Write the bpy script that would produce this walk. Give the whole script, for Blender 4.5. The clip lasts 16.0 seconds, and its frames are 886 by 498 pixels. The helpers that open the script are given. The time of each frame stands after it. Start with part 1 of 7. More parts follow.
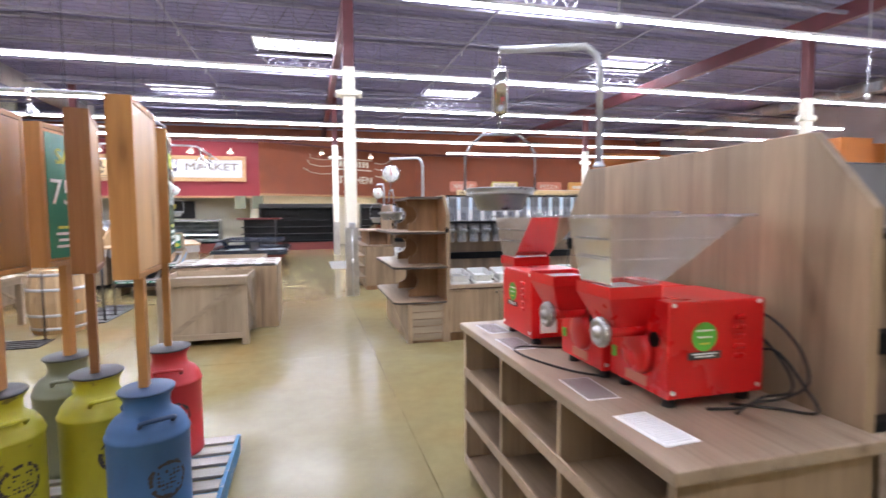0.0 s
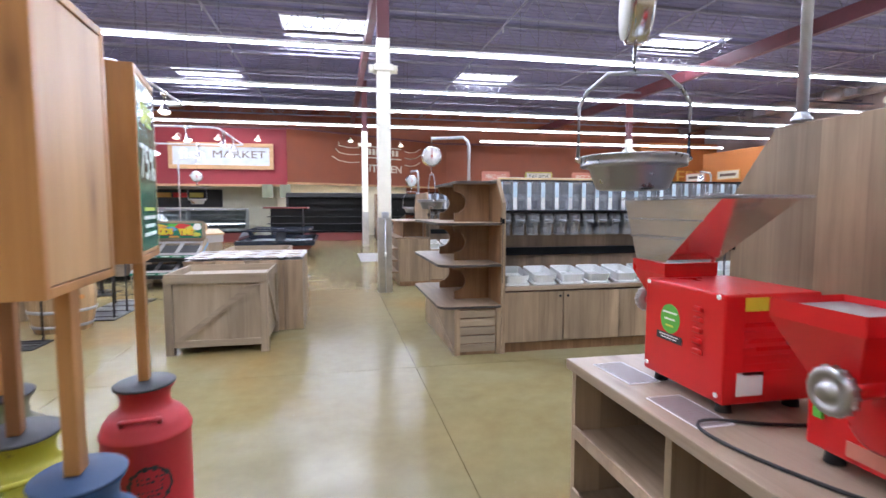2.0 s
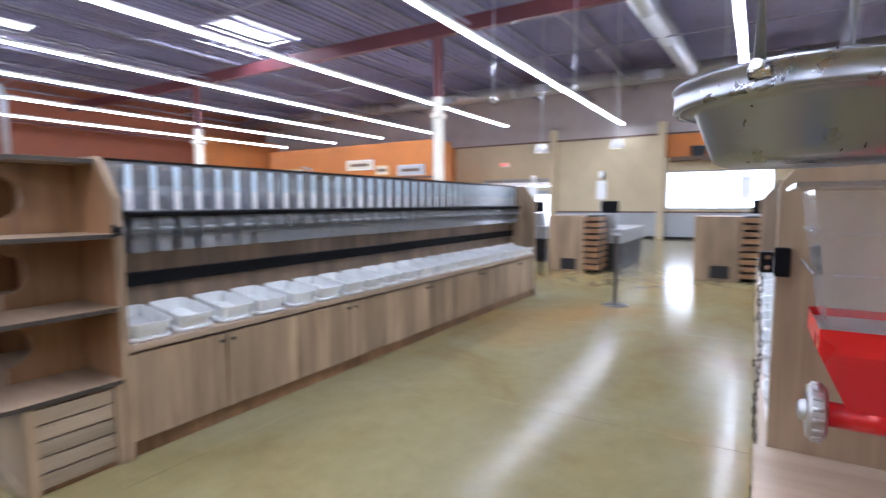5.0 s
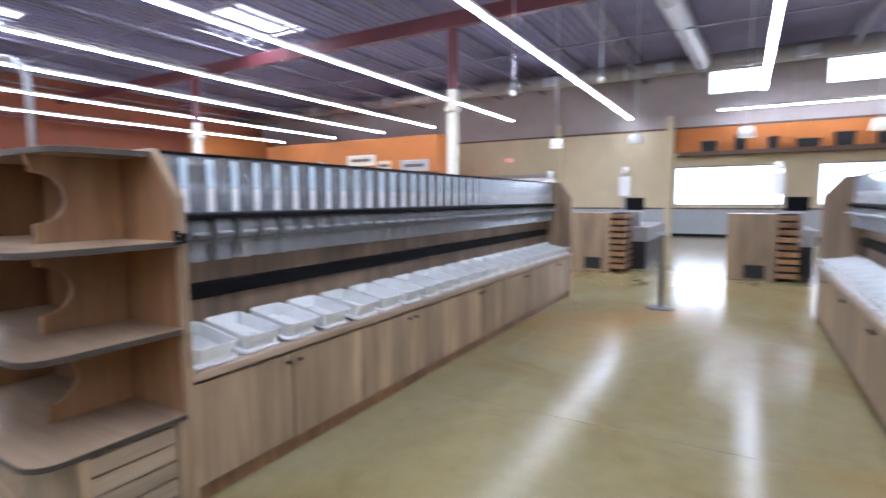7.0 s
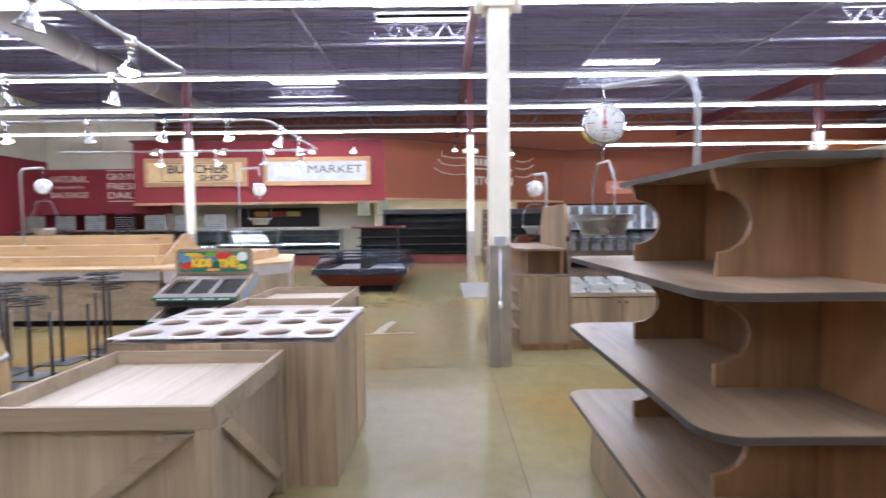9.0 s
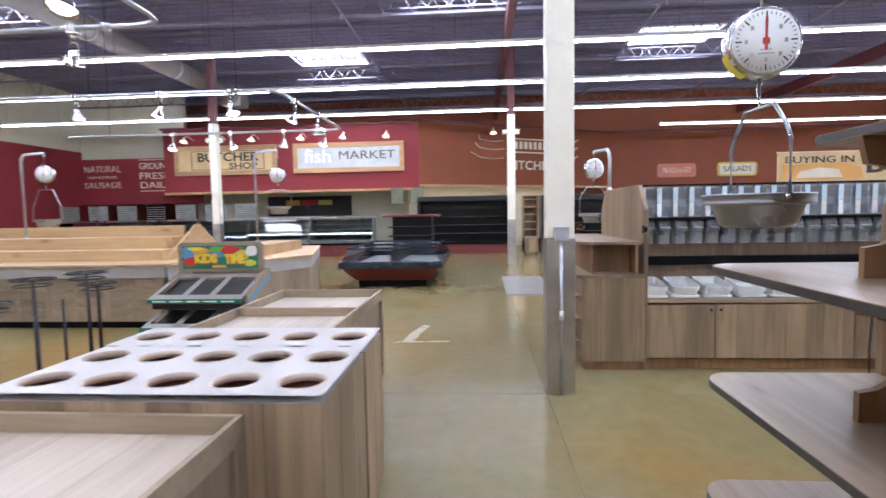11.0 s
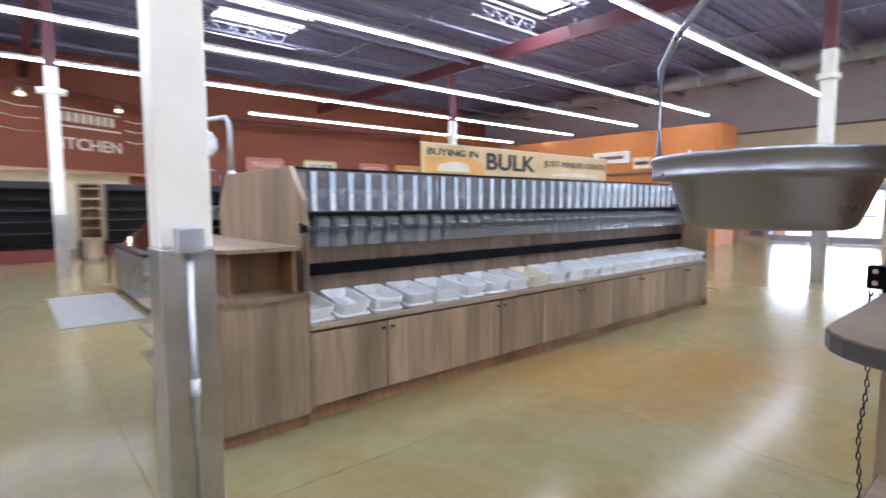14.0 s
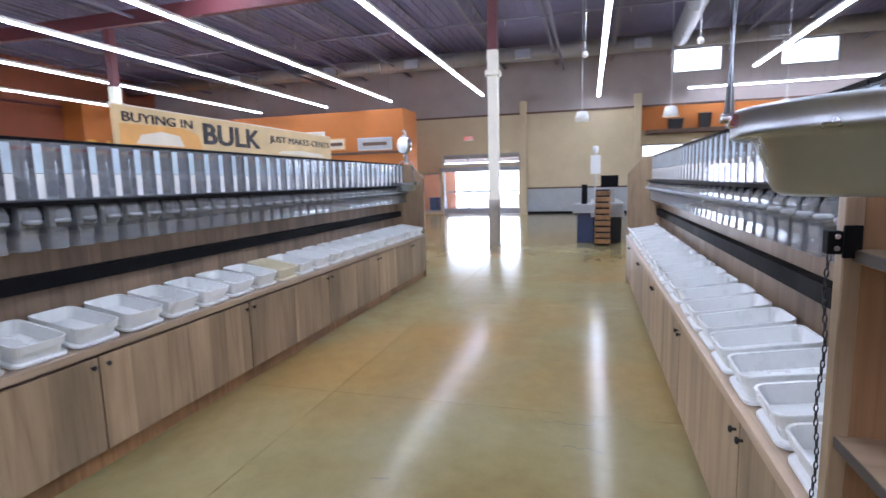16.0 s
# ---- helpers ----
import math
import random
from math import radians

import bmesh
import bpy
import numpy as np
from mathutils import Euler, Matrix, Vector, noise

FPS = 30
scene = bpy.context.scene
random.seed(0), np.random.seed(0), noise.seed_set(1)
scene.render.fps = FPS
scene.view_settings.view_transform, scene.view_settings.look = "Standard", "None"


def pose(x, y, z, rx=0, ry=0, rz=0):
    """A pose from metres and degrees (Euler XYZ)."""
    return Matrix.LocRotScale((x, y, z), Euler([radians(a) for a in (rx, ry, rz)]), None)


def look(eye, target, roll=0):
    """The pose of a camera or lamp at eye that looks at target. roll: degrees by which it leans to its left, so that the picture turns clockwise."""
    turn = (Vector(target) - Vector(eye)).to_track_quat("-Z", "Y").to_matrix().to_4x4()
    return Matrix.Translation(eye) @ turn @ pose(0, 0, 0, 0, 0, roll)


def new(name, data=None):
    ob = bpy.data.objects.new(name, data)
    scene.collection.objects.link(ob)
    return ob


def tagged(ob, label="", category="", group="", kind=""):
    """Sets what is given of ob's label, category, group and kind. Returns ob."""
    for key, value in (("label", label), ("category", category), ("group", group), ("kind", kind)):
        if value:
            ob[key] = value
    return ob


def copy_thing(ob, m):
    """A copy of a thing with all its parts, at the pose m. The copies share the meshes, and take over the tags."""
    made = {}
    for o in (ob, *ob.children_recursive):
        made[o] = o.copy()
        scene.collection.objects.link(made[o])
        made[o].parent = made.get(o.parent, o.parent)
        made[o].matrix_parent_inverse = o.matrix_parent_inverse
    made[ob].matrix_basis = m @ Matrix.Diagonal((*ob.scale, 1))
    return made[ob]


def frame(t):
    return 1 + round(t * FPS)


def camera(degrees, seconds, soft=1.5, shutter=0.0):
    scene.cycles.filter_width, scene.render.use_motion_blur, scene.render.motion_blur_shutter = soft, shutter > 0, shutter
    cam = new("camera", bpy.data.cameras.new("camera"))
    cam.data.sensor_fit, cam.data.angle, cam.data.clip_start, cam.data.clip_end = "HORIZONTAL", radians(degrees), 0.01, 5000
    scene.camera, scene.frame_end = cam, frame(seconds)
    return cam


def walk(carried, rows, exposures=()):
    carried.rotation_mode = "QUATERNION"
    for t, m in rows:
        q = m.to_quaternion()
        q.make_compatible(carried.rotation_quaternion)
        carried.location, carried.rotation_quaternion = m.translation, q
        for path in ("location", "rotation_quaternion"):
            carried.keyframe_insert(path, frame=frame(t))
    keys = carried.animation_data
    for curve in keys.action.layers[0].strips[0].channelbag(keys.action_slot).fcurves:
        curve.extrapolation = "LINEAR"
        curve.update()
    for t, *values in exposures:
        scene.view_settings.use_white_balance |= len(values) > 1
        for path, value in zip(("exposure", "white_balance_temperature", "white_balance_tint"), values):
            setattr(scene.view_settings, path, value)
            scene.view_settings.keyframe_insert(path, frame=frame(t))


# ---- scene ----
cam = camera(81.6, 16.0, shutter=0.5)
PATH = [
    (0, (-0.089, -0.581, 1.578), (0.411, 1.351, 1.449), -0.5),
    (0.5, (-0.083, -0.355, 1.564), (0.196, 1.62, 1.417), 0.2),
    (1, (-0.059, -0.122, 1.559), (0.138, 1.863, 1.412), 0.8),
    (1.5, (-0.097, 0.162, 1.56), (0.173, 2.138, 1.406), 0.4),
    (2, (-0.121, 0.482, 1.539), (0.281, 2.435, 1.378), -0.0),
    (2.5, (-0.116, 0.855, 1.548), (0.429, 2.774, 1.406), 0.2),
    (3, (-0.154, 1.211, 1.544), (0.577, 3.067, 1.393), -0.2),
    (3.5, (-0.134, 1.539, 1.524), (0.789, 3.306, 1.369), -0.1),
    (4, (-0.038, 1.824, 1.546), (1.092, 3.467, 1.394), 0.5),
    (4.5, (0.012, 2.122, 1.54), (1.408, 3.545, 1.376), 0.3),
    (4.7, (-0.008, 2.238, 1.54), (1.492, 3.551, 1.375), -0.0),
    (5.75, (0.03, 2.74, 1.57), (1.98, 3.15, 1.37), -0.2),
    (6.8, (0.045, 3.17, 1.575), (1.879, 3.968, 1.375), -0.3),
    (7, (0.052, 3.215, 1.578), (1.77, 4.215, 1.387), -0.3),
    (7.5, (0.11, 3.34, 1.612), (1.446, 4.82, 1.452), -0.8),
    (8, (0.134, 3.548, 1.595), (0.98, 5.356, 1.469), -1.1),
    (8.5, (0.089, 3.817, 1.596), (0.488, 5.775, 1.513), -1.1),
    (9, (0.11, 4.07, 1.594), (0.103, 6.067, 1.498), -0.6),
    (9.2, (0.132, 4.155, 1.597), (-0.002, 6.148, 1.498), -0.4),
    (10.25, (0.07, 4.82, 1.597), (-0.26, 6.79, 1.475), -0.6),
    (11.3, (-0.002, 5.495, 1.595), (-0.047, 7.489, 1.448), -0.8),
    (11.5, (-0.067, 5.625, 1.56), (-0.059, 7.619, 1.411), -0.4),
    (12, (-0.092, 5.947, 1.559), (0.038, 7.937, 1.406), 0.3),
    (12.5, (-0.062, 6.265, 1.573), (0.258, 8.234, 1.437), 0.4),
    (13, (-0.061, 6.601, 1.568), (0.591, 8.485, 1.41), -0.6),
    (13.5, (-0.011, 6.891, 1.561), (0.984, 8.618, 1.393), -0.6),
    (14, (0.082, 7.14, 1.563), (1.372, 8.659, 1.389), -0.2),
    (14.5, (0.098, 7.42, 1.547), (1.678, 8.629, 1.336), -0.8),
    (15, (0.136, 7.636, 1.539), (1.893, 8.564, 1.315), -1.0),
    (15.5, (0.221, 7.748, 1.539), (2.063, 8.493, 1.317), -0.6),
    (16, (0.241, 7.897, 1.552), (2.148, 8.442, 1.292), -1.5),
]
LIGHT_ROWS = [(0, 0.68, 6350, 24), (0.7, 0.64, 6220, 24), (1.5, 0.58, 6080, 23), (3, 0.5, 5900, 21), (4.5, 0.54, 5850, 22), (7, 0.48, 5840, 22), (8, 0.52, 5990, 22), (9, 0.44, 6060, 23), (11.5, 0.2, 6050, 22), (12.5, 0.2, 6020, 22), (14, 0.36, 5860, 21), (15, 0.27, 5830, 22), (16, 0.18, 5830, 22)]
walk(cam, [(t, look(eye, target, roll)) for t, eye, target, roll in PATH], LIGHT_ROWS)

# ---- world, sun and large lights ----
world = bpy.data.worlds.new("world")
scene.world = world
world.use_nodes = True
wn = world.node_tree.nodes
sky = wn.new("ShaderNodeTexSky")
sky.sky_type = "NISHITA"
sky.sun_disc = False
sky.sun_elevation = radians(48)
sky.sun_rotation = radians(200)
wn["Background"].inputs["Strength"].default_value = 0.15
world.node_tree.links.new(sky.outputs["Color"], wn["Background"].inputs["Color"])
sun = new("sun", bpy.data.lights.new("sun", "SUN"))
sun.data.energy, sun.data.angle, sun.data.color = 5.0, radians(0.5), (1.0, 0.95, 0.88)
sun.matrix_world = look((0, 0, 0), (0.34 * 0.67, 0.94 * 0.67, -0.74))

SKYLIGHTS = [(-5.3, 23.8), (6.3, 22.8), (-0.4, 17.5), (11.6, 16.7), (-11.4, 17.2), (-6.0, 10.8), (5.6, 10.6), (11.5, 4.5), (-0.4, 4.4), (-11.5, 4.5)]
DECK = 7.2


def area_lamp(name, m, sx, sy, watts, colour):
    ob = new(name, bpy.data.lights.new(name, "AREA"))
    ob.data.shape, ob.data.size, ob.data.size_y = "RECTANGLE", sx, sy
    ob.data.energy, ob.data.color = watts, colour
    ob.matrix_world = m
    return ob


for kx, ky in SKYLIGHTS:
    area_lamp("skylight_daylight", pose(kx, ky, DECK + 0.16), 2.48, 1.58, 215, (0.86, 0.93, 1.0))
area_lamp("door_daylight", look((24.4, 12.7, 1.3), (20, 12.7, 1.0)), 3.6, 2.0, 260, (0.9, 0.95, 1.0))
area_lamp("window_daylight", look((24.4, 2.0, 2.5), (20, 2.0, 2.0)), 7.0, 0.6, 80, (0.9, 0.95, 1.0))

# ---- materials ----


def material(name):
    m = bpy.data.materials.new(name)
    m.use_nodes = True
    b = m.node_tree.nodes["Principled BSDF"]
    return m, m.node_tree, b


def node(t, kind, **ins):
    n = t.nodes.new(kind)
    for k, v in ins.items():
        n.inputs[k.replace("_", " ")].default_value = v
    return n


def coords(t, scale, jitter=True):
    tc = t.nodes.new("ShaderNodeTexCoord")
    mp = t.nodes.new("ShaderNodeMapping")
    mp.inputs["Scale"].default_value = scale
    t.links.new(tc.outputs["Object"], mp.inputs["Vector"])
    if jitter:
        oi = t.nodes.new("ShaderNodeObjectInfo")
        mul = t.nodes.new("ShaderNodeMath")
        mul.operation = "MULTIPLY"
        mul.inputs[1].default_value = 37.0
        t.links.new(oi.outputs["Random"], mul.inputs[0])
        cb = t.nodes.new("ShaderNodeCombineXYZ")
        for i in range(3):
            t.links.new(mul.outputs[0], cb.inputs[i])
        t.links.new(cb.outputs[0], mp.inputs["Location"])
    return mp


def ramp(t, stops):
    r = t.nodes.new("ShaderNodeValToRGB")
    e = r.color_ramp.elements
    e[0].position, e[0].color = stops[0][0], (*stops[0][1], 1)
    e[1].position, e[1].color = stops[-1][0], (*stops[-1][1], 1)
    for p, c in stops[1:-1]:
        n = e.new(p)
        n.color = (*c, 1)
    return r


def mixrgb(t, mode, fac, a, b):
    m = t.nodes.new("ShaderNodeMix")
    m.data_type, m.blend_type = "RGBA", mode
    for sock, v in ((m.inputs["Factor"], fac), (m.inputs["A"], a), (m.inputs["B"], b)):
        if isinstance(v, (int, float)):
            sock.default_value = v
        elif isinstance(v, tuple):
            sock.default_value = (*v, 1) if len(v) == 3 else v
        else:
            t.links.new(v, sock)
    return m.outputs["Result"]


def bump(t, b, height, strength=0.2, distance=0.002):
    n = node(t, "ShaderNodeBump", Strength=strength, Distance=distance)
    t.links.new(height, n.inputs["Height"])
    t.links.new(n.outputs["Normal"], b.inputs["Normal"])


def wood(name, dark, mid, pale, axis="z", rough=0.5, vary=0.35, plank=0.0):
    """Wood or wood-grain laminate; axis: the way of the grain; plank: width of printed boards, 0 for none."""
    m, t, b = material(name)
    s = {"x": (0.7, 9, 9), "y": (9, 0.7, 9), "z": (9, 9, 0.7)}[axis]
    dark = tuple(0.5 * d + 0.5 * k for d, k in zip(dark, mid))
    pale = tuple(0.55 * d + 0.45 * k for d, k in zip(pale, mid))
    mp = coords(t, s)
    n1 = node(t, "ShaderNodeTexNoise", Scale=1.6, Detail=6.0, Roughness=0.62, Distortion=0.6)
    t.links.new(mp.outputs[0], n1.inputs["Vector"])
    r = ramp(t, [(0.25, dark), (0.5, mid), (0.75, pale)])
    t.links.new(n1.outputs["Fac"], r.inputs[0])
    mp2 = coords(t, tuple(c * 0.16 if c > 1 else c * 0.5 for c in s))
    n2 = node(t, "ShaderNodeTexNoise", Scale=1.7, Detail=3.0)
    t.links.new(mp2.outputs[0], n2.inputs["Vector"])
    r2 = ramp(t, [(0.3, (1 - vary,) * 3), (0.7, (1 + vary * 0.5,) * 3)])
    t.links.new(n2.outputs["Fac"], r2.inputs[0])
    col = mixrgb(t, "MULTIPLY", 1.0, r.outputs[0], r2.outputs[0])
    if plank:
        tc = t.nodes.new("ShaderNodeTexCoord")
        sep = t.nodes.new("ShaderNodeSeparateXYZ")
        t.links.new(tc.outputs["Object"], sep.inputs[0])
        add = t.nodes.new("ShaderNodeMath")
        add.operation = "ADD"
        across = {"x": ("Y", "Z"), "y": ("X", "Z"), "z": ("X", "Y")}[axis]
        t.links.new(sep.outputs[across[0]], add.inputs[0])
        t.links.new(sep.outputs[across[1]], add.inputs[1])
        div = t.nodes.new("ShaderNodeMath")
        div.operation = "DIVIDE"
        div.inputs[1].default_value = plank
        t.links.new(add.outputs[0], div.inputs[0])
        fl = t.nodes.new("ShaderNodeMath")
        fl.operation = "FLOOR"
        t.links.new(div.outputs[0], fl.inputs[0])
        wnz = t.nodes.new("ShaderNodeTexWhiteNoise")
        wnz.noise_dimensions = "1D"
        oj = t.nodes.new("ShaderNodeObjectInfo")
        own = t.nodes.new("ShaderNodeMath")
        own.operation = "MULTIPLY_ADD"
        own.inputs[1].default_value = 91.7
        t.links.new(oj.outputs["Random"], own.inputs[0])
        t.links.new(fl.outputs[0], own.inputs[2])
        t.links.new(own.outputs[0], wnz.inputs["W"])
        r3 = ramp(t, [(0.0, (0.76, 0.76, 0.76)), (1.0, (1.14, 1.12, 1.10))])
        t.links.new(wnz.outputs["Value"], r3.inputs[0])
        col = mixrgb(t, "MULTIPLY", 1.0, col, r3.outputs[0])
    mk = coords(t, {"x": (1.3, 4.5, 4.5), "y": (4.5, 1.3, 4.5), "z": (4.5, 4.5, 1.3)}[axis])
    vor = node(t, "ShaderNodeTexVoronoi", Scale=1.0, Randomness=1.0)
    t.links.new(mk.outputs[0], vor.inputs["Vector"])
    rk = ramp(t, [(0.03, (0.42, 0.36, 0.3)), (0.09, (0.78, 0.74, 0.7)), (0.2, (1, 1, 1))])
    t.links.new(vor.outputs["Distance"], rk.inputs[0])
    col = mixrgb(t, "MULTIPLY", 0.75, col, rk.outputs[0])
    ms = coords(t, {"x": (0.5, 26, 26), "y": (26, 0.5, 26), "z": (26, 26, 0.5)}[axis])
    ns = node(t, "ShaderNodeTexNoise", Scale=1.3, Detail=4.0, Roughness=0.7)
    t.links.new(ms.outputs[0], ns.inputs["Vector"])
    rs_ = ramp(t, [(0.36, (0.72, 0.70, 0.68)), (0.46, (1, 1, 1))])
    t.links.new(ns.outputs["Fac"], rs_.inputs[0])
    col = mixrgb(t, "MULTIPLY", 0.4, col, rs_.outputs[0])
    oi = t.nodes.new("ShaderNodeObjectInfo")
    ro = ramp(t, [(0.0, (0.84, 0.83, 0.83)), (0.5, (0.98, 0.98, 0.97)), (1.0, (1.1, 1.08, 1.05))])
    t.links.new(oi.outputs["Random"], ro.inputs[0])
    col = mixrgb(t, "MULTIPLY", 1.0, col, ro.outputs[0])
    t.links.new(col, b.inputs["Base Color"])
    b.inputs["Roughness"].default_value = rough
    bump(t, b, n1.outputs["Fac"], 0.15, 0.001)
    return m


def paint(name, colour, rough=0.6, metal=0.0, vary=0.12, scale=3.0, bumpy=0.08, grit=40.0):
    """Paint, plastic or metal with soft stains and fine grain."""
    m, t, b = material(name)
    mp = coords(t, (1, 1, 1))
    n1 = node(t, "ShaderNodeTexNoise", Scale=scale, Detail=5.0, Roughness=0.6)
    n2 = node(t, "ShaderNodeTexNoise", Scale=grit, Detail=3.0)
    t.links.new(mp.outputs[0], n1.inputs["Vector"])
    t.links.new(mp.outputs[0], n2.inputs["Vector"])
    r = ramp(t, [(0.3, tuple(c * (1 - vary) for c in colour)), (0.7, tuple(min(c * (1 + vary), 1) for c in colour))])
    t.links.new(n1.outputs["Fac"], r.inputs[0])
    t.links.new(r.outputs[0], b.inputs["Base Color"])
    rr = ramp(t, [(0.3, (max(rough - 0.07, 0.03),) * 3), (0.7, (min(rough + 0.1, 1),) * 3)])
    t.links.new(n1.outputs["Fac"], rr.inputs[0])
    t.links.new(rr.outputs[0], b.inputs["Roughness"])
    b.inputs["Metallic"].default_value = metal
    if bumpy:
        bump(t, b, n2.outputs["Fac"], bumpy, 0.001)
    return m


def worn(name, colour, chip, rough=0.45, amount=0.62):
    """Old enamel with chips that show what is below."""
    m, t, b = material(name)
    mp = coords(t, (1, 1, 1))
    n1 = node(t, "ShaderNodeTexNoise", Scale=9.0, Detail=8.0, Roughness=0.7)
    n2 = node(t, "ShaderNodeTexNoise", Scale=2.5, Detail=4.0)
    for n in (n1, n2):
        t.links.new(mp.outputs[0], n.inputs["Vector"])
    r = ramp(t, [(amount, (0, 0, 0)), (amount + 0.05, (1, 1, 1))])
    t.links.new(n1.outputs["Fac"], r.inputs[0])
    r2 = ramp(t, [(0.3, tuple(c * 0.75 for c in colour)), (0.7, tuple(min(1, c * 1.15) for c in colour))])
    t.links.new(n2.outputs["Fac"], r2.inputs[0])
    t.links.new(mixrgb(t, "MIX", r.outputs[0], r2.outputs[0], chip), b.inputs["Base Color"])
    b.inputs["Roughness"].default_value = rough
    bump(t, b, n1.outputs["Fac"], 0.2, 0.001)
    return m


def clear(name, tint, gloss=0.08, ior=1.45, haze=0.0):
    """Clear sheet: what lies behind shows, with a sheen that grows at the rim."""
    m, t, b = material(name)
    out = t.nodes["Material Output"]
    tr = t.nodes.new("ShaderNodeBsdfTransparent")
    tr.inputs[0].default_value = (*tint, 1)
    gl = t.nodes.new("ShaderNodeBsdfGlossy")
    gl.inputs["Roughness"].default_value = gloss
    fr = node(t, "ShaderNodeFresnel", IOR=ior)
    mx = t.nodes.new("ShaderNodeMixShader")
    t.links.new(fr.outputs[0], mx.inputs[0])
    t.links.new(tr.outputs[0], mx.inputs[1])
    t.links.new(gl.outputs[0], mx.inputs[2])
    last = mx
    if haze:
        df = t.nodes.new("ShaderNodeBsdfDiffuse")
        df.inputs[0].default_value = (0.8, 0.82, 0.84, 1)
        m2 = t.nodes.new("ShaderNodeMixShader")
        m2.inputs[0].default_value = haze
        t.links.new(mx.outputs[0], m2.inputs[1])
        t.links.new(df.outputs[0], m2.inputs[2])
        last = m2
    t.links.new(last.outputs[0], out.inputs["Surface"])
    return m


def glow(name, colour, strength):
    m, t, b = material(name)
    b.inputs["Base Color"].default_value = (*colour, 1)
    b.inputs["Emission Color"].default_value = (*colour, 1)
    b.inputs["Emission Strength"].default_value = strength
    return m


def concrete_floor():
    m, t, b = material("polished_concrete")
    tc = t.nodes.new("ShaderNodeTexCoord")
    geo = t.nodes.new("ShaderNodeNewGeometry")
    n1 = node(t, "ShaderNodeTexNoise", Scale=0.55, Detail=7.0, Roughness=0.62, Distortion=0.8)
    n2 = node(t, "ShaderNodeTexNoise", Scale=6.0, Detail=8.0, Roughness=0.7)
    n3 = node(t, "ShaderNodeTexNoise", Scale=0.33, Detail=3.0, Distortion=0.4)
    n4 = node(t, "ShaderNodeTexNoise", Scale=160.0, Detail=2.0)
    for n in (n1, n2, n3, n4):
        t.links.new(geo.outputs["Position"], n.inputs["Vector"])
    r = ramp(t, [(0.28, (0.195, 0.14, 0.055)), (0.45, (0.225, 0.182, 0.082)), (0.6, (0.24, 0.205, 0.105)), (0.78, (0.265, 0.235, 0.135))])
    t.links.new(n1.outputs["Fac"], r.inputs[0])
    r3 = ramp(t, [(0.5, (0, 0, 0)), (0.68, (1, 1, 1))])
    t.links.new(n3.outputs["Fac"], r3.inputs[0])
    c = mixrgb(t, "MIX", r3.outputs[0], r.outputs[0], (0.27, 0.165, 0.055))
    # paler, greyer finish worn in by carts along the main aisle
    sep = t.nodes.new("ShaderNodeSeparateXYZ")
    t.links.new(geo.outputs["Position"], sep.inputs[0])
    lane = node(t, "ShaderNodeMath")
    lane.operation = "MULTIPLY_ADD"
    lane.inputs[1].default_value, lane.inputs[2].default_value = 1.5, -0.75
    t.links.new(n1.outputs["Fac"], lane.inputs[0])
    off = node(t, "ShaderNodeMath")
    off.operation = "ADD"
    t.links.new(sep.outputs["X"], off.inputs[0])
    t.links.new(lane.outputs[0], off.inputs[1])
    mag = node(t, "ShaderNodeMath")
    mag.operation = "ABSOLUTE"
    t.links.new(off.outputs[0], mag.inputs[0])
    rl = ramp(t, [(0.35, (0.75, 0.75, 0.75)), (1.0, (0, 0, 0))])
    t.links.new(mag.outputs[0], rl.inputs[0])
    c = mixrgb(t, "MIX", rl.outputs[0], c, (0.19, 0.162, 0.09))
    # small pale scuffs and pits
    n5 = node(t, "ShaderNodeTexNoise", Scale=23.0, Detail=5.0, Roughness=0.75)
    t.links.new(geo.outputs["Position"], n5.inputs["Vector"])
    r5 = ramp(t, [(0.64, (0, 0, 0)), (0.72, (0.45, 0.45, 0.45))])
    t.links.new(n5.outputs["Fac"], r5.inputs[0])
    c = mixrgb(t, "MIX", r5.outputs[0], c, (0.30, 0.275, 0.20))
    r2 = ramp(t, [(0.3, (0.9, 0.9, 0.88)), (0.7, (1.06, 1.06, 1.05))])
    t.links.new(n2.outputs["Fac"], r2.inputs[0])
    t.links.new(mixrgb(t, "MULTIPLY", 1.0, c, r2.outputs[0]), b.inputs["Base Color"])
    rr = ramp(t, [(0.3, (0.14,) * 3), (0.7, (0.19,) * 3)])
    t.links.new(n2.outputs["Fac"], rr.inputs[0])
    t.links.new(rr.outputs[0], b.inputs["Roughness"])
    b.inputs["IOR"].default_value = 1.36
    b.inputs["Specular IOR Level"].default_value = 0.17
    bump(t, b, n4.outputs["Fac"], 0.03, 0.001)
    return m


M_FLOOR = concrete_floor()
M_JOINT = paint("joint_filler", (0.07, 0.06, 0.045), 0.7)
M_LAM = wood("grey_oak_laminate", (0.16, 0.107, 0.066), (0.365, 0.262, 0.165), (0.49, 0.362, 0.235), "z", 0.4, 0.38, 0.17)
# darker planks: the shade below the bins is put into the colour
M_LAMSHADED = wood("grey_oak_planks", (0.11, 0.072, 0.046), (0.25, 0.175, 0.118), (0.39, 0.285, 0.20), "z", 0.42, 0.34, 0.09)
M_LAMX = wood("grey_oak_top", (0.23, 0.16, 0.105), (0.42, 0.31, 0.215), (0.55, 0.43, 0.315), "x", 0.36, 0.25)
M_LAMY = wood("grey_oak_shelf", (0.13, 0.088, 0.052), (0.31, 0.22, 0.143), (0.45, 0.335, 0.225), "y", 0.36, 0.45)
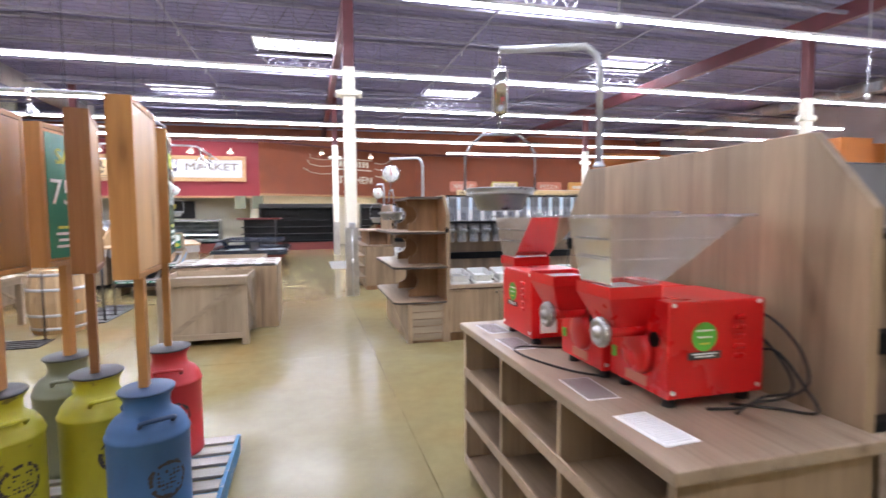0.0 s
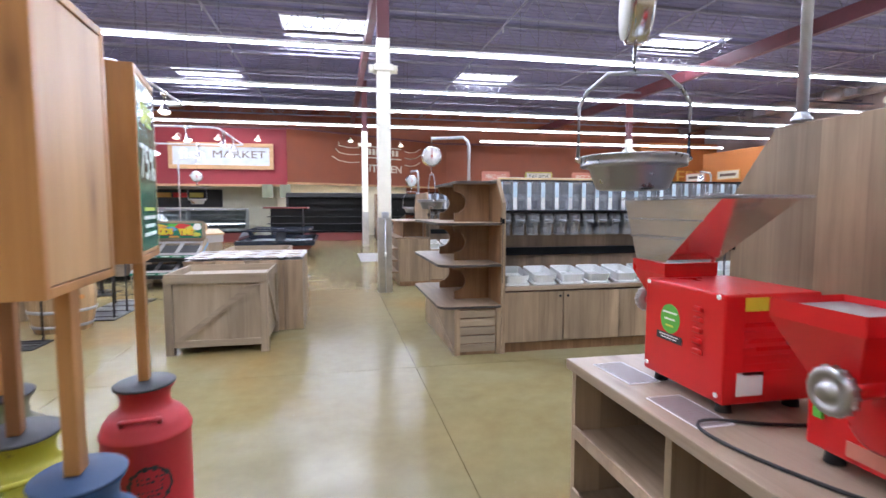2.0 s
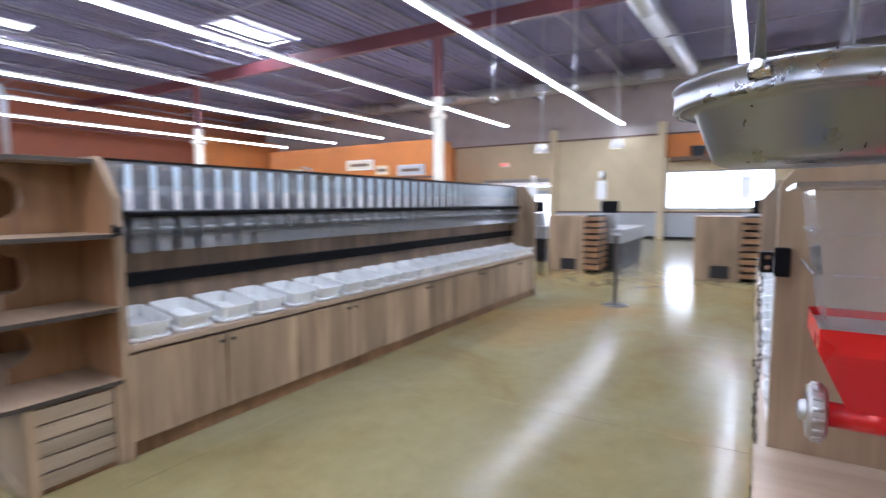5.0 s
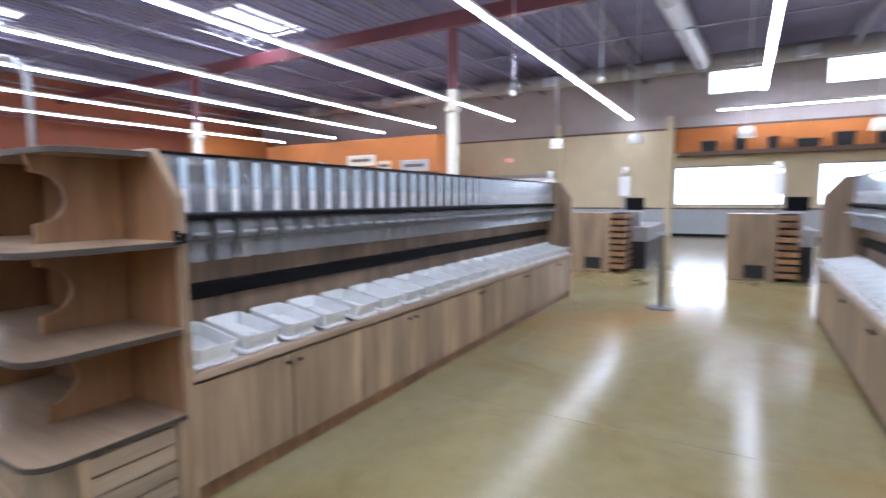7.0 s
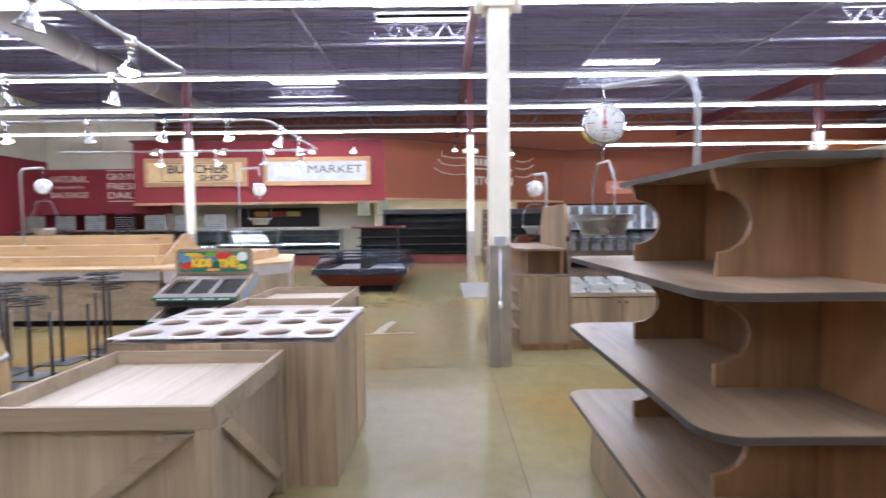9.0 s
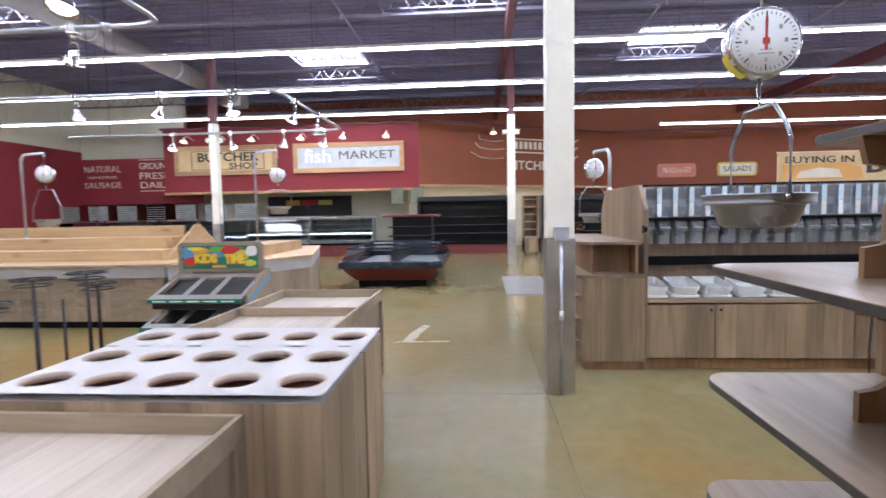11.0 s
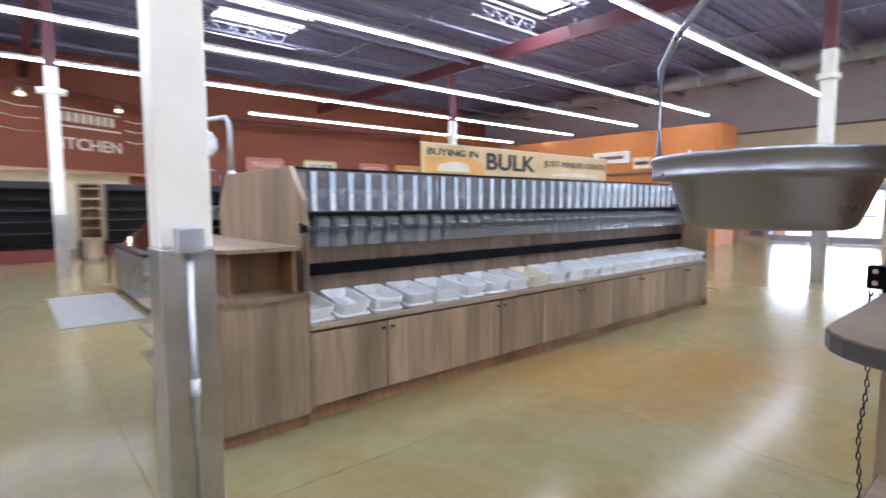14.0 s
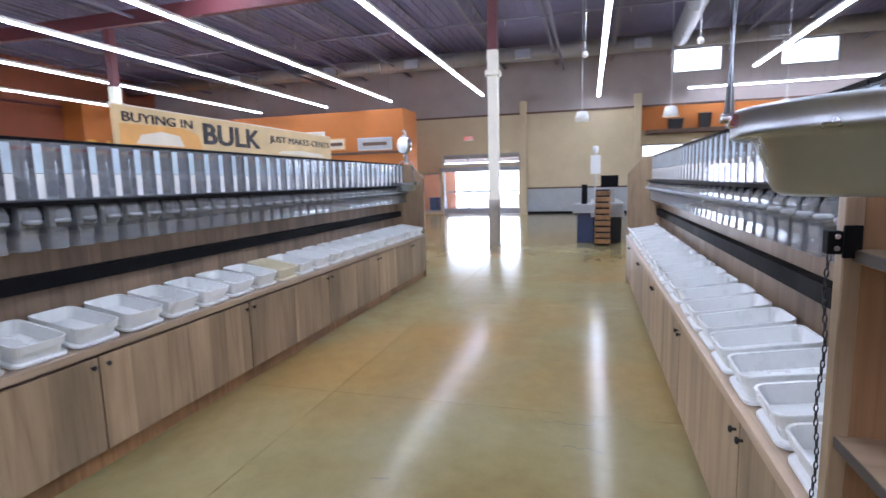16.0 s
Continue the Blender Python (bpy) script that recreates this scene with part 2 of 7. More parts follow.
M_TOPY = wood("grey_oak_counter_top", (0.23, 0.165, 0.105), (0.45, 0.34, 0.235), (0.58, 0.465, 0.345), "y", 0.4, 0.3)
M_BROWN = wood("brown_laminate", (0.10, 0.047, 0.02), (0.29, 0.155, 0.072), (0.43, 0.25, 0.125), "z", 0.4, 0.42)
M_CRATE = wood("weathered_crate_wood", (0.20, 0.148, 0.095), (0.34, 0.262, 0.178), (0.44, 0.352, 0.25), "x", 0.6, 0.25)
M_CRATEZ = wood("weathered_crate_post", (0.20, 0.148, 0.095), (0.34, 0.262, 0.178), (0.44, 0.352, 0.25), "z", 0.6, 0.25)
M_TRAY = wood("pale_tray_wood", (0.36, 0.29, 0.22), (0.48, 0.40, 0.32), (0.58, 0.50, 0.41), "y", 0.55, 0.2)
M_PINE = wood("varnished_pine", (0.29, 0.11, 0.028), (0.51, 0.24, 0.072), (0.62, 0.335, 0.118), "z", 0.4, 0.38)
M_PINEP = wood("pale_birch_ply", (0.44, 0.235, 0.09), (0.59, 0.35, 0.15), (0.67, 0.43, 0.205), "z", 0.42, 0.3)
M_PINED = wood("dark_cherry_wood", (0.16, 0.055, 0.018), (0.30, 0.125, 0.045), (0.43, 0.21, 0.085), "z", 0.4, 0.35)
M_YEL = wood("honey_maple", (0.40, 0.25, 0.115), (0.53, 0.36, 0.185), (0.62, 0.45, 0.26), "x", 0.45, 0.2)
M_BARREL = wood("barrel_oak", (0.38, 0.24, 0.11), (0.55, 0.37, 0.19), (0.66, 0.48, 0.27), "z", 0.5, 0.3)
M_PALLET = wood("grey_pallet_wood", (0.20, 0.185, 0.165), (0.36, 0.34, 0.31), (0.5, 0.48, 0.45), "x", 0.75, 0.3)
M_PALBLUE = worn("blue_pallet_paint", (0.03, 0.16, 0.30), (0.35, 0.32, 0.28), 0.6, 0.56)
M_RED = paint("red_enamel", (0.62, 0.012, 0.012), 0.28, 0, 0.08, 2.0, 0.05, 90)
M_BLACK = paint("black_plastic", (0.006, 0.006, 0.007), 0.6)
M_BLACK.node_tree.nodes["Principled BSDF"].inputs["Specular IOR Level"].default_value = 0.08
M_BLACKM = paint("black_metal", (0.014, 0.014, 0.016), 0.35, 0.3)
M_RUBBER = paint("black_rubber", (0.016, 0.016, 0.016), 0.6)
M_WHITE = paint("white_plastic", (0.86, 0.87, 0.87), 0.35, 0, 0.04)
M_CREAMTUB = paint("cream_plastic", (0.68, 0.62, 0.45), 0.35, 0, 0.04)
M_TUB = paint("milky_white_plastic", (0.73, 0.745, 0.735), 0.3, 0, 0.05, 5.0, 0.04)
M_WHITETOP = paint("white_laminate", (0.42, 0.395, 0.38), 0.45, 0, 0.06)
M_WIRE = paint("dull_hanger_wire", (0.05, 0.05, 0.06), 0.5, 0.4)
M_REDNEEDLE = paint("red_needle", (0.5, 0.03, 0.03), 0.4)
M_GOLD = paint("golden_sign_letters", (0.72, 0.40, 0.07), 0.4)
M_STEEL = paint("brushed_steel", (0.36, 0.375, 0.40), 0.3, 1.0, 0.06, 7.0, 0.06, 60)
M_GALV = paint("galvanised_steel", (0.55, 0.57, 0.60), 0.4, 0.85, 0.14, 8.0, 0.08)
M_GUARD = paint("scuffed_stainless", (0.50, 0.48, 0.45), 0.36, 0.9, 0.16, 4.0, 0.08)
M_CHROME = paint("polished_chrome", (0.62, 0.61, 0.6), 0.2, 1.0, 0.02, 6.0, 0.0)
M_BIN = clear("clear_acrylic", (0.88, 0.91, 0.95), 0.05, 1.55, 0.15)
M_SPOUT = clear("smoky_acrylic", (0.72, 0.75, 0.8), 0.08, 1.5, 0.16)
M_HOPPER = clear("hazy_polycarbonate", (0.93, 0.93, 0.94), 0.12, 1.4, 0.13)
M_GLASS = clear("window_glass", (0.93, 0.96, 0.97), 0.01, 1.45)
M_BINBACK = paint("grey_bin_back", (0.19, 0.19, 0.205), 0.4)
# colour of the reflection painted on each bin front
M_GLINT = paint("pale_blue_strip", (0.62, 0.75, 0.85), 0.2)
M_CHUTE = clear("smoky_chute_acrylic", (0.84, 0.85, 0.88), 0.08, 1.6, 0.2)
M_COLUMN = paint("cream_column_paint", (0.83, 0.79, 0.67), 0.45, 0, 0.06)
M_MAROONST = paint("maroon_steel_paint", (0.125, 0.03, 0.036), 0.5, 0, 0.15)
M_DECK = paint("dusky_roof_deck", (0.205, 0.19, 0.315), 0.7, 0, 0.2, 0.6)
M_JOIST = paint("grey_steel_joist", (0.22, 0.21, 0.27), 0.5, 0.2, 0.15)
# joist steel made paler: the skylight's brightness is put into the colour
M_BRIDGELIT = paint("pale_bridging_steel", (0.45, 0.46, 0.52), 0.5, 0.1, 0.12)
M_DUCT = paint("grey_duct", (0.34, 0.32, 0.31), 0.45, 0.3, 0.1)
M_MAROON = paint("maroon_wall_paint", (0.235, 0.022, 0.028), 0.7, 0, 0.08, 1.2)
M_RUST = paint("rust_wall_paint", (0.25, 0.066, 0.026), 0.7, 0, 0.1, 1.2)
M_ORANGE = paint("orange_wall_paint", (0.52, 0.17, 0.035), 0.7, 0, 0.08, 1.2)
M_CREAM = paint("cream_wall_paint", (0.60, 0.50, 0.325), 0.7, 0, 0.06, 1.2)
M_PALE = paint("pale_wall_paint", (0.66, 0.63, 0.50), 0.7, 0, 0.06, 1.2)
M_TAUPE = paint("taupe_wall_paint", (0.40, 0.345, 0.33), 0.75, 0, 0.08, 1.2)
M_WAINSCOT = paint("grey_wainscot_panel", (0.40, 0.42, 0.44), 0.5, 0.2, 0.08)
M_TRIM = paint("brown_wall_trim", (0.13, 0.075, 0.05), 0.6)
M_CANY = worn("lime_yellow_enamel", (0.40, 0.365, 0.02), (0.16, 0.13, 0.035), 0.45, 0.6)
M_CANB = worn("blue_enamel", (0.04, 0.125, 0.29), (0.05, 0.07, 0.11), 0.5, 0.66)
M_CANR = worn("red_can_enamel", (0.45, 0.02, 0.025), (0.10, 0.03, 0.03), 0.5, 0.68)
M_CANO = worn("olive_enamel", (0.17, 0.18, 0.11), (0.09, 0.085, 0.06), 0.5, 0.64)
M_LIDGREY = worn("slate_grey_lid", (0.032, 0.033, 0.036), (0.10, 0.085, 0.07), 0.55, 0.6)
M_LIDBLUE = paint("dark_blue_lid", (0.02, 0.055, 0.13), 0.55)
M_POSTER = paint("green_poster_print", (0.035, 0.20, 0.125), 0.18)
M_LIME = paint("lime_print", (0.62, 0.63, 0.08), 0.5)
M_PAPER = paint("white_print", (0.82, 0.83, 0.82), 0.5, 0, 0.04)
M_GREY = paint("grey_print", (0.42, 0.42, 0.43), 0.5)
M_BADGE = paint("green_badge", (0.10, 0.42, 0.045), 0.4)
M_YELLOWP = paint("yellow_print", (0.75, 0.60, 0.04), 0.4)
M_REDP = paint("red_print", (0.60, 0.035, 0.03), 0.45)
M_BLUEP = paint("blue_print", (0.10, 0.28, 0.50), 0.45)
M_SIGNTAN = paint("tan_sign_board", (0.66, 0.47, 0.23), 0.5)
M_SIGNGREY = paint("pale_grey_sign_board", (0.52, 0.55, 0.57), 0.5)
M_OAKFRAME = wood("oak_sign_frame", (0.36, 0.19, 0.08), (0.52, 0.30, 0.14), (0.62, 0.40, 0.21), "x", 0.5, 0.2)
M_SIGNRED = paint("faded_red_sign", (0.58, 0.20, 0.13), 0.5)
M_SIGNYEL = paint("mustard_sign", (0.60, 0.50, 0.10), 0.5)
M_SIGNORA = paint("orange_sign", (0.72, 0.36, 0.09), 0.5)
M_CREAMP = paint("cream_lettering", (0.72, 0.64, 0.50), 0.5)
M_DARKP = paint("dark_lettering", (0.035, 0.028, 0.03), 0.5)
M_CASE = paint("black_case_interior", (0.007, 0.007, 0.008), 0.5)
M_BUMPER = paint("blue_black_bumper", (0.02, 0.026, 0.04), 0.2, 0, 0.1)
M_CASERED = paint("oxblood_case_base", (0.16, 0.03, 0.025), 0.4)
M_EDGE = paint("dark_edge_band", (0.05, 0.042, 0.036), 0.45, 0, 0.2)
M_DOORFRAME = paint("grey_door_frame", (0.36, 0.37, 0.40), 0.45, 0, 0.06)
M_NAVY = paint("navy_laminate", (0.03, 0.045, 0.10), 0.4)
M_CARD = paint("clear_card_sleeve", (0.25, 0.225, 0.225), 0.4, 0, 0.1)
M_VESTIBULE = paint("salmon_vestibule_paint", (0.55, 0.26, 0.17), 0.6)
M_DARKBLUE = paint("blue_basket_plastic", (0.04, 0.09, 0.2), 0.4)
M_HANDLE = paint("grey_clear_handle", (0.26, 0.27, 0.29), 0.12, 0, 0.05)
M_DARKPOST = paint("dark_bronze_post", (0.10, 0.09, 0.085), 0.4, 0.4)
M_DELI = paint("grey_green_case_interior", (0.19, 0.21, 0.19), 0.4, 0.2, 0.4, 5.0)
M_CAST = paint("cast_aluminium", (0.42, 0.41, 0.40), 0.38, 0.9, 0.12, 12.0, 0.1)
M_CASEGREY = paint("grey_case_metal", (0.34, 0.35, 0.36), 0.35, 0.5)
M_MAT = paint("grey_floor_mat", (0.24, 0.225, 0.205), 0.85)
M_SCREED = paint("pale_screed_patch", (0.30, 0.262, 0.172), 0.3, 0, 0.3, 9.0)
M_TERRA = paint("reddish_liner", (0.34, 0.14, 0.095), 0.6)
M_TUBE = glow("fluorescent_lens", (0.84, 0.94, 1.0), 38.0)
M_BULB = glow("spot_bulb", (1.0, 0.86, 0.66), 18.0)
M_STRIPGLOW = glow("case_lamp", (1.0, 0.83, 0.58), 9.0)
M_EXIT = glow("exit_red", (1.0, 0.06, 0.04), 1.2)
def diffuser():
    m, t, b = material("skylight_diffuser")
    tr = t.nodes.new("ShaderNodeBsdfTranslucent")
    tr.inputs[0].default_value = (0.92, 0.94, 0.96, 1)
    t.links.new(tr.outputs[0], t.nodes["Material Output"].inputs["Surface"])
    return m


M_DIFFUSER = diffuser()
M_ASPHALT = paint("pale_forecourt", (0.78, 0.77, 0.74), 0.85)
M_BACKGLOW = glow("bright_haze", (0.93, 0.97, 1.0), 2.6)

# ---- mesh helpers ----


def box(bm, x0, x1, y0, y1, z0, z1, bevel=0.0):
    vs = [bm.verts.new((x, y, z)) for z in (z0, z1) for y in (y0, y1) for x in (x0, x1)]
    fs = [bm.faces.new([vs[i] for i in f]) for f in ((0, 2, 3, 1), (4, 5, 7, 6), (0, 1, 5, 4), (2, 6, 7, 3), (0, 4, 6, 2), (1, 3, 7, 5))]
    if bevel:
        es = list({e for f in fs for e in f.edges})
        bmesh.ops.bevel(bm, geom=es, offset=bevel, segments=2, affect="EDGES", profile=0.6)
    return bm


def slab(pts, axis, a, b, bevel=0.0):
    """A flat piece with the outline pts, from a to b along axis."""
    bm = bmesh.new()
    put3 = {"x": lambda p, k: (k, p[0], p[1]), "y": lambda p, k: (p[0], k, p[1]), "z": lambda p, k: (p[0], p[1], k)}[axis]
    lo = [bm.verts.new(put3(p, a)) for p in pts]
    hi = [bm.verts.new(put3(p, b)) for p in pts]
    bm.faces.new(lo[::-1])
    bm.faces.new(hi)
    for i in range(len(pts)):
        j = (i + 1) % len(pts)
        bm.faces.new((lo[i], lo[j], hi[j], hi[i]))
    bmesh.ops.recalc_face_normals(bm, faces=bm.faces)
    if bevel:
        bmesh.ops.bevel(bm, geom=list(bm.edges), offset=bevel, segments=1, affect="EDGES")
    return bm


def lathe(bm, profile, segs=24, at=(0, 0, 0)):
    """Turn (radius, z) round z."""
    rings = []
    for r, z in profile:
        if r < 1e-5:
            rings.append([bm.verts.new((at[0], at[1], at[2] + z))])
        else:
            rings.append([bm.verts.new((at[0] + r * math.cos(2 * math.pi * i / segs), at[1] + r * math.sin(2 * math.pi * i / segs), at[2] + z)) for i in range(segs)])
    for lo, hi in zip(rings, rings[1:]):
        for i in range(segs):
            j = (i + 1) % segs
            q = [lo[i % len(lo)], lo[j % len(lo)], hi[j % len(hi)], hi[i % len(hi)]]
            q = [v for k, v in enumerate(q) if v not in q[:k]]
            if len(q) > 2:
                f = bm.faces.new(q)
                f.smooth = True
    return bm


def tube(bm, pts, r, segs=10, caps=True):
    """A round bar along pts."""
    pts = [Vector(p) for p in pts]
    rings = []
    for i, p in enumerate(pts):
        d = (pts[min(i + 1, len(pts) - 1)] - pts[max(i - 1, 0)]).normalized()
        u = d.cross(Vector((0, 0, 1)))
        if u.length < 1e-3:
            u = Vector((1, 0, 0))
        u.normalize()
        v = d.cross(u)
        rings.append([bm.verts.new(p + r * (math.cos(2 * math.pi * k / segs) * u + math.sin(2 * math.pi * k / segs) * v)) for k in range(segs)])
    for a, b in zip(rings, rings[1:]):
        for k in range(segs):
            f = bm.faces.new((a[k], a[(k + 1) % segs], b[(k + 1) % segs], b[k]))
            f.smooth = True
    if caps:
        bm.faces.new(rings[0][::-1])
        bm.faces.new(rings[-1])
    return bm


def arc(cx, cy, r, a0, a1, n=8):
    return [(cx + r * math.cos(radians(a0 + (a1 - a0) * i / n)), cy + r * math.sin(radians(a0 + (a1 - a0) * i / n))) for i in range(n + 1)]


def rounded(x0, x1, y0, y1, r):
    return [(x1, y0), (x1, y1)] + arc(x0 + r, y1 - r, r, 90, 180, 6) + arc(x0 + r, y0 + r, r, 180, 270, 6)


def B(*a, bevel=0.0):
    return box(bmesh.new(), *a, bevel=bevel)


def mesh_of(name, bm, mat):
    bmesh.ops.recalc_face_normals(bm, faces=bm.faces)
    me = bpy.data.meshes.new(name)
    bm.to_mesh(me)
    bm.free()
    me.materials.append(mat)
    return me


def thing(name, label, category, group="", at=(0, 0, 0), rz=0, kind=""):
    ob = new(name)
    ob.empty_display_size = 0.1
    ob.matrix_basis = pose(*at, 0, 0, rz)
    return tagged(ob, label, category, group, kind)


def part(name, bm, mat, parent, label="", m=None):
    ob = new(name, mesh_of(name, bm, mat))
    ob.parent = parent
    if m is not None:
        ob.matrix_basis = m
    return tagged(ob, label)


def again(ob, m):
    """The same part once more, on the same mesh, with its sub-parts."""
    c = new(ob.name.split(".")[0], ob.data)
    c.parent = ob.parent
    c.matrix_basis = m
    for k in ob.children:
        d = new(k.name.split(".")[0], k.data)
        d.parent, d.matrix_basis = c, k.matrix_basis.copy()
        if "label" in k:
            d["label"] = k["label"]
    if "label" in ob:
        c["label"] = ob["label"]
    return c


def again_bare(ob, m):
    """The same part once more, on the same mesh, without sub-parts."""
    c = new(ob.name.split(".")[0], ob.data)
    c.parent, c.matrix_basis = ob.parent, m
    return c


def solid(name, bm, mat, label, category, kind="structure", m=None):
    ob = new(name, mesh_of(name, bm, mat))
    if m is not None:
        ob.matrix_basis = m
    return tagged(ob, label, category, kind=kind)


def words(name, body, size, mat, parent, m, depth=0.004, width=None, bold=0.0, label=""):
    cu = bpy.data.curves.new(name, "FONT")
    cu.body, cu.size, cu.extrude, cu.offset = body, size, depth, bold
    cu.align_x, cu.align_y = "CENTER", "CENTER"
    cu.resolution_u = 3
    cu.materials.append(mat)
    ob = new(name, cu)
    ob.parent = parent
    ob.matrix_basis = m
    if width:
        bpy.context.view_layer.update()
        ob.scale.x = ob.scale.x * width / max(ob.dimensions.x, 0.01)
    return tagged(ob, label)

# ---- structure ----
WX0, WX1, WY0, WY1 = -18.0, 24.0, -6.0, 31.0

floor = tagged(new("floor"), "polished yellowish stained concrete floor in large sawn slabs", "floor", kind="structure")
part("sub_base", B(WX0, WX1, WY0, WY1, -0.25, -0.012), M_JOINT, floor)
SX = [WX0] + [0.6 + 2.98 * k for k in range(-6, 8)] + [WX1]
SY = [WY0] + [5.29 + 4.45 * k for k in range(-2, 6)] + [WY1]
SX = [v for v in SX if WX0 <= v <= WX1]
for ya, yb in zip(SY, SY[1:]):
    for xa, xb in zip(SX, SX[1:]):
        part("slab", B(xa + 0.002, xb - 0.002, ya + 0.002, yb - 0.002, -0.012, 0), M_FLOOR, floor)

ground = solid("ground", B(-400, 400, -400, 400, -0.6, -0.3), M_ASPHALT, "pale sunlit forecourt paving outside the store", "ground")
forecourt = solid("pavement", B(24.3, 60, -20, 40, -0.3, -0.02), M_ASPHALT, "pale concrete pavement outside the entrance doors", "pavement")

# added emitting sheet that whitens the openings and adds daylight
solid("backdrop", B(58.0, 58.2, -60, 80, -0.3, 40), M_BACKGLOW, "plain glowing sheet standing in for bright daylight outside", "backdrop")


def wall_with_holes(name, axis, a, b, lo, hi, z0, z1, holes, mat, label):
    """A wall from lo to hi, a to b thick, with rectangular holes (u0, u1, z0, z1)."""
    us = sorted({lo, hi, *[h[0] for h in holes], *[h[1] for h in holes]})
    zs = sorted({z0, z1, *[h[2] for h in holes], *[h[3] for h in holes]})
    bm = bmesh.new()
    for u0, u1 in zip(us, us[1:]):
        for w0, w1 in zip(zs, zs[1:]):
            cu, cw = (u0 + u1) / 2, (w0 + w1) / 2
            if any(h[0] < cu < h[1] and h[2] < cw < h[3] for h in holes):
                continue
            if axis == "x":
                box(bm, a, b, u0, u1, w0, w1)
            else:
                box(bm, u0, u1, a, b, w0, w1)
    bmesh.ops.remove_doubles(bm, verts=bm.verts, dist=0.0005)
    return solid(name, bm, mat, label, "wall")


# east wall: entrance, windows; cream below the trim, taupe above
DOOR = (10.95, 14.6, 0.0, 2.05)
TRANSOM = (10.95, 14.6, 2.3, 2.78)
SIDE = (14.72, 15.68, 0.12, 1.96)
LOWIN = [(1.85, 5.75, 1.28, 2.9), (-3.3, 0.75, 1.28, 2.9)]
HIWIN = [(2.75, 4.6, 5.75, 6.75), (-1.3, 0.7, 5.75, 6.75)]
wall_with_holes("wall_east", "x", 24.0, 24.3, WY0, WY1, 0.0, 4.5, [DOOR, TRANSOM, SIDE] + LOWIN, M_CREAM, "cream painted front wall with glass entrance and windows")
wall_with_holes("wall_east_upper", "x", 24.0, 24.3, WY0, WY1, 4.5, 9.0, HIWIN, M_TAUPE, "taupe painted upper front wall with clerestory windows")
solid("trim", B(23.93, 23.997, WY0, WY1, 4.45, 4.53, bevel=0.01), M_TRIM, "narrow brown trim along the front wall", "trim")
solid("trim", B(23.95, 23.997, WY0, 10.6, 1.12, 1.19, bevel=0.01), M_TRIM, "brown chair rail above grey wainscot", "trim")
solid("wainscot", B(23.96, 23.996, WY0, 10.6, 0.1, 1.12), M_WAINSCOT, "grey metal wainscot along the front wall", "wainscot")
solid("baseboard", B(23.95, 23.996, WY0, 10.6, 0.0, 0.1), M_BLACK, "black rubber baseboard along the front wall", "baseboard")
for py in (10.75, 5.95):
    solid("pilaster", B(23.72, 23.998, py - 0.14, py + 0.14, 0.0, 5.0, bevel=0.012), M_CREAM, "cream painted pilaster on the front wall", "pilaster")
solid("wall_south", B(WX0, WX1, WY0 - 0.3, WY0, 0, 9.0), M_CREAM, "plain cream wall behind the aisles", "wall")
solid("wall_west", B(WX0 - 0.3, WX0, WY0, WY1, 0, 4.6), M_MAROON, "maroon painted side wall", "wall")
solid("wall_west_upper", B(WX0 - 0.3, WX0, WY0, WY1, 4.6, 9.0), M_PALE, "pale grey upper side wall", "wall")
solid("wall_north", B(WX0, WX1, WY1, WY1 + 0.3, 0, 9.0), M_RUST, "rust painted rear wall", "wall")


def window(name, x, y0, y1, z0, z1, bars, label):
    w = thing(name, label, "window", at=(x, (y0 + y1) / 2, z0), kind="structure")
    hw, hh = (y1 - y0) / 2, z1 - z0
    bm = bmesh.new()
    for a, b, c, d in ((-hw, hw, 0, 0.06), (-hw, hw, hh - 0.06, hh), (-hw, -hw + 0.06, 0.06, hh - 0.06), (hw - 0.06, hw, 0.06, hh - 0.06)):
        box(bm, 0.08, 0.2, a, b, c, d, 0.006)
    part("window_frame", bm, M_DOORFRAME, w)
    for i in range(1, bars):
        yb = -hw + 2 * hw * i / bars
        part("mullion", B(0.09, 0.19, yb - 0.025, yb + 0.025, 0.06, hh - 0.06, bevel=0.004), M_DOORFRAME, w)
    for i in range(bars):
        ya = -hw + 0.03 + 2 * (hw - 0.03) * i / bars
        yb = -hw + 0.03 + 2 * (hw - 0.03) * (i + 1) / bars
        p = part("pane", B(0.135, 0.145, ya, yb, 0.03, hh - 0.03), M_GLASS, w)
        p.visible_shadow = False
    return w


d = window("door_1", 24.0, *DOOR, 3, "glass sliding entrance doors in metal frames")
part("push_rail", B(0.05, 0.08, -1.7, 1.7, 1.02, 1.09, bevel=0.005), M_DOORFRAME, d)
part("kick_panel", B(0.04, 0.075, -1.78, 1.78, 0.02, 0.27, bevel=0.006), M_DOORFRAME, d, "pale grey kick panel")
for ys_ in (-0.95, 0.95):
    part("door_sticker", B(0.11, 0.13, ys_ - 0.02, ys_ + 0.02, 1.38, 1.52), M_TRIM, d, "small dark sticker")
part("header", B(-0.12, 0.1, -1.95, 1.95, 2.02, 2.2, bevel=0.01), M_DOORFRAME, d, "grey door operator header")
window("window_1", 24.0, *TRANSOM, 3, "low transom window above the entrance doors")
for i, w in enumerate(LOWIN + HIWIN):
    window("window_%d" % (i + 2), 24.0, *w, 3 if w[1] - w[0] > 3 else 1, "bright daylight window in a metal frame")
ex = thing("exit_sign", "small red lit exit sign on the front wall", "sign", at=(23.98, 13.3, 3.4))
part("sign_body", B(-0.05, 0, -0.2, 0.2, 0, 0.2, bevel=0.008), M_WHITE, ex)
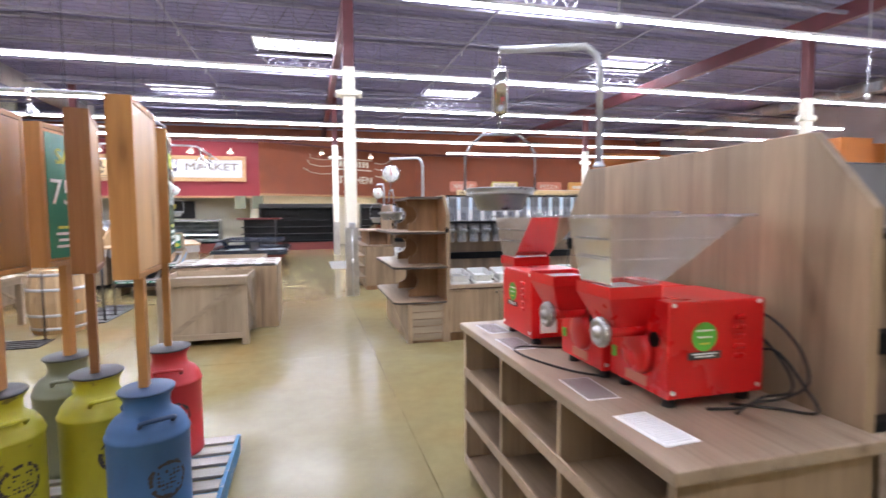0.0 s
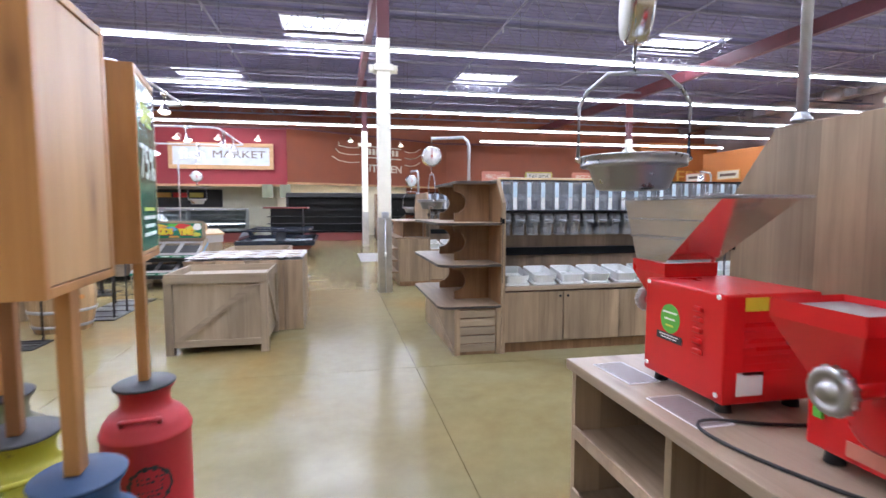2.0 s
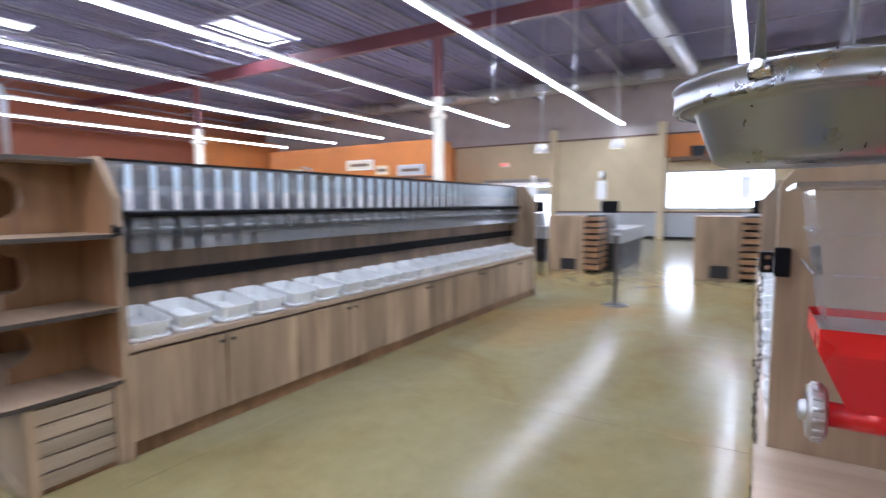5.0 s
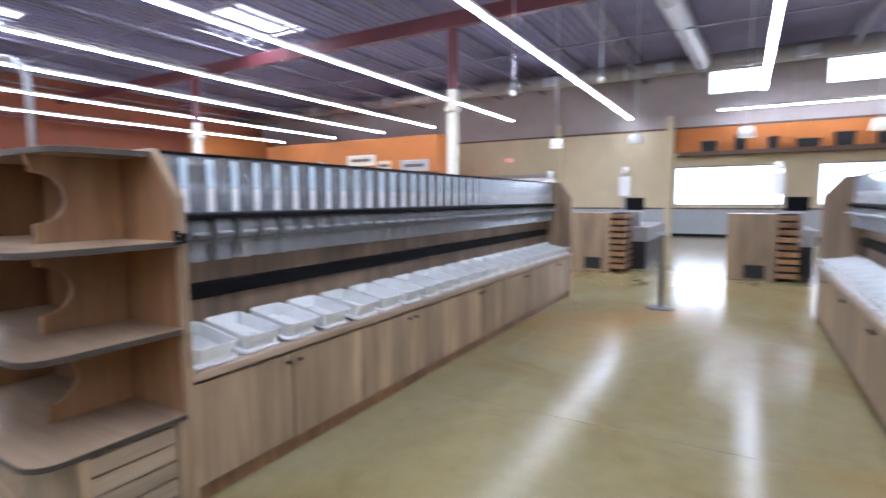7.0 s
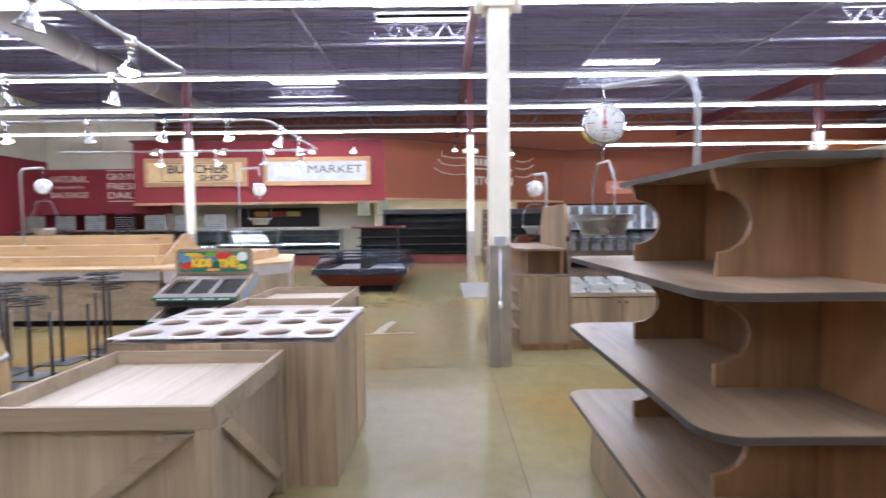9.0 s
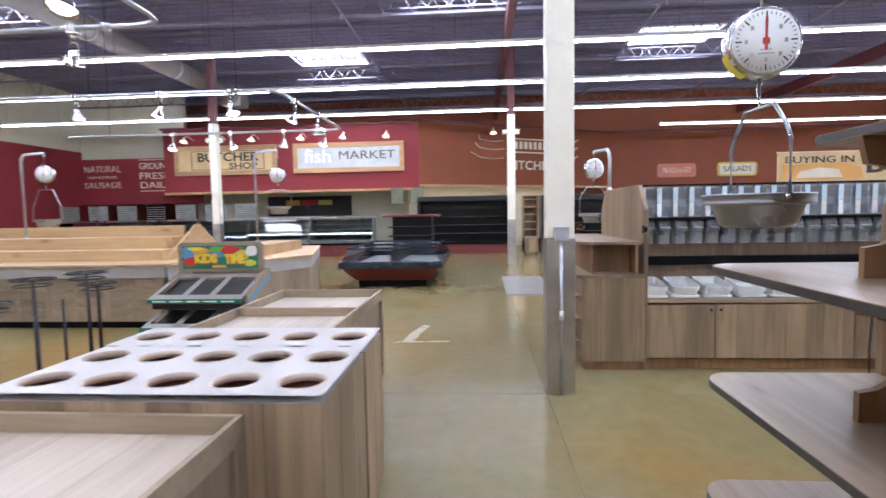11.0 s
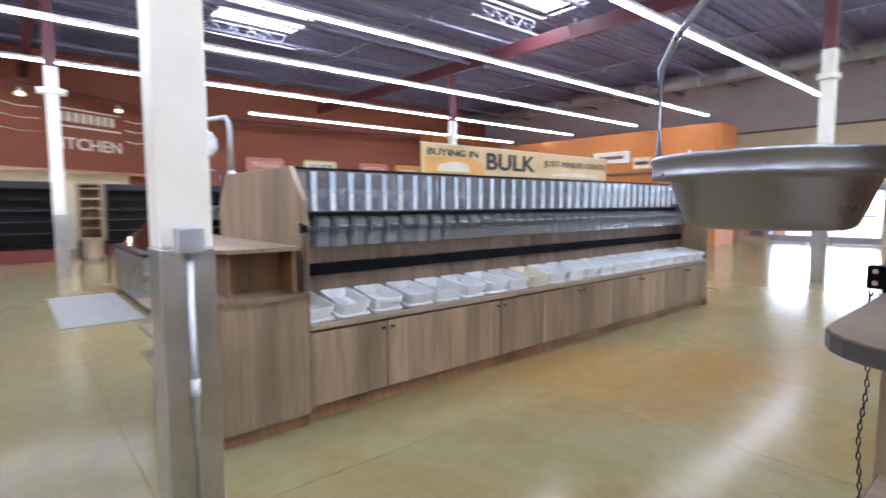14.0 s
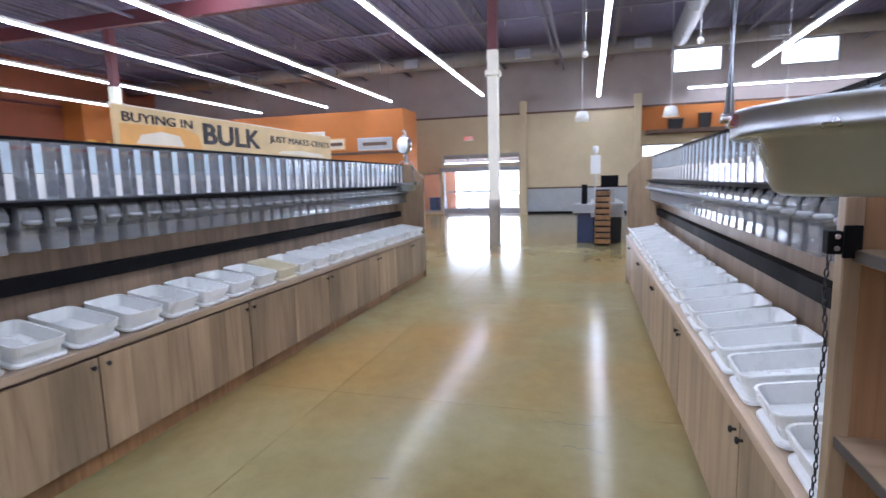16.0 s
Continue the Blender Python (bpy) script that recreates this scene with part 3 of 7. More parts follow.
words("lettering", "EXIT", 0.2, M_EXIT, ex, pose(-0.056, 0, 0.1, 90, 0, -90))

# rear: upper box with signs over the service counters, then a bend back to the right
upper = thing("wall_fascia", "maroon and rust fascia box above the service counters", "wall", at=(0, 0, 0), kind="structure")
part("maroon_face", B(-13.1, -2.4, 26.0, 26.2, 2.62, 5.2), M_MAROON, upper)
part("rust_bend", slab([(-2.4, 26.0), (6.3, 30.8), (6.3, 31.0), (-2.4, 26.2)], "z", 2.75, 5.25), M_RUST, upper)
part("red_return", B(-18.0, -12.1, 27.0, 27.2, 2.2, 4.2), M_MAROON, upper, "maroon sausage counter fascia set further back")
part("pale_upper", B(-18.0, -13.1, 27.6, 27.8, 4.2, 7.2), M_PALE, upper, "pale grey wall above")
part("top_cap", B(-13.2, -2.4, 25.95, 26.25, 5.2, 5.28, bevel=0.01), M_MAROONST, upper)
part("top_cap", slab([(-2.42, 25.95), (6.3, 30.75), (6.3, 31.0), (-2.4, 26.25)], "z", 5.25, 5.33), M_MAROONST, upper)
part("oak_edge", B(-13.1, -2.4, 25.93, 25.998, 2.52, 2.62, bevel=0.008), M_OAKFRAME, upper)
part("oak_edge", slab([(-2.4, 25.93), (6.3, 30.73), (6.3, 30.8), (-2.4, 26.0)], "z", 2.65, 2.75), M_OAKFRAME, upper)
solid("wall_service", B(-13.1, -1.2, 28.4, 28.6, 0, 4.0), M_PALE, "pale wall behind the service counters", "wall")
solid("ceiling_soffit", B(-13.1, -2.4, 26.2, 28.4, 2.7, 2.8), M_PALE, "pale soffit above the service counters", "soffit")
solid("top_cap_rear", B(6.3, 24.0, 30.9, 30.999, 5.3, 5.4, bevel=0.01), M_MAROONST, "maroon cap along the rear wall", "trim")
solid("wall_orange", B(18.6, 24.0, 29.8, 30.99, 0.0, 5.6), M_ORANGE, "orange painted bakery wall", "wall")
solid("wall_orange_return", B(20.0, 21.6, 15.05, 26.0, 0.0, 4.5), M_ORANGE, "orange painted wall of the side room by the entrance", "wall")
solid("wall_orange_recess", B(21.6, 23.99, 16.2, 26.0, 0.0, 4.5), M_ORANGE, "orange painted wall set back beside the entrance", "wall")
solid("trim", B(19.93, 19.997, 15.0, 26.0, 2.75, 2.85, bevel=0.01), M_TRIM, "brown trim on the orange wall", "trim")

# roof deck with skylight openings, beams, joists
deck = bmesh.new()
hx, hy = 1.25, 0.8
cells_x = sorted({WX0, WX1, *[v for k in SKYLIGHTS for v in (k[0] - hx, k[0] + hx)]})
cells_y = sorted({WY0, WY1, *[v for k in SKYLIGHTS for v in (k[1] - hy, k[1] + hy)]})
for ya, yb in zip(cells_y, cells_y[1:]):
    run = None
    for xa, xb in zip(cells_x, cells_x[1:]):
        cx, cy = (xa + xb) / 2, (ya + yb) / 2
        hole = any(abs(cx - k[0]) < hx and abs(cy - k[1]) < hy for k in SKYLIGHTS)
        if not hole:
            if run is None:
                run = xa
        if (hole or xb == WX1) and run is not None:
            box(deck, run, xa if hole else xb, ya, yb, DECK, DECK + 0.12)
            run = None
ny = int((WY1 - WY0) / 0.3)
for i in range(ny):
    yr = WY0 + 0.15 + i * 0.3
    if any(abs(yr - k[1]) < hy + 0.12 for k in SKYLIGHTS):
        xs = [WX0] + sorted(v for k in SKYLIGHTS if abs(yr - k[1]) < hy + 0.12 for v in (k[0] - hx - 0.05, k[0] + hx + 0.05)) + [WX1]
        for a, b in zip(xs[::2], xs[1::2]):
            box(deck, a, b, yr - 0.05, yr + 0.05, DECK - 0.025, DECK)
    else:
        box(deck, WX0, WX1, yr - 0.05, yr + 0.05, DECK - 0.025, DECK)
solid("ceiling", deck, M_DECK, "dusky ribbed metal roof deck", "ceiling")

for kx, ky in SKYLIGHTS:
    s = thing("skylight", "bright square-curbed roof skylight", "skylight", "skylights", at=(kx, ky, DECK), kind="structure")
    bm = bmesh.new()
    for a, b, c, e in ((-hx - 0.06, hx + 0.06, -hy - 0.06, -hy), (-hx - 0.06, hx + 0.06, hy, hy + 0.06), (-hx - 0.06, -hx, -hy, hy), (hx, hx + 0.06, -hy, hy)):
        box(bm, a, b, c, e, -0.03, 0.24)
    part("curb", bm, M_WHITE, s)
    for i in range(2):
        part("pane", B(-hx + i * hx, i * hx, -hy, hy, 0.25, 0.256), M_DIFFUSER, s, "frosted white dome sheet")
    p = part("mullion", B(-0.02, 0.02, -hy, hy, 0.21, 0.25), M_GALV, s)


def joist(y, x0, x1):
    j = bmesh.new()
    box(j, x0, x1, y - 0.05, y + 0.05, DECK - 0.13, DECK - 0.05)
    box(j, x0, x1, y - 0.05, y + 0.05, DECK - 0.72, DECK - 0.66)
    n = int((x1 - x0) / 0.7)
    for i in range(n):
        a = x0 + (x1 - x0) * i / n
        b = x0 + (x1 - x0) * (i + 1) / n
        m = (a + b) / 2
        tube(j, [(a, y, DECK - 0.12), (m, y, DECK - 0.68)], 0.013, 5, False)
        tube(j, [(m, y, DECK - 0.68), (b, y, DECK - 0.12)], 0.013, 5, False)
    return solid("roof_joist", j, M_JOIST, "grey open-web steel roof joist", "joist")


for kx, ky in SKYLIGHTS:
    g = thing("skylight_truss", "open steel bridging coloured pale as if lit by the skylight", "truss", "skylight trusses", at=(kx, ky + 0.95, DECK), kind="structure")
    part("top_chord", B(-1.15, 1.15, -0.02, 0.02, -0.12, -0.09), M_BRIDGELIT, g)
    part("bottom_chord", B(-1.5, 1.5, -0.02, 0.02, -0.5, -0.47), M_BRIDGELIT, g)
    for i in range(4):
        a = -1.12 + 0.56 * i
        part("web", tube(bmesh.new(), [(a, 0, -0.11), (a + 0.28, 0, -0.48)], 0.014, 6, False), M_BRIDGELIT, g)
        part("web", tube(bmesh.new(), [(a + 0.28, 0, -0.48), (a + 0.56, 0, -0.11)], 0.014, 6, False), M_BRIDGELIT, g)
for k in range(16):
    joist(-4.2 + k * 2.25, WX0, WX1)
for bx in (0.8, 12.3):
    solid("roof_beam", B(bx - 0.09, bx + 0.09, WY0, WY1, DECK - 1.12, DECK - 0.73, bevel=0.01), M_MAROONST, "maroon steel roof girder", "beam")


def column(x, y, w, paint_top, guard, label):
    c = thing("column", label, "column", "store columns", at=(x, y, 0), kind="structure")
    part("shaft", B(-w, w, -w, w, guard, paint_top, bevel=0.012), M_COLUMN, c)
    part("upper_shaft", B(-w * 0.93, w * 0.93, -w * 0.93, w * 0.93, paint_top, DECK - 0.73, bevel=0.008), M_MAROONST, c, "maroon painted upper shaft")
    part("guard", B(-w - 0.007, w + 0.007, -w - 0.007, w + 0.007, 0, guard, bevel=0.008), M_GUARD, c, "scuffed stainless corner guard")
    part("collar", B(-w - 0.05, w + 0.05, -w - 0.05, w + 0.05, 3.93, 4.05, bevel=0.015), M_COLUMN, c)
    for sx in (-1, 1):
        part("lamp_knuckle", tube(bmesh.new(), [(sx * (w + 0.04), 0, 3.99), (sx * (w + 0.14), 0, 3.99)], 0.075, 12), M_COLUMN, c)
    return c


ca = column(0.72, 9.85, 0.115, 4.5, 1.36, "cream square steel column with a scuffed stainless guard")
part("junction_box", B(-0.06, 0.06, -0.185, -0.116, 1.34, 1.46, bevel=0.008), M_GALV, ca, "grey electrical box")
part("conduit", tube(bmesh.new(), [(0, -0.142, 0.0), (0, -0.142, 1.34)], 0.014), M_GALV, ca)
part("coupling", tube(bmesh.new(), [(0, -0.142, 0.66), (0, -0.142, 0.74)], 0.02), M_WHITE, ca)
column(0.98, 21.1, 0.115, 4.5, 1.36, "cream square steel column with a scuffed stainless guard")
column(12.35, 10.05, 0.115, 4.5, 1.1, "cream square steel column near the entrance")
column(12.4, 21.1, 0.115, 4.5, 1.36, "cream square steel column beyond the bulk aisles")
column(-8.3, 21.1, 0.115, 4.5, 1.36, "cream square steel column in the produce area")
column(-10.6, 9.85, 0.115, 4.5, 1.36, "cream square steel column in the produce area")

# strip lights: continuous rows of 2.44 m fixtures
ROWS_OF_LIGHT = [(-1.6, -16.0, 19.5), (2.8, -16.0, 19.5), (7.55, -16.0, 23.7), (12.1, -16.0, 21.4), (16.05, -16.0, 21.3), (19.25, -16.0, 21.6), (22.85, -16.0, 21.9), (26.8, 6.95, 21.9)]
LIGHT_Z = 5.0
proto = thing("strip_light", "white hanging fluorescent strip light", "ceiling light", "rows of strip lights", at=(0, 0, LIGHT_Z))
bm = box(bmesh.new(), -1.2, 1.2, -0.055, 0.055, 0.0, 0.07, 0.006)
box(bm, -1.22, -1.2, -0.06, 0.06, -0.035, 0.075)
box(bm, 1.2, 1.22, -0.06, 0.06, -0.035, 0.075)
part("housing", bm, M_WHITE, proto)
part("lens", slab([(-0.05, -0.002), (-0.045, -0.03), (0, -0.042), (0.045, -0.03), (0.05, -0.002)], "x", -1.19, 1.19), M_TUBE, proto, "glowing white lens")
for sx in (-1.0, 1.0):
    part("hanger_wire", tube(bmesh.new(), [(sx, 0, 0.07), (sx, 0, DECK - LIGHT_Z - 0.05)], 0.0028, 4, False), M_WIRE, proto)
first = True
for ly, xa, xb in ROWS_OF_LIGHT:
    x = xb - 1.22
    while x > xa:
        if first:
            proto.matrix_basis = pose(x, ly, LIGHT_Z)
            first = False
        else:
            copy_thing(proto, pose(x, ly, LIGHT_Z))
        x -= 2.44
for k in range(4):
    copy_thing(proto, pose(23.1, 2.96 - 2.44 * k, LIGHT_Z, 0, 0, 90))

# ducts
du = thing("air_duct", "long grey round air duct along the front wall", "duct", at=(22.0, 0, 6.6), kind="structure")
part("duct_tube", tube(bmesh.new(), [(0, WY0 + 0.1, 0), (0, 14.8, 0), (0, WY1 - 0.4, 0)], 0.3, 18), M_DUCT, du)
for ky in (1.5, 6.0, 10.5, 15.2, 19.0, 24.0):
    part("vent_grille", B(-0.42, -0.26, ky - 0.3, ky + 0.3, -0.25, 0.1, bevel=0.01), M_GALV, du)
    part("duct_band", tube(bmesh.new(), [(0, ky + 1.4, 0), (0, ky + 1.48, 0)], 0.315, 18), M_GALV, du)
du = thing("branch_duct", "grey round branch duct under the roof", "duct", at=(17.4, 4.6, 6.6), kind="structure")
part("duct_tube", tube(bmesh.new(), [(-9.0, 0.7, 0), (4.35, 0.1, 0)], 0.29, 18), M_GALV, du)
for kx in (-6.0, -3.0, 0.0, 3.0):
    part("duct_band", tube(bmesh.new(), [(kx, 0.1 + 0.6 * (4.35 - kx) / 13.35, 0), (kx + 0.07, 0.1 + 0.6 * (4.35 - kx) / 13.35, 0)], 0.303, 18), M_GALV, du)
du = thing("main_duct", "large grey round duct over the produce area", "duct", at=(-9.6, 17.0, 6.3), kind="structure")
part("duct_tube", tube(bmesh.new(), [(0, -22.9, 0), (0, 8.0, 0)], 0.3, 18), M_DUCT, du)
part("end_box", B(-0.38, 0.38, 8.0, 8.7, -0.4, 0.38, bevel=0.02), M_DUCT, du)
for ky in (-3.0, 0.6, 4.2, 7.8):
    part("duct_band", tube(bmesh.new(), [(0, ky, 0), (0, ky + 0.08, 0)], 0.315, 18), M_GALV, du)

for k, (sx, y0, y1) in enumerate(((-3.2, WY0, 29.0), (4.3, WY0, 29.0), (8.6, WY0, 29.0), (16.5, WY0, 29.0))):
    sp = thing("sprinkler_pipe", "thin grey sprinkler pipe under the roof joists", "pipe", "sprinkler pipes", at=(sx, 0, DECK - 0.85), kind="structure")
    part("pipe", tube(bmesh.new(), [(0, y0, 0), (0, y1, 0)], 0.028, 8), M_JOIST, sp)
    for j in range(9):
        part("sprinkler_head", tube(bmesh.new(), [(0, y0 + 2 + j * 3.6, 0), (0, y0 + 2 + j * 3.6, -0.16)], 0.014, 6), M_GALV, sp)
for y in (9.0, 20.0):
    sp = thing("sprinkler_main", "grey sprinkler main pipe under the roof joists", "pipe", "sprinkler pipes", at=(0, y, DECK - 0.95), kind="structure")
    part("pipe", tube(bmesh.new(), [(WX0, 0, 0), (WX1, 0, 0)], 0.045, 10), M_JOIST, sp)

# glazed side light of the entrance with the vestibule behind it
window("window_8", 24.0, *SIDE, 1, "narrow side light beside the entrance doors")
solid("vestibule_wall", B(25.2, 25.3, 14.3, 16.6, -0.02, 2.2), M_VESTIBULE, "salmon painted vestibule wall seen through the side light", "wall")
solid("canopy", B(24.35, 29.0, 9.8, 16.8, 2.6, 2.75), M_TAUPE, "low flat canopy outside the entrance", "canopy")
# made-up stacks stand in for the dark blue shapes behind the glass
for by_ in (14.85, 15.3):
    bk = thing("basket_stack", "made-up stack of dark blue shapes behind the side light", "baskets", "basket stacks", at=(24.75, by_, -0.02))
    for kk in range(4):
        part("basket", slab([(-0.17, 0.0), (0.17, 0.0), (0.2, 0.2), (-0.2, 0.2)], "x", -0.14, 0.14), M_DARKBLUE, bk, m=pose(0, 0, kk * 0.205))

# ---- bulk food units ----
HALF = 0.9
TUB_TILT = 9.0
UNITS = [("south", 1.5, 1.45, 6.6, (1,)), ("middle", 1.55, 6.46, 6.65, (-1, 1)), ("north", 1.64, 11.37, 6.6, (-1,))]


def bulk_unit(x0, yc, length):
    u = thing("bulk_unit", "grey oak laminate bulk food counter with cupboard doors", "store counter", "bulk food counters", at=(x0, yc, 0))
    prof = [(-HALF, 0), (HALF, 0), (HALF, 1.59), (HALF - 0.2, 1.84), (-HALF + 0.2, 1.84), (-HALF, 1.59)]
    e = part("end_panel", slab(prof, "x", 0, 0.04, 0.003), M_LAM, u)
    again(e, pose(length - 0.04, 0, 0))
    part("core", B(0.04, length - 0.04, -0.2, 0.2, 0.0, 1.5), M_LAM, u)
    part("dispenser_back", B(0.04, length - 0.04, -0.03, 0.03, 1.505, 1.82), M_BINBACK, u, "grey panel behind the dispensers")
    n = 10
    for s in (-1, 1):
        ys = lambda a, b: (min(s * a, s * b), max(s * a, s * b))
        part("plinth", B(0.04, length - 0.04, *ys(0.2, 0.85), 0, 0.1), M_BROWN, u)
        part("carcass", B(0.04, length - 0.04, *ys(0.2, 0.872), 0.1, 0.665), M_TRIM, u, "dark carcass behind the doors")
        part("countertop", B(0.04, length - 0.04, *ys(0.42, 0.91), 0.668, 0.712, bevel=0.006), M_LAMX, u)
        part("tub_rest", B(0.04, length - 0.04, *ys(0.5, 0.56), 0.713, 0.758, bevel=0.004), M_BLACK, u, "dark rest under the tubs")
        # both boards carry the bins' shade in their plank colour
        part("back_board", B(0.04, length - 0.04, *ys(0.2, 0.44), 0.714, 1.0), M_LAMSHADED, u)
        part("upper_board", B(0.04, length - 0.04, *ys(0.2, 0.44), 1.092, 1.479), M_LAMSHADED, u)
        part("black_channel", B(0.04, length - 0.04, *ys(0.2, 0.5), 1.002, 1.09, bevel=0.004), M_BLACK, u, "black price channel")
        part("dispenser_rail", B(0.04, length - 0.04, *ys(0.2, 0.645), 1.481, 1.503, bevel=0.004), M_BLACK, u, "black dispenser rail")
        dw = (length - 0.08) / n
        pair = []
        for lo_gap, hi_gap in ((0.0015, 0.006), (0.006, 0.0015)):
            pair.append(part("door", B(-dw / 2 + lo_gap, dw / 2 - hi_gap, *ys(0.876, 0.895), 0.112, 0.648, bevel=0.002), M_LAM, u, m=pose(0.04 + dw * (0.5 + len(pair)), 0, 0)))
        for i in range(n):
            dd = pair[i] if i < 2 else again_bare(pair[i % 2], pose(0.04 + dw * (i + 0.5), 0, 0))
            k = bmesh.new()
            lathe(k, [(0.006, 0), (0.006, 0.012), (0.014, 0.018), (0.013, 0.026), (0, 0.029)], 10)
            part("knob", k, M_BLACKM, dd, "dark round knob", m=pose((dw / 2 - 0.045) * (1 if i % 2 == 0 else -1), s * 0.895, 0.60, -90 * s))
    return u


def dispenser_proto():
    d = thing("bulk_dispenser", "clear gravity bin with a smoky pull-handle chute", "food dispenser", "gravity bins")
    w = 0.0775
    # bin: hollow, with a rounded front; y runs to the front
    out = [(-w, 0.0), (-w, 0.27)] + [(-w + 0.03 - 0.03 * math.cos(a), 0.27 + 0.03 * math.sin(a)) for a in (0.5, 1.0, 1.57)] + [(w - 0.03 + 0.03 * math.cos(a), 0.27 + 0.03 * math.sin(a)) for a in (1.57, 1.0, 0.5)] + [(w, 0.27), (w, 0.0)]
    bm = bmesh.new()
    lo = [bm.verts.new((x, y, 1.505)) for x, y in out]
    hi = [bm.verts.new((x, y, 1.835)) for x, y in out]
    for i in range(len(out) - 1):
        f = bm.faces.new((lo[i], lo[i + 1], hi[i + 1], hi[i]))
    part("bin", bm, M_BIN, d)
    lid = part("lid", B(-w, w, -0.2, 0.296, 1.837, 1.842), M_BIN, d, "clear hinged lid")
    part("lid_rim", B(-w, w, 0.297, 0.306, 1.828, 1.846, bevel=0.002), M_BLACK, lid, "dark lid rim")
    # two opaque strips imitate light reflected in the clear bin front
    part("front_spine", B(0.02, 0.067, 0.3015, 0.304, 1.655, 1.815), M_GLINT, d, "pale blue strip painted as a reflection")
    part("lower_spine", B(0.022, 0.065, 0.3015, 0.3045, 1.515, 1.652), M_WHITE, d, "white lower strip painted as a reflection")
    part("bin_card", B(-0.052, 0.012, 0.3015, 0.303, 1.525, 1.615), M_SPOUT, d, "smoky card pocket")
    part("scoop_ramp", slab([(-0.2, 1.7), (-0.2, 1.69), (0.27, 1.51), (0.28, 1.51)], "x", -w + 0.004, w - 0.004), M_BINBACK, d, "dark sloping inner ramp")
    part("hood", slab([(0.18, 1.478), (0.335, 1.478), (0.365, 1.435), (0.365, 1.38), (0.335, 1.352), (0.2, 1.352), (0.18, 1.40)], "x", -0.06, 0.06, 0.006), M_CHUTE, d, "smoky clear hood")
    part("chute", slab([(0.215, 1.352), (0.345, 1.352), (0.335, 1.30), (0.342, 1.235), (0.225, 1.235), (0.22, 1.30)], "x", -0.05, 0.05, 0.004), M_CHUTE, d, "smoky clear chute")
    part("chute_back", B(-0.04, 0.04, 0.212, 0.218, 1.24, 1.45), M_BINBACK, d, "grey chute back")
    bm = bmesh.new()
    lathe(bm, [(0, -0.012), (0.026, -0.012), (0.034, -0.004), (0.034, 0.004), (0.026, 0.012), (0, 0.012)], 12)
    bmesh.ops.transform(bm, matrix=Matrix.Translation((0, 0.372, 1.395)) @ Matrix.Diagonal((1.35, 0.9, 1.0, 1)), verts=bm.verts)
    part("handle", bm, M_HANDLE, d, "pale rounded pull handle")
    part("bracket", B(-0.076, -0.064, 0.24, 0.35, 1.40, 1.479), M_BLACK, d, "black bracket beside the hood")
    return d


def tub_proto(mat, label):
    tb = thing("white_tub", label, "plastic tub", "tubs on the counters")
    bm = bmesh.new()
    def ring(hx2, hy2, z, r):
        pts = []
        for cx, cy, a0 in ((hx2 - r, hy2 - r, 0), (-hx2 + r, hy2 - r, 90), (-hx2 + r, -hy2 + r, 180), (hx2 - r, -hy2 + r, 270)):
            pts += arc(cx, cy, r, a0, a0 + 90, 4)
        return [bm.verts.new((x * 0.96, y, z)) for x, y in pts]
    rings = [ring(0.117, 0.172, 0.004, 0.03), ring(0.122, 0.178, 0.05, 0.035), ring(0.134, 0.19, 0.054, 0.042), ring(0.136, 0.192, 0.088, 0.044), ring(0.139, 0.195, 0.091, 0.046), ring(0.137, 0.193, 0.096, 0.045), ring(0.128, 0.184, 0.094, 0.038), ring(0.116, 0.17, 0.024, 0.03)]
    for a, b in zip(rings, rings[1:]):
        for i in range(len(a)):
            bm.faces.new((a[i], a[(i + 1) % len(a)], b[(i + 1) % len(a)], b[i]))
    bm.faces.new(rings[0][::-1])
    bm.faces.new(rings[-1])
    part("tub_body", bm, mat, tb)
    part("under_lid", slab([(x, y) for x, y in rounded(-0.14, 0.14, -0.196, 0.19, 0.045)[2:] + arc(0.095, -0.151, 0.045, 270, 360, 5) + arc(0.095, 0.145, 0.045, 0, 90, 5)], "z", -0.012, 0.004, 0.003), mat, tb, "lid laid under the tub")
    return tb


disp = dispenser_proto()
tub = tub_proto(M_TUB, "empty white plastic tub on the bulk counter")
used_d = used_t = False
rnd = random.Random(4)
for name, x0, yc, length, sides in UNITS:
    bulk_unit(x0, yc, length)
    for s in sides:
        n = 40
        st = (length - 0.1) / n
        for i in range(n):
            x = x0 + 0.05 + st * (i + 0.5)
            m = pose(x, yc + s * 0.272, 0, 0, 0, 0 if s > 0 else 180)
            if used_d:
                copy_thing(disp, m)
            else:
                disp.matrix_basis, used_d = m, True
        nt = 21
        st = (length - 0.24) / (nt - 1)
        for i in range(nt):
            x = x0 + (0.19 if name != "north" else 0.115) + st * 0.985 * i + rnd.uniform(-0.006, 0.006)
            m = pose(x, yc + s * (0.684 + rnd.uniform(-0.008, 0.008)), 0.758, TUB_TILT, 0, (180 if s > 0 else 0) + rnd.uniform(-2, 2))
            if name == "north" and i == 8:
                t2 = tub_proto(M_CREAMTUB, "cream tinted plastic tub among the white ones")
                t2.matrix_basis = m
            elif used_t:
                copy_thing(tub, m)
            else:
                tub.matrix_basis, used_t = m, True


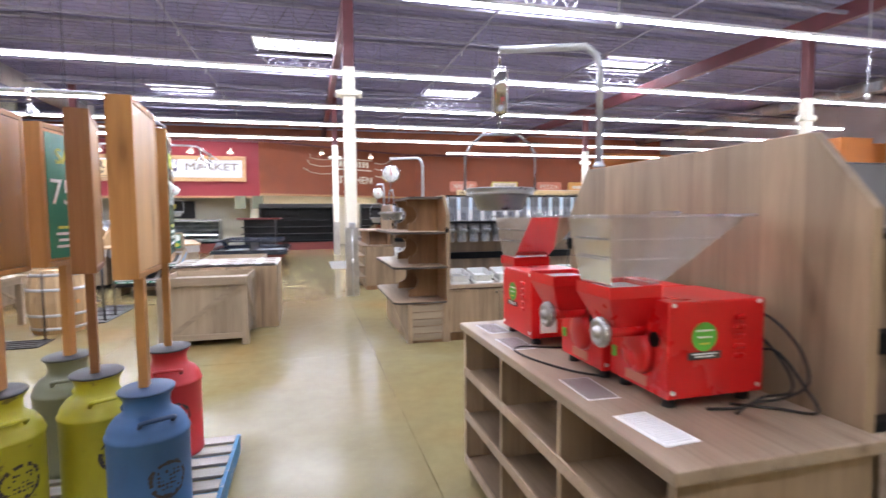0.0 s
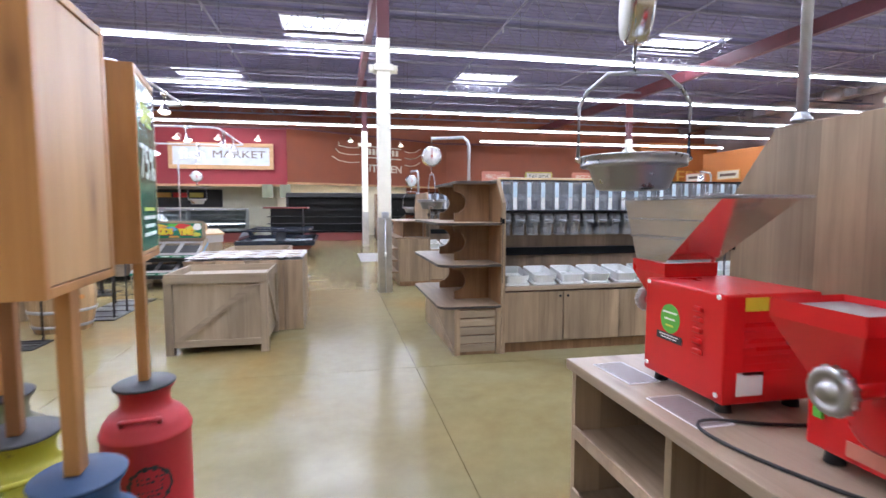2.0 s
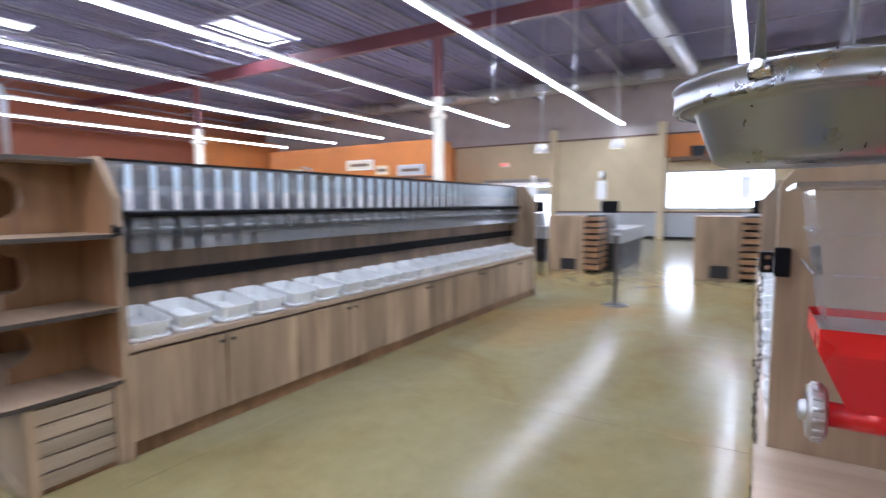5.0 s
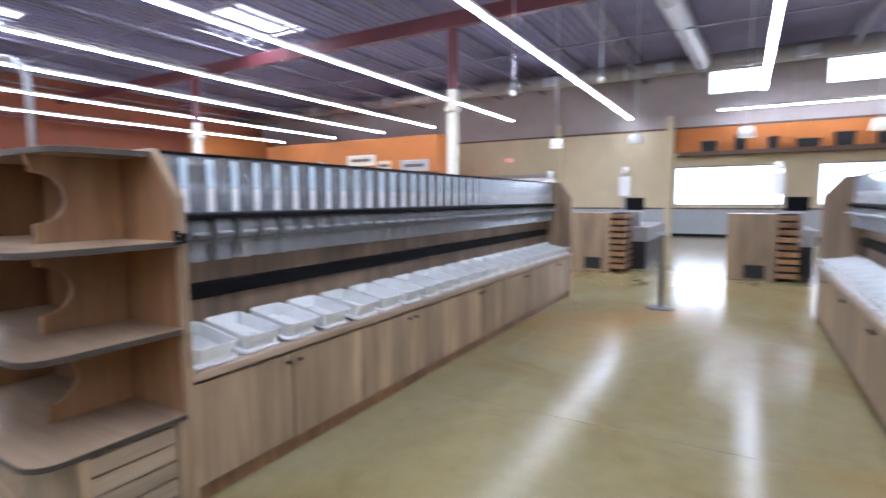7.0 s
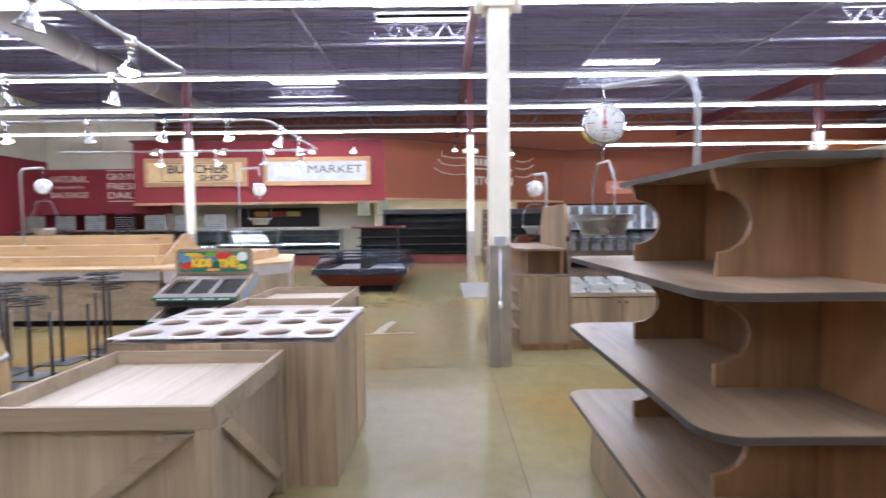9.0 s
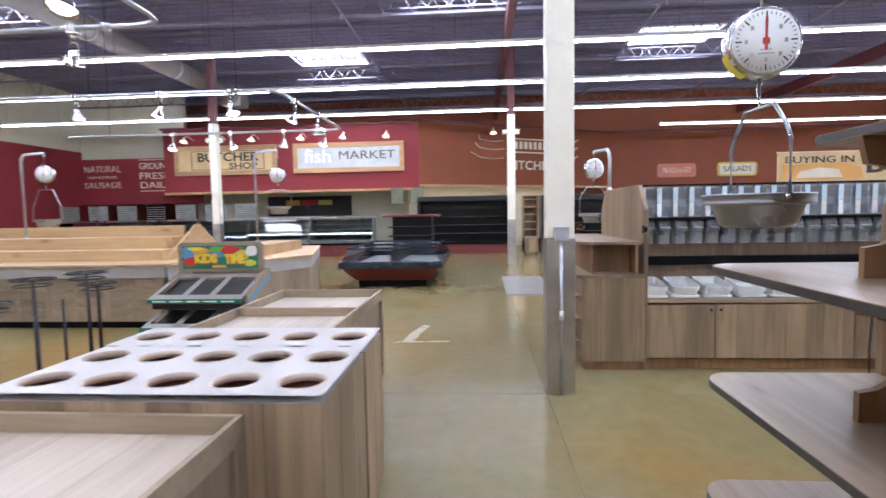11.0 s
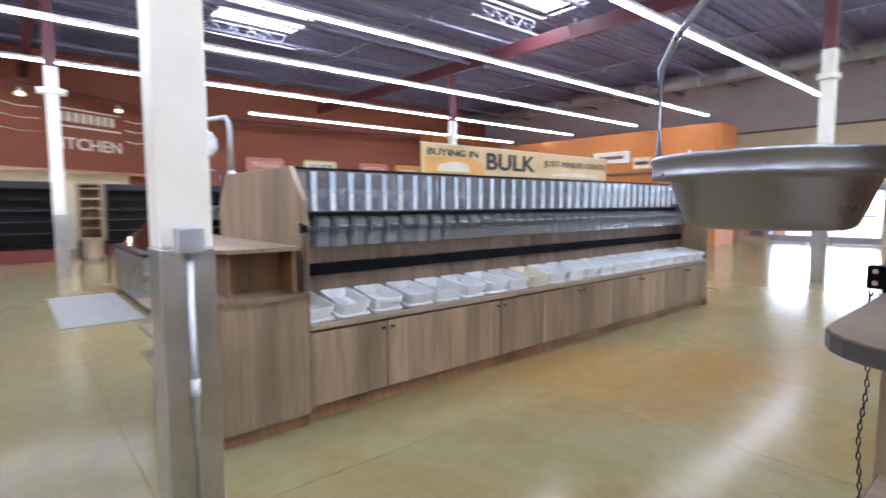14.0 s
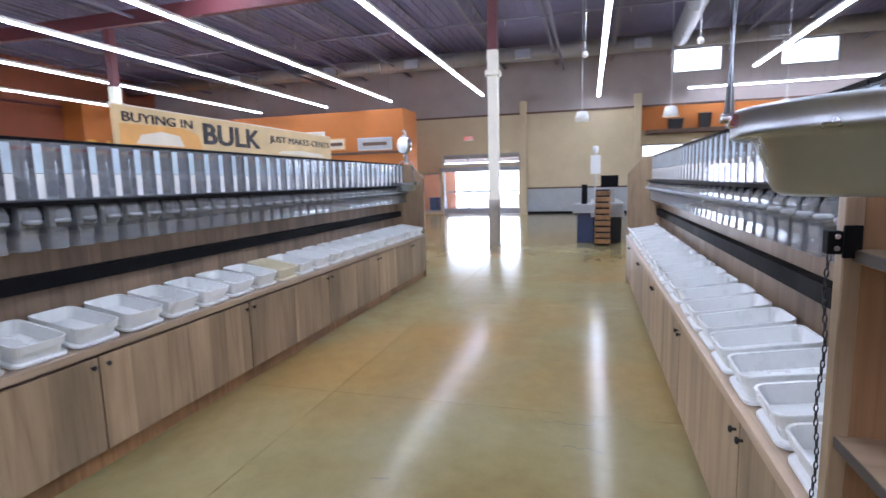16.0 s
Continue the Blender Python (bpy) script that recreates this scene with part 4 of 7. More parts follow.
def scoop_chain(x, y, z0, s):
    c = thing("scoop_chain", "black bracket with a hanging chain on the bulk counter", "chain", "scoop chains", at=(x, y, z0))
    ya, yb = sorted((-s * 0.03, s * 0.004))
    part("bracket", B(-0.012, 0.0, ya, yb, -0.036, 0.036, bevel=0.003), M_BLACK, c)
    ya, yb = sorted((s * 0.005, s * 0.034))
    part("clamp", B(-0.01, 0.02, ya, yb, -0.028, 0.024, bevel=0.004), M_BLACK, c)
    bm = bmesh.new()
    for sz in (-0.014, 0.012):
        tube(bm, [(-0.01, s * 0.018, sz), (-0.016, s * 0.018, sz)], 0.006, 8)
    part("bolt", bm, M_CHROME, c, "shiny bolts")
    bm = bmesh.new()
    for i in range(35):
        z = -0.035 - i * 0.0175
        w = 0.004
        pts = [(w * math.cos(a), 0, 0.0105 * math.sin(a)) if i % 2 else (0, w * math.cos(a), 0.0105 * math.sin(a)) for a in [k * math.pi / 4 for k in range(9)]]
        tube(bm, [(p[0], s * (0.026 + 0.004 * math.sin(i * 0.4)) + p[1], z + p[2]) for p in pts], 0.0018, 5, False)
    part("chain", bm, M_BLACKM, c)


for name, x0, yc, length, sides in UNITS:
    for s in sides:
        scoop_chain(x0 - 0.001, yc + s * 0.9, 1.40, s)

# open end shelves of the middle unit
ec = thing("end_shelf", "grey oak end shelf with rounded shelves and curved dividers", "shelf unit", at=(1.55, 6.46, 0))


for z, xf, hw in ((0.49, -0.66, 0.89), (0.925, -0.66, 0.89), (1.355, -0.66, 0.88), (1.795, -0.42, 0.7)):
    part("shelf", slab(rounded(xf, -0.002, -hw, hw, 0.12), "z", z, z + 0.028), M_LAMY, ec)
    part("shelf_edge", slab(rounded(xf - 0.003, -0.004, -hw - 0.003, hw + 0.003, 0.123), "z", z + 0.002, z + 0.026), M_EDGE, ec, "dark brown-grey edge band")
for z0, z1 in ((0.518, 0.925), (0.953, 1.355), (1.383, 1.795)):
    hgt = z1 - z0
    prof = [(-0.003, z0), (-0.4, z0), (-0.4, z0 + 0.09)] + [(-0.4 + 0.13 * math.sin(a) ** 1.0, z0 + 0.09 + (hgt - 0.17) * (1 - math.cos(a)) / 2) for a in [0.4, 0.8, 1.2, 1.57, 2.0, 2.4, 2.8]] + [(-0.4, z1 - 0.08), (-0.42, z1), (-0.003, z1)]
    for yy in (-0.42, 0.42):
        part("divider", slab(prof, "y", yy - 0.012, yy + 0.012), M_BROWN, ec, "curved brown divider")
    part("back", B(-0.03, -0.003, -0.40, 0.40, z0, z1), M_BROWN, ec)
part("back_sheet", slab([(-0.865, 0.49), (0.865, 0.49), (0.865, 1.57), (0.68, 1.81), (-0.68, 1.81), (-0.865, 1.57)], "x", -0.0026, -0.0006), M_BROWN, ec, "warm brown back sheet")
part("base", B(-0.48, -0.003, -0.86, 0.86, 0.0, 0.488), M_BROWN, ec)
for i in range(5):
    for yy in (-0.88, 0.862):
        part("slat", B(-0.44, -0.06, yy, yy + 0.018, 0.035 + i * 0.09, 0.115 + i * 0.09, bevel=0.003), M_CRATE, ec)
for i in range(2):
    for yy in (-0.885, 0.855):
        part("corner_post", B(-0.5 + i * 0.45, -0.44 + i * 0.45, yy, yy + 0.03, 0.0, 0.488, bevel=0.003), M_LAM, ec)
part("side_board", B(-0.5, -0.481, -0.87, 0.87, 0.0, 0.488), M_LAM, ec)
part("diagonal_brace", slab([(-0.86, 0.05), (-0.8, 0.05), (0.86, 0.44), (0.8, 0.44)], "x", -0.515, -0.501), M_CRATE, ec)

# end cabinet of the north unit
en = thing("end_cabinet", "grey oak end cabinet with an open cubby and side ledges", "cabinet", at=(1.64, 11.4, 0))
part("body", B(-0.6, -0.003, -0.98, 0.95, 0.09, 0.925), M_LAM, en)
part("plinth", B(-0.58, -0.003, -0.95, 0.93, 0.0, 0.09), M_BROWN, en)
part("ledge", slab(rounded(-0.66, -0.003, -1.0, 0.97, 0.06), "z", 0.927, 0.957), M_LAMY, en)
part("cubby_back", B(-0.5, -0.48, -0.9, 0.9, 0.959, 1.25), M_BROWN, en)
part("cubby_side", B(-0.08, -0.05, -0.92, 0.9, 0.959, 1.25), M_BROWN, en)
part("cubby_wall", B(-0.48, -0.08, -0.7, -0.68, 0.959, 1.25), M_BROWN, en)
part("cubby_top", slab(rounded(-0.62, -0.04, -0.97, 0.95, 0.2), "z", 1.252, 1.28), M_LAMY, en)
for z in (0.25, 0.48, 0.71):
    part("side_ledge", B(-0.72, -0.601, -0.9, 0.9, z, z + 0.03, bevel=0.006), M_LAMY, en)


# hanging scales on bent posts
def hanging_scale(px_, py_, dx, dy, post_top, dial_z, bowl_z, label, face, bail=0.0, z0=1.85):
    """post at (px_, py_); the dial hangs at dx, dy from it."""
    s = thing("hanging_scale", label, "scale", "hanging scales", at=(px_, py_, z0))
    pts = [(0, 0, 0), (0, 0, post_top - z0 - 0.12), (dx * 0.04, dy * 0.04, post_top - z0 - 0.05), (dx * 0.14, dy * 0.14, post_top - z0), (dx, dy, post_top - z0 + 0.02)]
    part("post", tube(bmesh.new(), pts, 0.021, 12), M_GALV, s)
    part("post_foot", lathe(bmesh.new(), [(0.034, 0), (0.034, 0.01), (0.026, 0.016), (0.023, 0.03)], 14), M_GALV, s)
    dz = dial_z - z0
    part("hook", tube(bmesh.new(), [(dx, dy, post_top - z0 + 0.02), (dx, dy, dz + 0.14)], 0.007, 6), M_CHROME, s)
    a = radians(face)
    m = pose(dx, dy, dz, 90, 0, face)
    dial = part("dial_case", lathe(bmesh.new(), [(0, -0.04), (0.12, -0.04), (0.138, -0.028), (0.14, 0.0), (0.138, 0.028), (0.13, 0.04), (0, 0.04)], 28), M_CHROME, s, m=m)
    part("dial_face", lathe(bmesh.new(), [(0.122, 0.041), (0.122, 0.044), (0, 0.044)], 28), M_PAPER, dial, "white clock dial")
    part("dial_back", lathe(bmesh.new(), [(0, -0.046), (0.122, -0.046), (0.122, -0.041)], 28), M_PAPER, dial, "white clock dial")
    part("needle", box(box(bmesh.new(), -0.0045, 0.0045, -0.035, 0.092, 0.046, 0.049), -0.012, 0.012, -0.012, 0.012, 0.0465, 0.0495), M_REDNEEDLE, dial, "dark red needle")
    bm = bmesh.new()
    for k in range(40):
        q = k * math.pi / 20
        r0, r1, hw = (0.088, 0.112, 0.0028) if k % 5 == 0 else (0.1, 0.112, 0.0014)
        f = [bm.verts.new((r_ * math.sin(q) + e * math.cos(q), r_ * math.cos(q) - e * math.sin(q), 0.0462)) for r_, e in ((r0, -hw), (r0, hw), (r1, hw), (r1, -hw))]
        bm.faces.new(f)
    part("dial_scale", bm, M_DARKP, dial, "dark tick marks")
    bm = bmesh.new()
    for k in range(8):
        q = k * math.pi / 4
        box(bm, 0.072 * math.sin(q) - 0.006, 0.072 * math.sin(q) + 0.006, 0.072 * math.cos(q) - 0.008, 0.072 * math.cos(q) + 0.008, 0.0455, 0.0465)
    box(bm, -0.03, 0.03, -0.05, -0.044, 0.0455, 0.0465)
    box(bm, -0.022, 0.022, -0.034, -0.03, 0.0455, 0.0465)
    part("dial_print", bm, M_GREY, dial, "small grey print")
    bm = bmesh.new()
    rim = [[bm.verts.new((0.1405 * math.cos(radians(a)), 0.1405 * math.sin(radians(a)), z)) for z in (-0.026, 0.026)] for a in range(196, 250, 6)]
    for ra, rb in zip(rim, rim[1:]):
        bm.faces.new((ra[0], rb[0], rb[1], ra[1]))
    if face < 0:
        part("yellow_tag", bm, M_YELLOWP, dial, "yellow inspection sticker on the rim")
    bz = bowl_z - z0
    part("lower_hook", tube(bmesh.new(), [(dx, dy, dz - 0.13), (dx, dy + 0.012, dz - 0.19), (dx, dy, dz - 0.25)], 0.009, 6), M_CHROME, s)
    ca2, sa2 = math.cos(a + bail), math.sin(a + bail)
    R = 0.208
    pr = []
    for u, z in ((-R, bz), (-R, bz + 0.2), (-R * 0.85, bz + 0.26), (-0.1, dz - 0.25), (0.1, dz - 0.25), (R * 0.85, bz + 0.26), (R, bz + 0.2), (R, bz)):
        pr.append((dx + u * ca2, dy + u * sa2, z))
    part("bail", tube(bmesh.new(), pr, 0.008, 8), M_STEEL, s)
    b = part("bowl", lathe(bmesh.new(), [(0, -0.128), (0.122, -0.128), (0.134, -0.122), (0.14, -0.11), (0.164, -0.044), (0.168, -0.038), (0.19, -0.036), (0.186, -0.032), (0.162, -0.034), (0.135, -0.112), (0.12, -0.12), (0, -0.12)], 48), M_STEEL, s, "shallow stainless weighing bowl", m=pose(dx, dy, bz))
    part("bowl_rim", lathe(bmesh.new(), [(0.19, -0.037), (0.197, -0.038), (0.201, -0.034), (0.199, -0.029), (0.199, -0.005), (0.203, -0.001), (0.2, 0.004), (0.194, 0.003), (0.192, -0.004), (0.19, -0.03)], 48), M_STEEL, b, "rolled steel rim band")
    for sg in (-1, 1):
        part("lug", tube(tube(bmesh.new(), [(sg * 0.19, 0, -0.01), (sg * 0.22, 0, -0.006)], 0.008, 10), [(sg * 0.2, -0.014, -0.012), (sg * 0.2, 0.014, -0.012)], 0.011, 10), M_CHROME, b, "small chrome clip", m=pose(0, 0, 0, 0, 0, face + math.degrees(bail)))
    return s


hanging_scale(1.59, 7.1, -0.43, 0.38, 2.46, 2.24, 1.645, "white clock scale with steel bowl hanging by the shelves", -5, -1.45)
hanging_scale(1.52, 2.06, -0.5, 0.27, 2.53, 2.31, 1.735, "white clock scale with steel bowl hanging above grain mills", 70, -1.57)
hanging_scale(1.69, 12.05, -0.09, 0.5, 2.37, 2.16, 1.55, "white clock scale with steel bowl by the end cabinet", 15)
hanging_scale(8.2, 10.75, -0.35, -0.1, 2.32, 2.13, 1.55, "white clock scale on a bent pipe past the bulk bins", 60)

# bulk sign
bs = thing("bulk_sign", "long tan sign board standing on top of the bulk counter", "sign", at=(5.02, 11.3, 1.87))
part("board", B(-1.68, 1.68, 0, 0.03, 0, 0.32, bevel=0.004), M_SIGNTAN, bs)
part("board_edge", B(-1.69, 1.69, 0.005, 0.025, 0.32, 0.33), M_CREAMP, bs)
part("orange_field", slab([(-1.64, 0.02), (-0.78, 0.02), (-0.82, 0.15), (-1.0, 0.2), (-1.64, 0.185)], "y", -0.0025, 0.0), M_SIGNORA, bs, "faded orange field")
words("lettering", "BUYING IN", 0.105, M_DARKP, bs, pose(-1.25, -0.004, 0.235, 90), width=0.72)
words("lettering", "BULK", 0.26, M_DARKP, bs, pose(-0.35, -0.004, 0.165, 90), width=0.85, bold=0.006)
words("lettering", "JUST MAKES CENTS", 0.1, M_DARKP, bs, pose(0.95, -0.004, 0.2, 90), width=1.35)
part("ornament", slab([(-1.5, 0.04), (-1.0, 0.04), (-1.05, 0.13), (-1.25, 0.15), (-1.45, 0.11)], "y", -0.004, 0.0), M_CREAMP, bs, "faded cream drawing")
part("ornament", slab([(0.4, 0.05), (1.5, 0.04), (1.4, 0.08), (0.9, 0.1), (0.5, 0.08)], "y", -0.004, 0.0), M_CREAMP, bs, "faded cream drawing")

# ---- mill counter ----
mc = thing("mill_counter", "grey oak counter with open shelves for the grain mills", "counter", at=(0.79, 1.43, 0))
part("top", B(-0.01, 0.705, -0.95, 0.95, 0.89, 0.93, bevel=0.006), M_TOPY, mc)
for y in (-0.93, -0.31, 0.3, 0.9):
    part("upright", B(0.01, 0.7, y, y + 0.03, 0.06, 0.888), M_LAM, mc)
for z in (0.08, 0.36, 0.62):
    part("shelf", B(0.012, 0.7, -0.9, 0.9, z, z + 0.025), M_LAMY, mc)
    part("shelf_lip", B(0.0, 0.012, -0.9, 0.9, z, z + 0.05, bevel=0.003), M_LAMX, mc)
part("back", B(0.68, 0.704, -0.93, 0.93, 0.06, 0.888), M_BROWN, mc)
part("plinth", B(0.05, 0.7, -0.9, 0.9, 0.0, 0.06), M_BLACK, mc)


def mill(x, y, hopper, rz=0):
    g = thing("grain_mill", "bright red enamel grain mill with a clear hopper" if hopper else "bright red enamel grain mill with an open funnel", "grain mill", "grain mills", at=(x, y, 0.93), rz=rz)
    W = 0.165
    part("motor_box", B(0.0, 0.385, -W, W, 0.035, 0.36, bevel=0.007), M_RED, g)
    for sx in (0.04, 0.34):
        for sy in (-0.12, 0.12):
            part("foot", lathe(bmesh.new(), [(0, 0), (0.024, 0), (0.02, 0.036), (0, 0.036)], 10), M_RUBBER, g, m=pose(sx, sy, 0))
    bm = bmesh.new()
    lo = [bm.verts.new(p) for p in ((-0.12, -0.05, 0.24), (0.02, -0.05, 0.24), (0.02, 0.05, 0.24), (-0.12, 0.05, 0.24))]
    hi = [bm.verts.new(p) for p in ((-0.18, -0.108, 0.37), (0.02, -0.108, 0.37), (0.02, 0.108, 0.37), (-0.18, 0.108, 0.37))]
    tp = [bm.verts.new((v.co.x, v.co.y, 0.41)) for v in hi]
    for a, b in ((lo, hi), (hi, tp)):
        for i in range(4):
            bm.faces.new((a[i], a[(i + 1) % 4], b[(i + 1) % 4], b[i]))
    bm.faces.new(lo[::-1])
    part("funnel", bm, M_RED, g)
    part("funnel_mouth", B(-0.174, 0.014, -0.102, 0.102, 0.388, 0.395), M_CAST, g, "dull steel funnel mouth")
    part("grind_head", lathe(bmesh.new(), [(0, 0.012), (0.06, 0.01), (0.072, 0.0), (0.076, -0.01), (0.078, -0.02), (0, -0.02)], 32), M_RED, g, "round red grinding head", m=pose(-0.021, -0.02, 0.165, 0, -90, 0))
    part("shaft_hole", tube(bmesh.new(), [(-0.006, -0.1, 0.225), (0.0, -0.1, 0.225)], 0.026, 16), M_BLACK, g, "black round opening")
    turn_m = pose(-0.165, -0.045, 0.25, 0, -90, 0) @ Matrix.Scale(0.8, 4)
    kn = part("knob", lathe(bmesh.new(), [(0.02, -0.01), (0.052, -0.008), (0.06, 0.0), (0.061, 0.02), (0.056, 0.028), (0.042, 0.03), (0.038, 0.024), (0.024, 0.024), (0.022, 0.04), (0.012, 0.045), (0, 0.045)], 32), M_CAST, g, "cast metal adjusting knob", m=turn_m)
    for k in range(16):
        q = k * math.pi / 8
        part("knob_lobe", tube(bmesh.new(), [(0.06 * math.cos(q), 0.06 * math.sin(q), 0.0), (0.06 * math.cos(q), 0.06 * math.sin(q), 0.02)], 0.005, 6), M_CAST, kn)
    part("knob_shaft", tube(bmesh.new(), [(-0.165, -0.045, 0.25), (-0.01, -0.045, 0.25)], 0.022, 12), M_RED, g)
    part("switch", B(-0.01, -0.001, 0.118, 0.142, 0.11, 0.15, bevel=0.003), M_BADGE, g, "green rocker switch")
    part("rating_plate", B(-0.004, -0.001, -0.06, 0.06, 0.05, 0.085), M_SIGNRED, g, "pale rating label")
    for sy in (-1, 1):
        bd = part("badge", tube(bmesh.new(), [(0.14, sy * W, 0.24), (0.14, sy * (W + 0.002), 0.24)], 0.049, 28), M_BADGE, g, "round green badge")
        for k in range(3):
            part("badge_mark", B(0.105 + 0.008 * k, 0.175 - 0.008 * k, sy * (W + 0.0026) - 0.0005, sy * (W + 0.0026) + 0.0005, 0.258 - 0.022 * k, 0.264 - 0.022 * k), M_PAPER if k < 2 else M_LIME, bd)
        for k in range(2):
            part("ribbon_mark", B(0.09 + 0.01 * k, 0.19 - 0.01 * k, sy * (W + 0.0045) - 0.0004, sy * (W + 0.0045) + 0.0004, 0.1815 - 0.009 * k, 0.1855 - 0.009 * k), M_PAPER, bd)
        part("badge_ribbon", B(0.075, 0.205, sy * (W + 0.003) - 0.001, sy * (W + 0.003) + 0.001, 0.165, 0.19), M_DARKP, bd, "dark ribbon under the badge")
        for k in range(5):
            part("vent_louver", slab([(0.255, 0.16 + k * 0.033), (0.3, 0.16 + k * 0.033), (0.295, 0.176 + k * 0.033), (0.26, 0.176 + k * 0.033)], "y", sy * (W + 0.005) - 0.006, sy * (W + 0.005) + 0.006, 0.003), M_RED, g)
        for sx in (0.02, 0.36):
            for z in (0.06, 0.35):
                part("screw", tube(bmesh.new(), [(sx, sy * W, z), (sx, sy * (W + 0.004), z)], 0.008, 8), M_PAPER, g, "pale screw cap")
    for k in range(7):
        part("rear_vent", B(0.3855, 0.387, -0.1, 0.06, 0.12 + k * 0.024, 0.131 + k * 0.024), M_RED, g)
    part("yellow_label", B(0.3855, 0.387, -0.1, -0.01, 0.31, 0.35), M_YELLOWP, g, "yellow warning label")
    part("maker_plate", B(0.3855, 0.387, -0.12, -0.03, 0.06, 0.13), M_PAPER, g, "white rating plate")
    if hopper:
        bm = bmesh.new()
        pr = [(-0.168, 0.41), (0.008, 0.41), (0.32, 0.635), (-0.2, 0.635)]
        l2 = [bm.verts.new((x_, -0.1 - (z - 0.41) * 0.17, z)) for x_, z in pr]
        r2 = [bm.verts.new((x_, 0.1 + (z - 0.41) * 0.17, z)) for x_, z in pr]
        bm.faces.new(l2)
        bm.faces.new(r2[::-1])
        for i in (1, 3):
            bm.faces.new((l2[i], l2[(i + 1) % 4], r2[(i + 1) % 4], r2[i]))
        part("hopper", bm, M_HOPPER, g, "hazy clear plastic hopper")
        part("hopper_lid", B(-0.225, 0.36, -0.15, 0.15, 0.637, 0.647, bevel=0.003), M_HOPPER, g, "clear flat lid")
        part("lid_knob", B(0.06, 0.16, -0.02, 0.02, 0.648, 0.658, bevel=0.004), M_HOPPER, g)
        for z in (0.5, 0.565):
            part("hopper_seam", B(-0.197, -0.193, -0.11, 0.11, z, z + 0.003), M_HOPPER, g)
            part("hopper_seam", B(-0.17, 0.02 + (z - 0.43) * 1.6, -0.1295, -0.1275, z, z + 0.003), M_HOPPER, g)
    return g


mill(1.125, 2.12, True, -90)
mill(1.0, 1.335, False)
mill(1.03, 0.995, True)


def cord(pts, name="power_cord"):
    c = thing(name, "loose black power cord lying on the counter", "cable", at=pts[0])
    o = Vector(pts[0])
    cu = []
    P = [Vector(p) for p in pts]
    for i in range(len(P) - 1):
        p0, p1, p2, p3 = P[max(i - 1, 0)], P[i], P[i + 1], P[min(i + 2, len(P) - 1)]
        for k in range(6):
            u = k / 6
            cu.append(0.5 * ((2 * p1) + (p2 - p0) * u + (2 * p0 - 5 * p1 + 4 * p2 - p3) * u * u + (3 * p1 - p0 - 3 * p2 + p3) * u ** 3) - o)
    cu.append(P[-1] - o)
    part("cord", tube(bmesh.new(), cu, 0.005, 6), M_RUBBER, c)


cord([(1.2, 1.62, 0.936), (1.05, 1.66, 0.936), (0.9, 1.72, 0.936), (0.84, 1.66, 0.936), (0.86, 1.5, 0.936), (0.94, 1.3, 0.936), (1.03, 1.2, 0.936)])
cord([(1.42, 0.95, 1.2), (1.465, 0.88, 1.22), (1.475, 0.76, 1.14), (1.46, 0.7, 1.03), (1.43, 0.76, 0.96), (1.34, 0.8, 0.937), (1.22, 0.74, 0.937)])
cord([(1.42, 1.0, 1.1), (1.46, 0.92, 1.15), (1.47, 0.8, 1.06), (1.44, 0.74, 0.99), (1.41, 0.82, 0.945), (1.28, 0.78, 0.937), (1.16, 0.8, 0.937)])
cord([(1.42, 0.92, 1.06), (1.47, 0.84, 1.1), (1.475, 0.72, 1.0), (1.45, 0.66, 0.945), (1.38, 0.74, 0.937), (1.27, 0.82, 0.937)])
cord([(1.36, 1.95, 1.2), (1.43, 1.9, 1.25), (1.46, 1.75, 1.1), (1.42, 1.7, 0.94), (1.2, 1.66, 0.937)])
# the nearest sheet is coloured white to imitate light glancing off it
for y, x, turn in ((2.16, 0.912, 3), (1.8, 0.9, 1), (1.1, 0.9, -2), (0.725, 0.905, 4)):
    p = thing("printed_card", "printed price card on the mill counter, whitened like a reflection" if y < 1 else "printed card in a clear sleeve on the mill counter", "paper card", "cards on the counter", at=(x, y, 0.931), rz=turn)
    part("sleeve", B(-0.062, 0.062, -0.117, 0.117, 0, 0.002), M_PAPER, p, "white card edge")
    part("sheet", B(-0.057, 0.057, -0.112, 0.112, 0.002, 0.0032), M_PAPER if y < 1 else M_CARD, p)
    for k in range(15):
        part("print_line", B(-0.05, 0.05, -0.102 + k * 0.0145, -0.0985 + k * 0.0145, 0.0032, 0.0036), M_GREY if y < 1 else M_TRIM, p)

# ---- milk cans with sign boards on a pallet ----
pl = thing("pallet", "worn blue and grey wooden pallet on the floor", "pallet", at=(-1.2, 2.46, 0))
for x in (-0.58, 0.0, 0.58):
    part("stringer", B(x - 0.02, x + 0.02, -0.58, 0.56, 0.018, 0.105), M_PALBLUE, pl)
for i in range(8):
    part("deck_board", B(-0.62, 0.6, -0.58 + i * 0.148, -0.58 + i * 0.148 + 0.1, 0.106, 0.124, bevel=0.003), M_PALLET, pl)
for i in range(3):
    part("bottom_board", B(-0.62, 0.62, -0.58 + i * 0.52, -0.58 + i * 0.52 + 0.1, 0.0, 0.017), M_PALBLUE, pl)
part("lead_board", B(0.602, 0.625, -0.58, 0.56, 0.02, 0.126, bevel=0.003), M_PALBLUE, pl, "blue painted edge board")


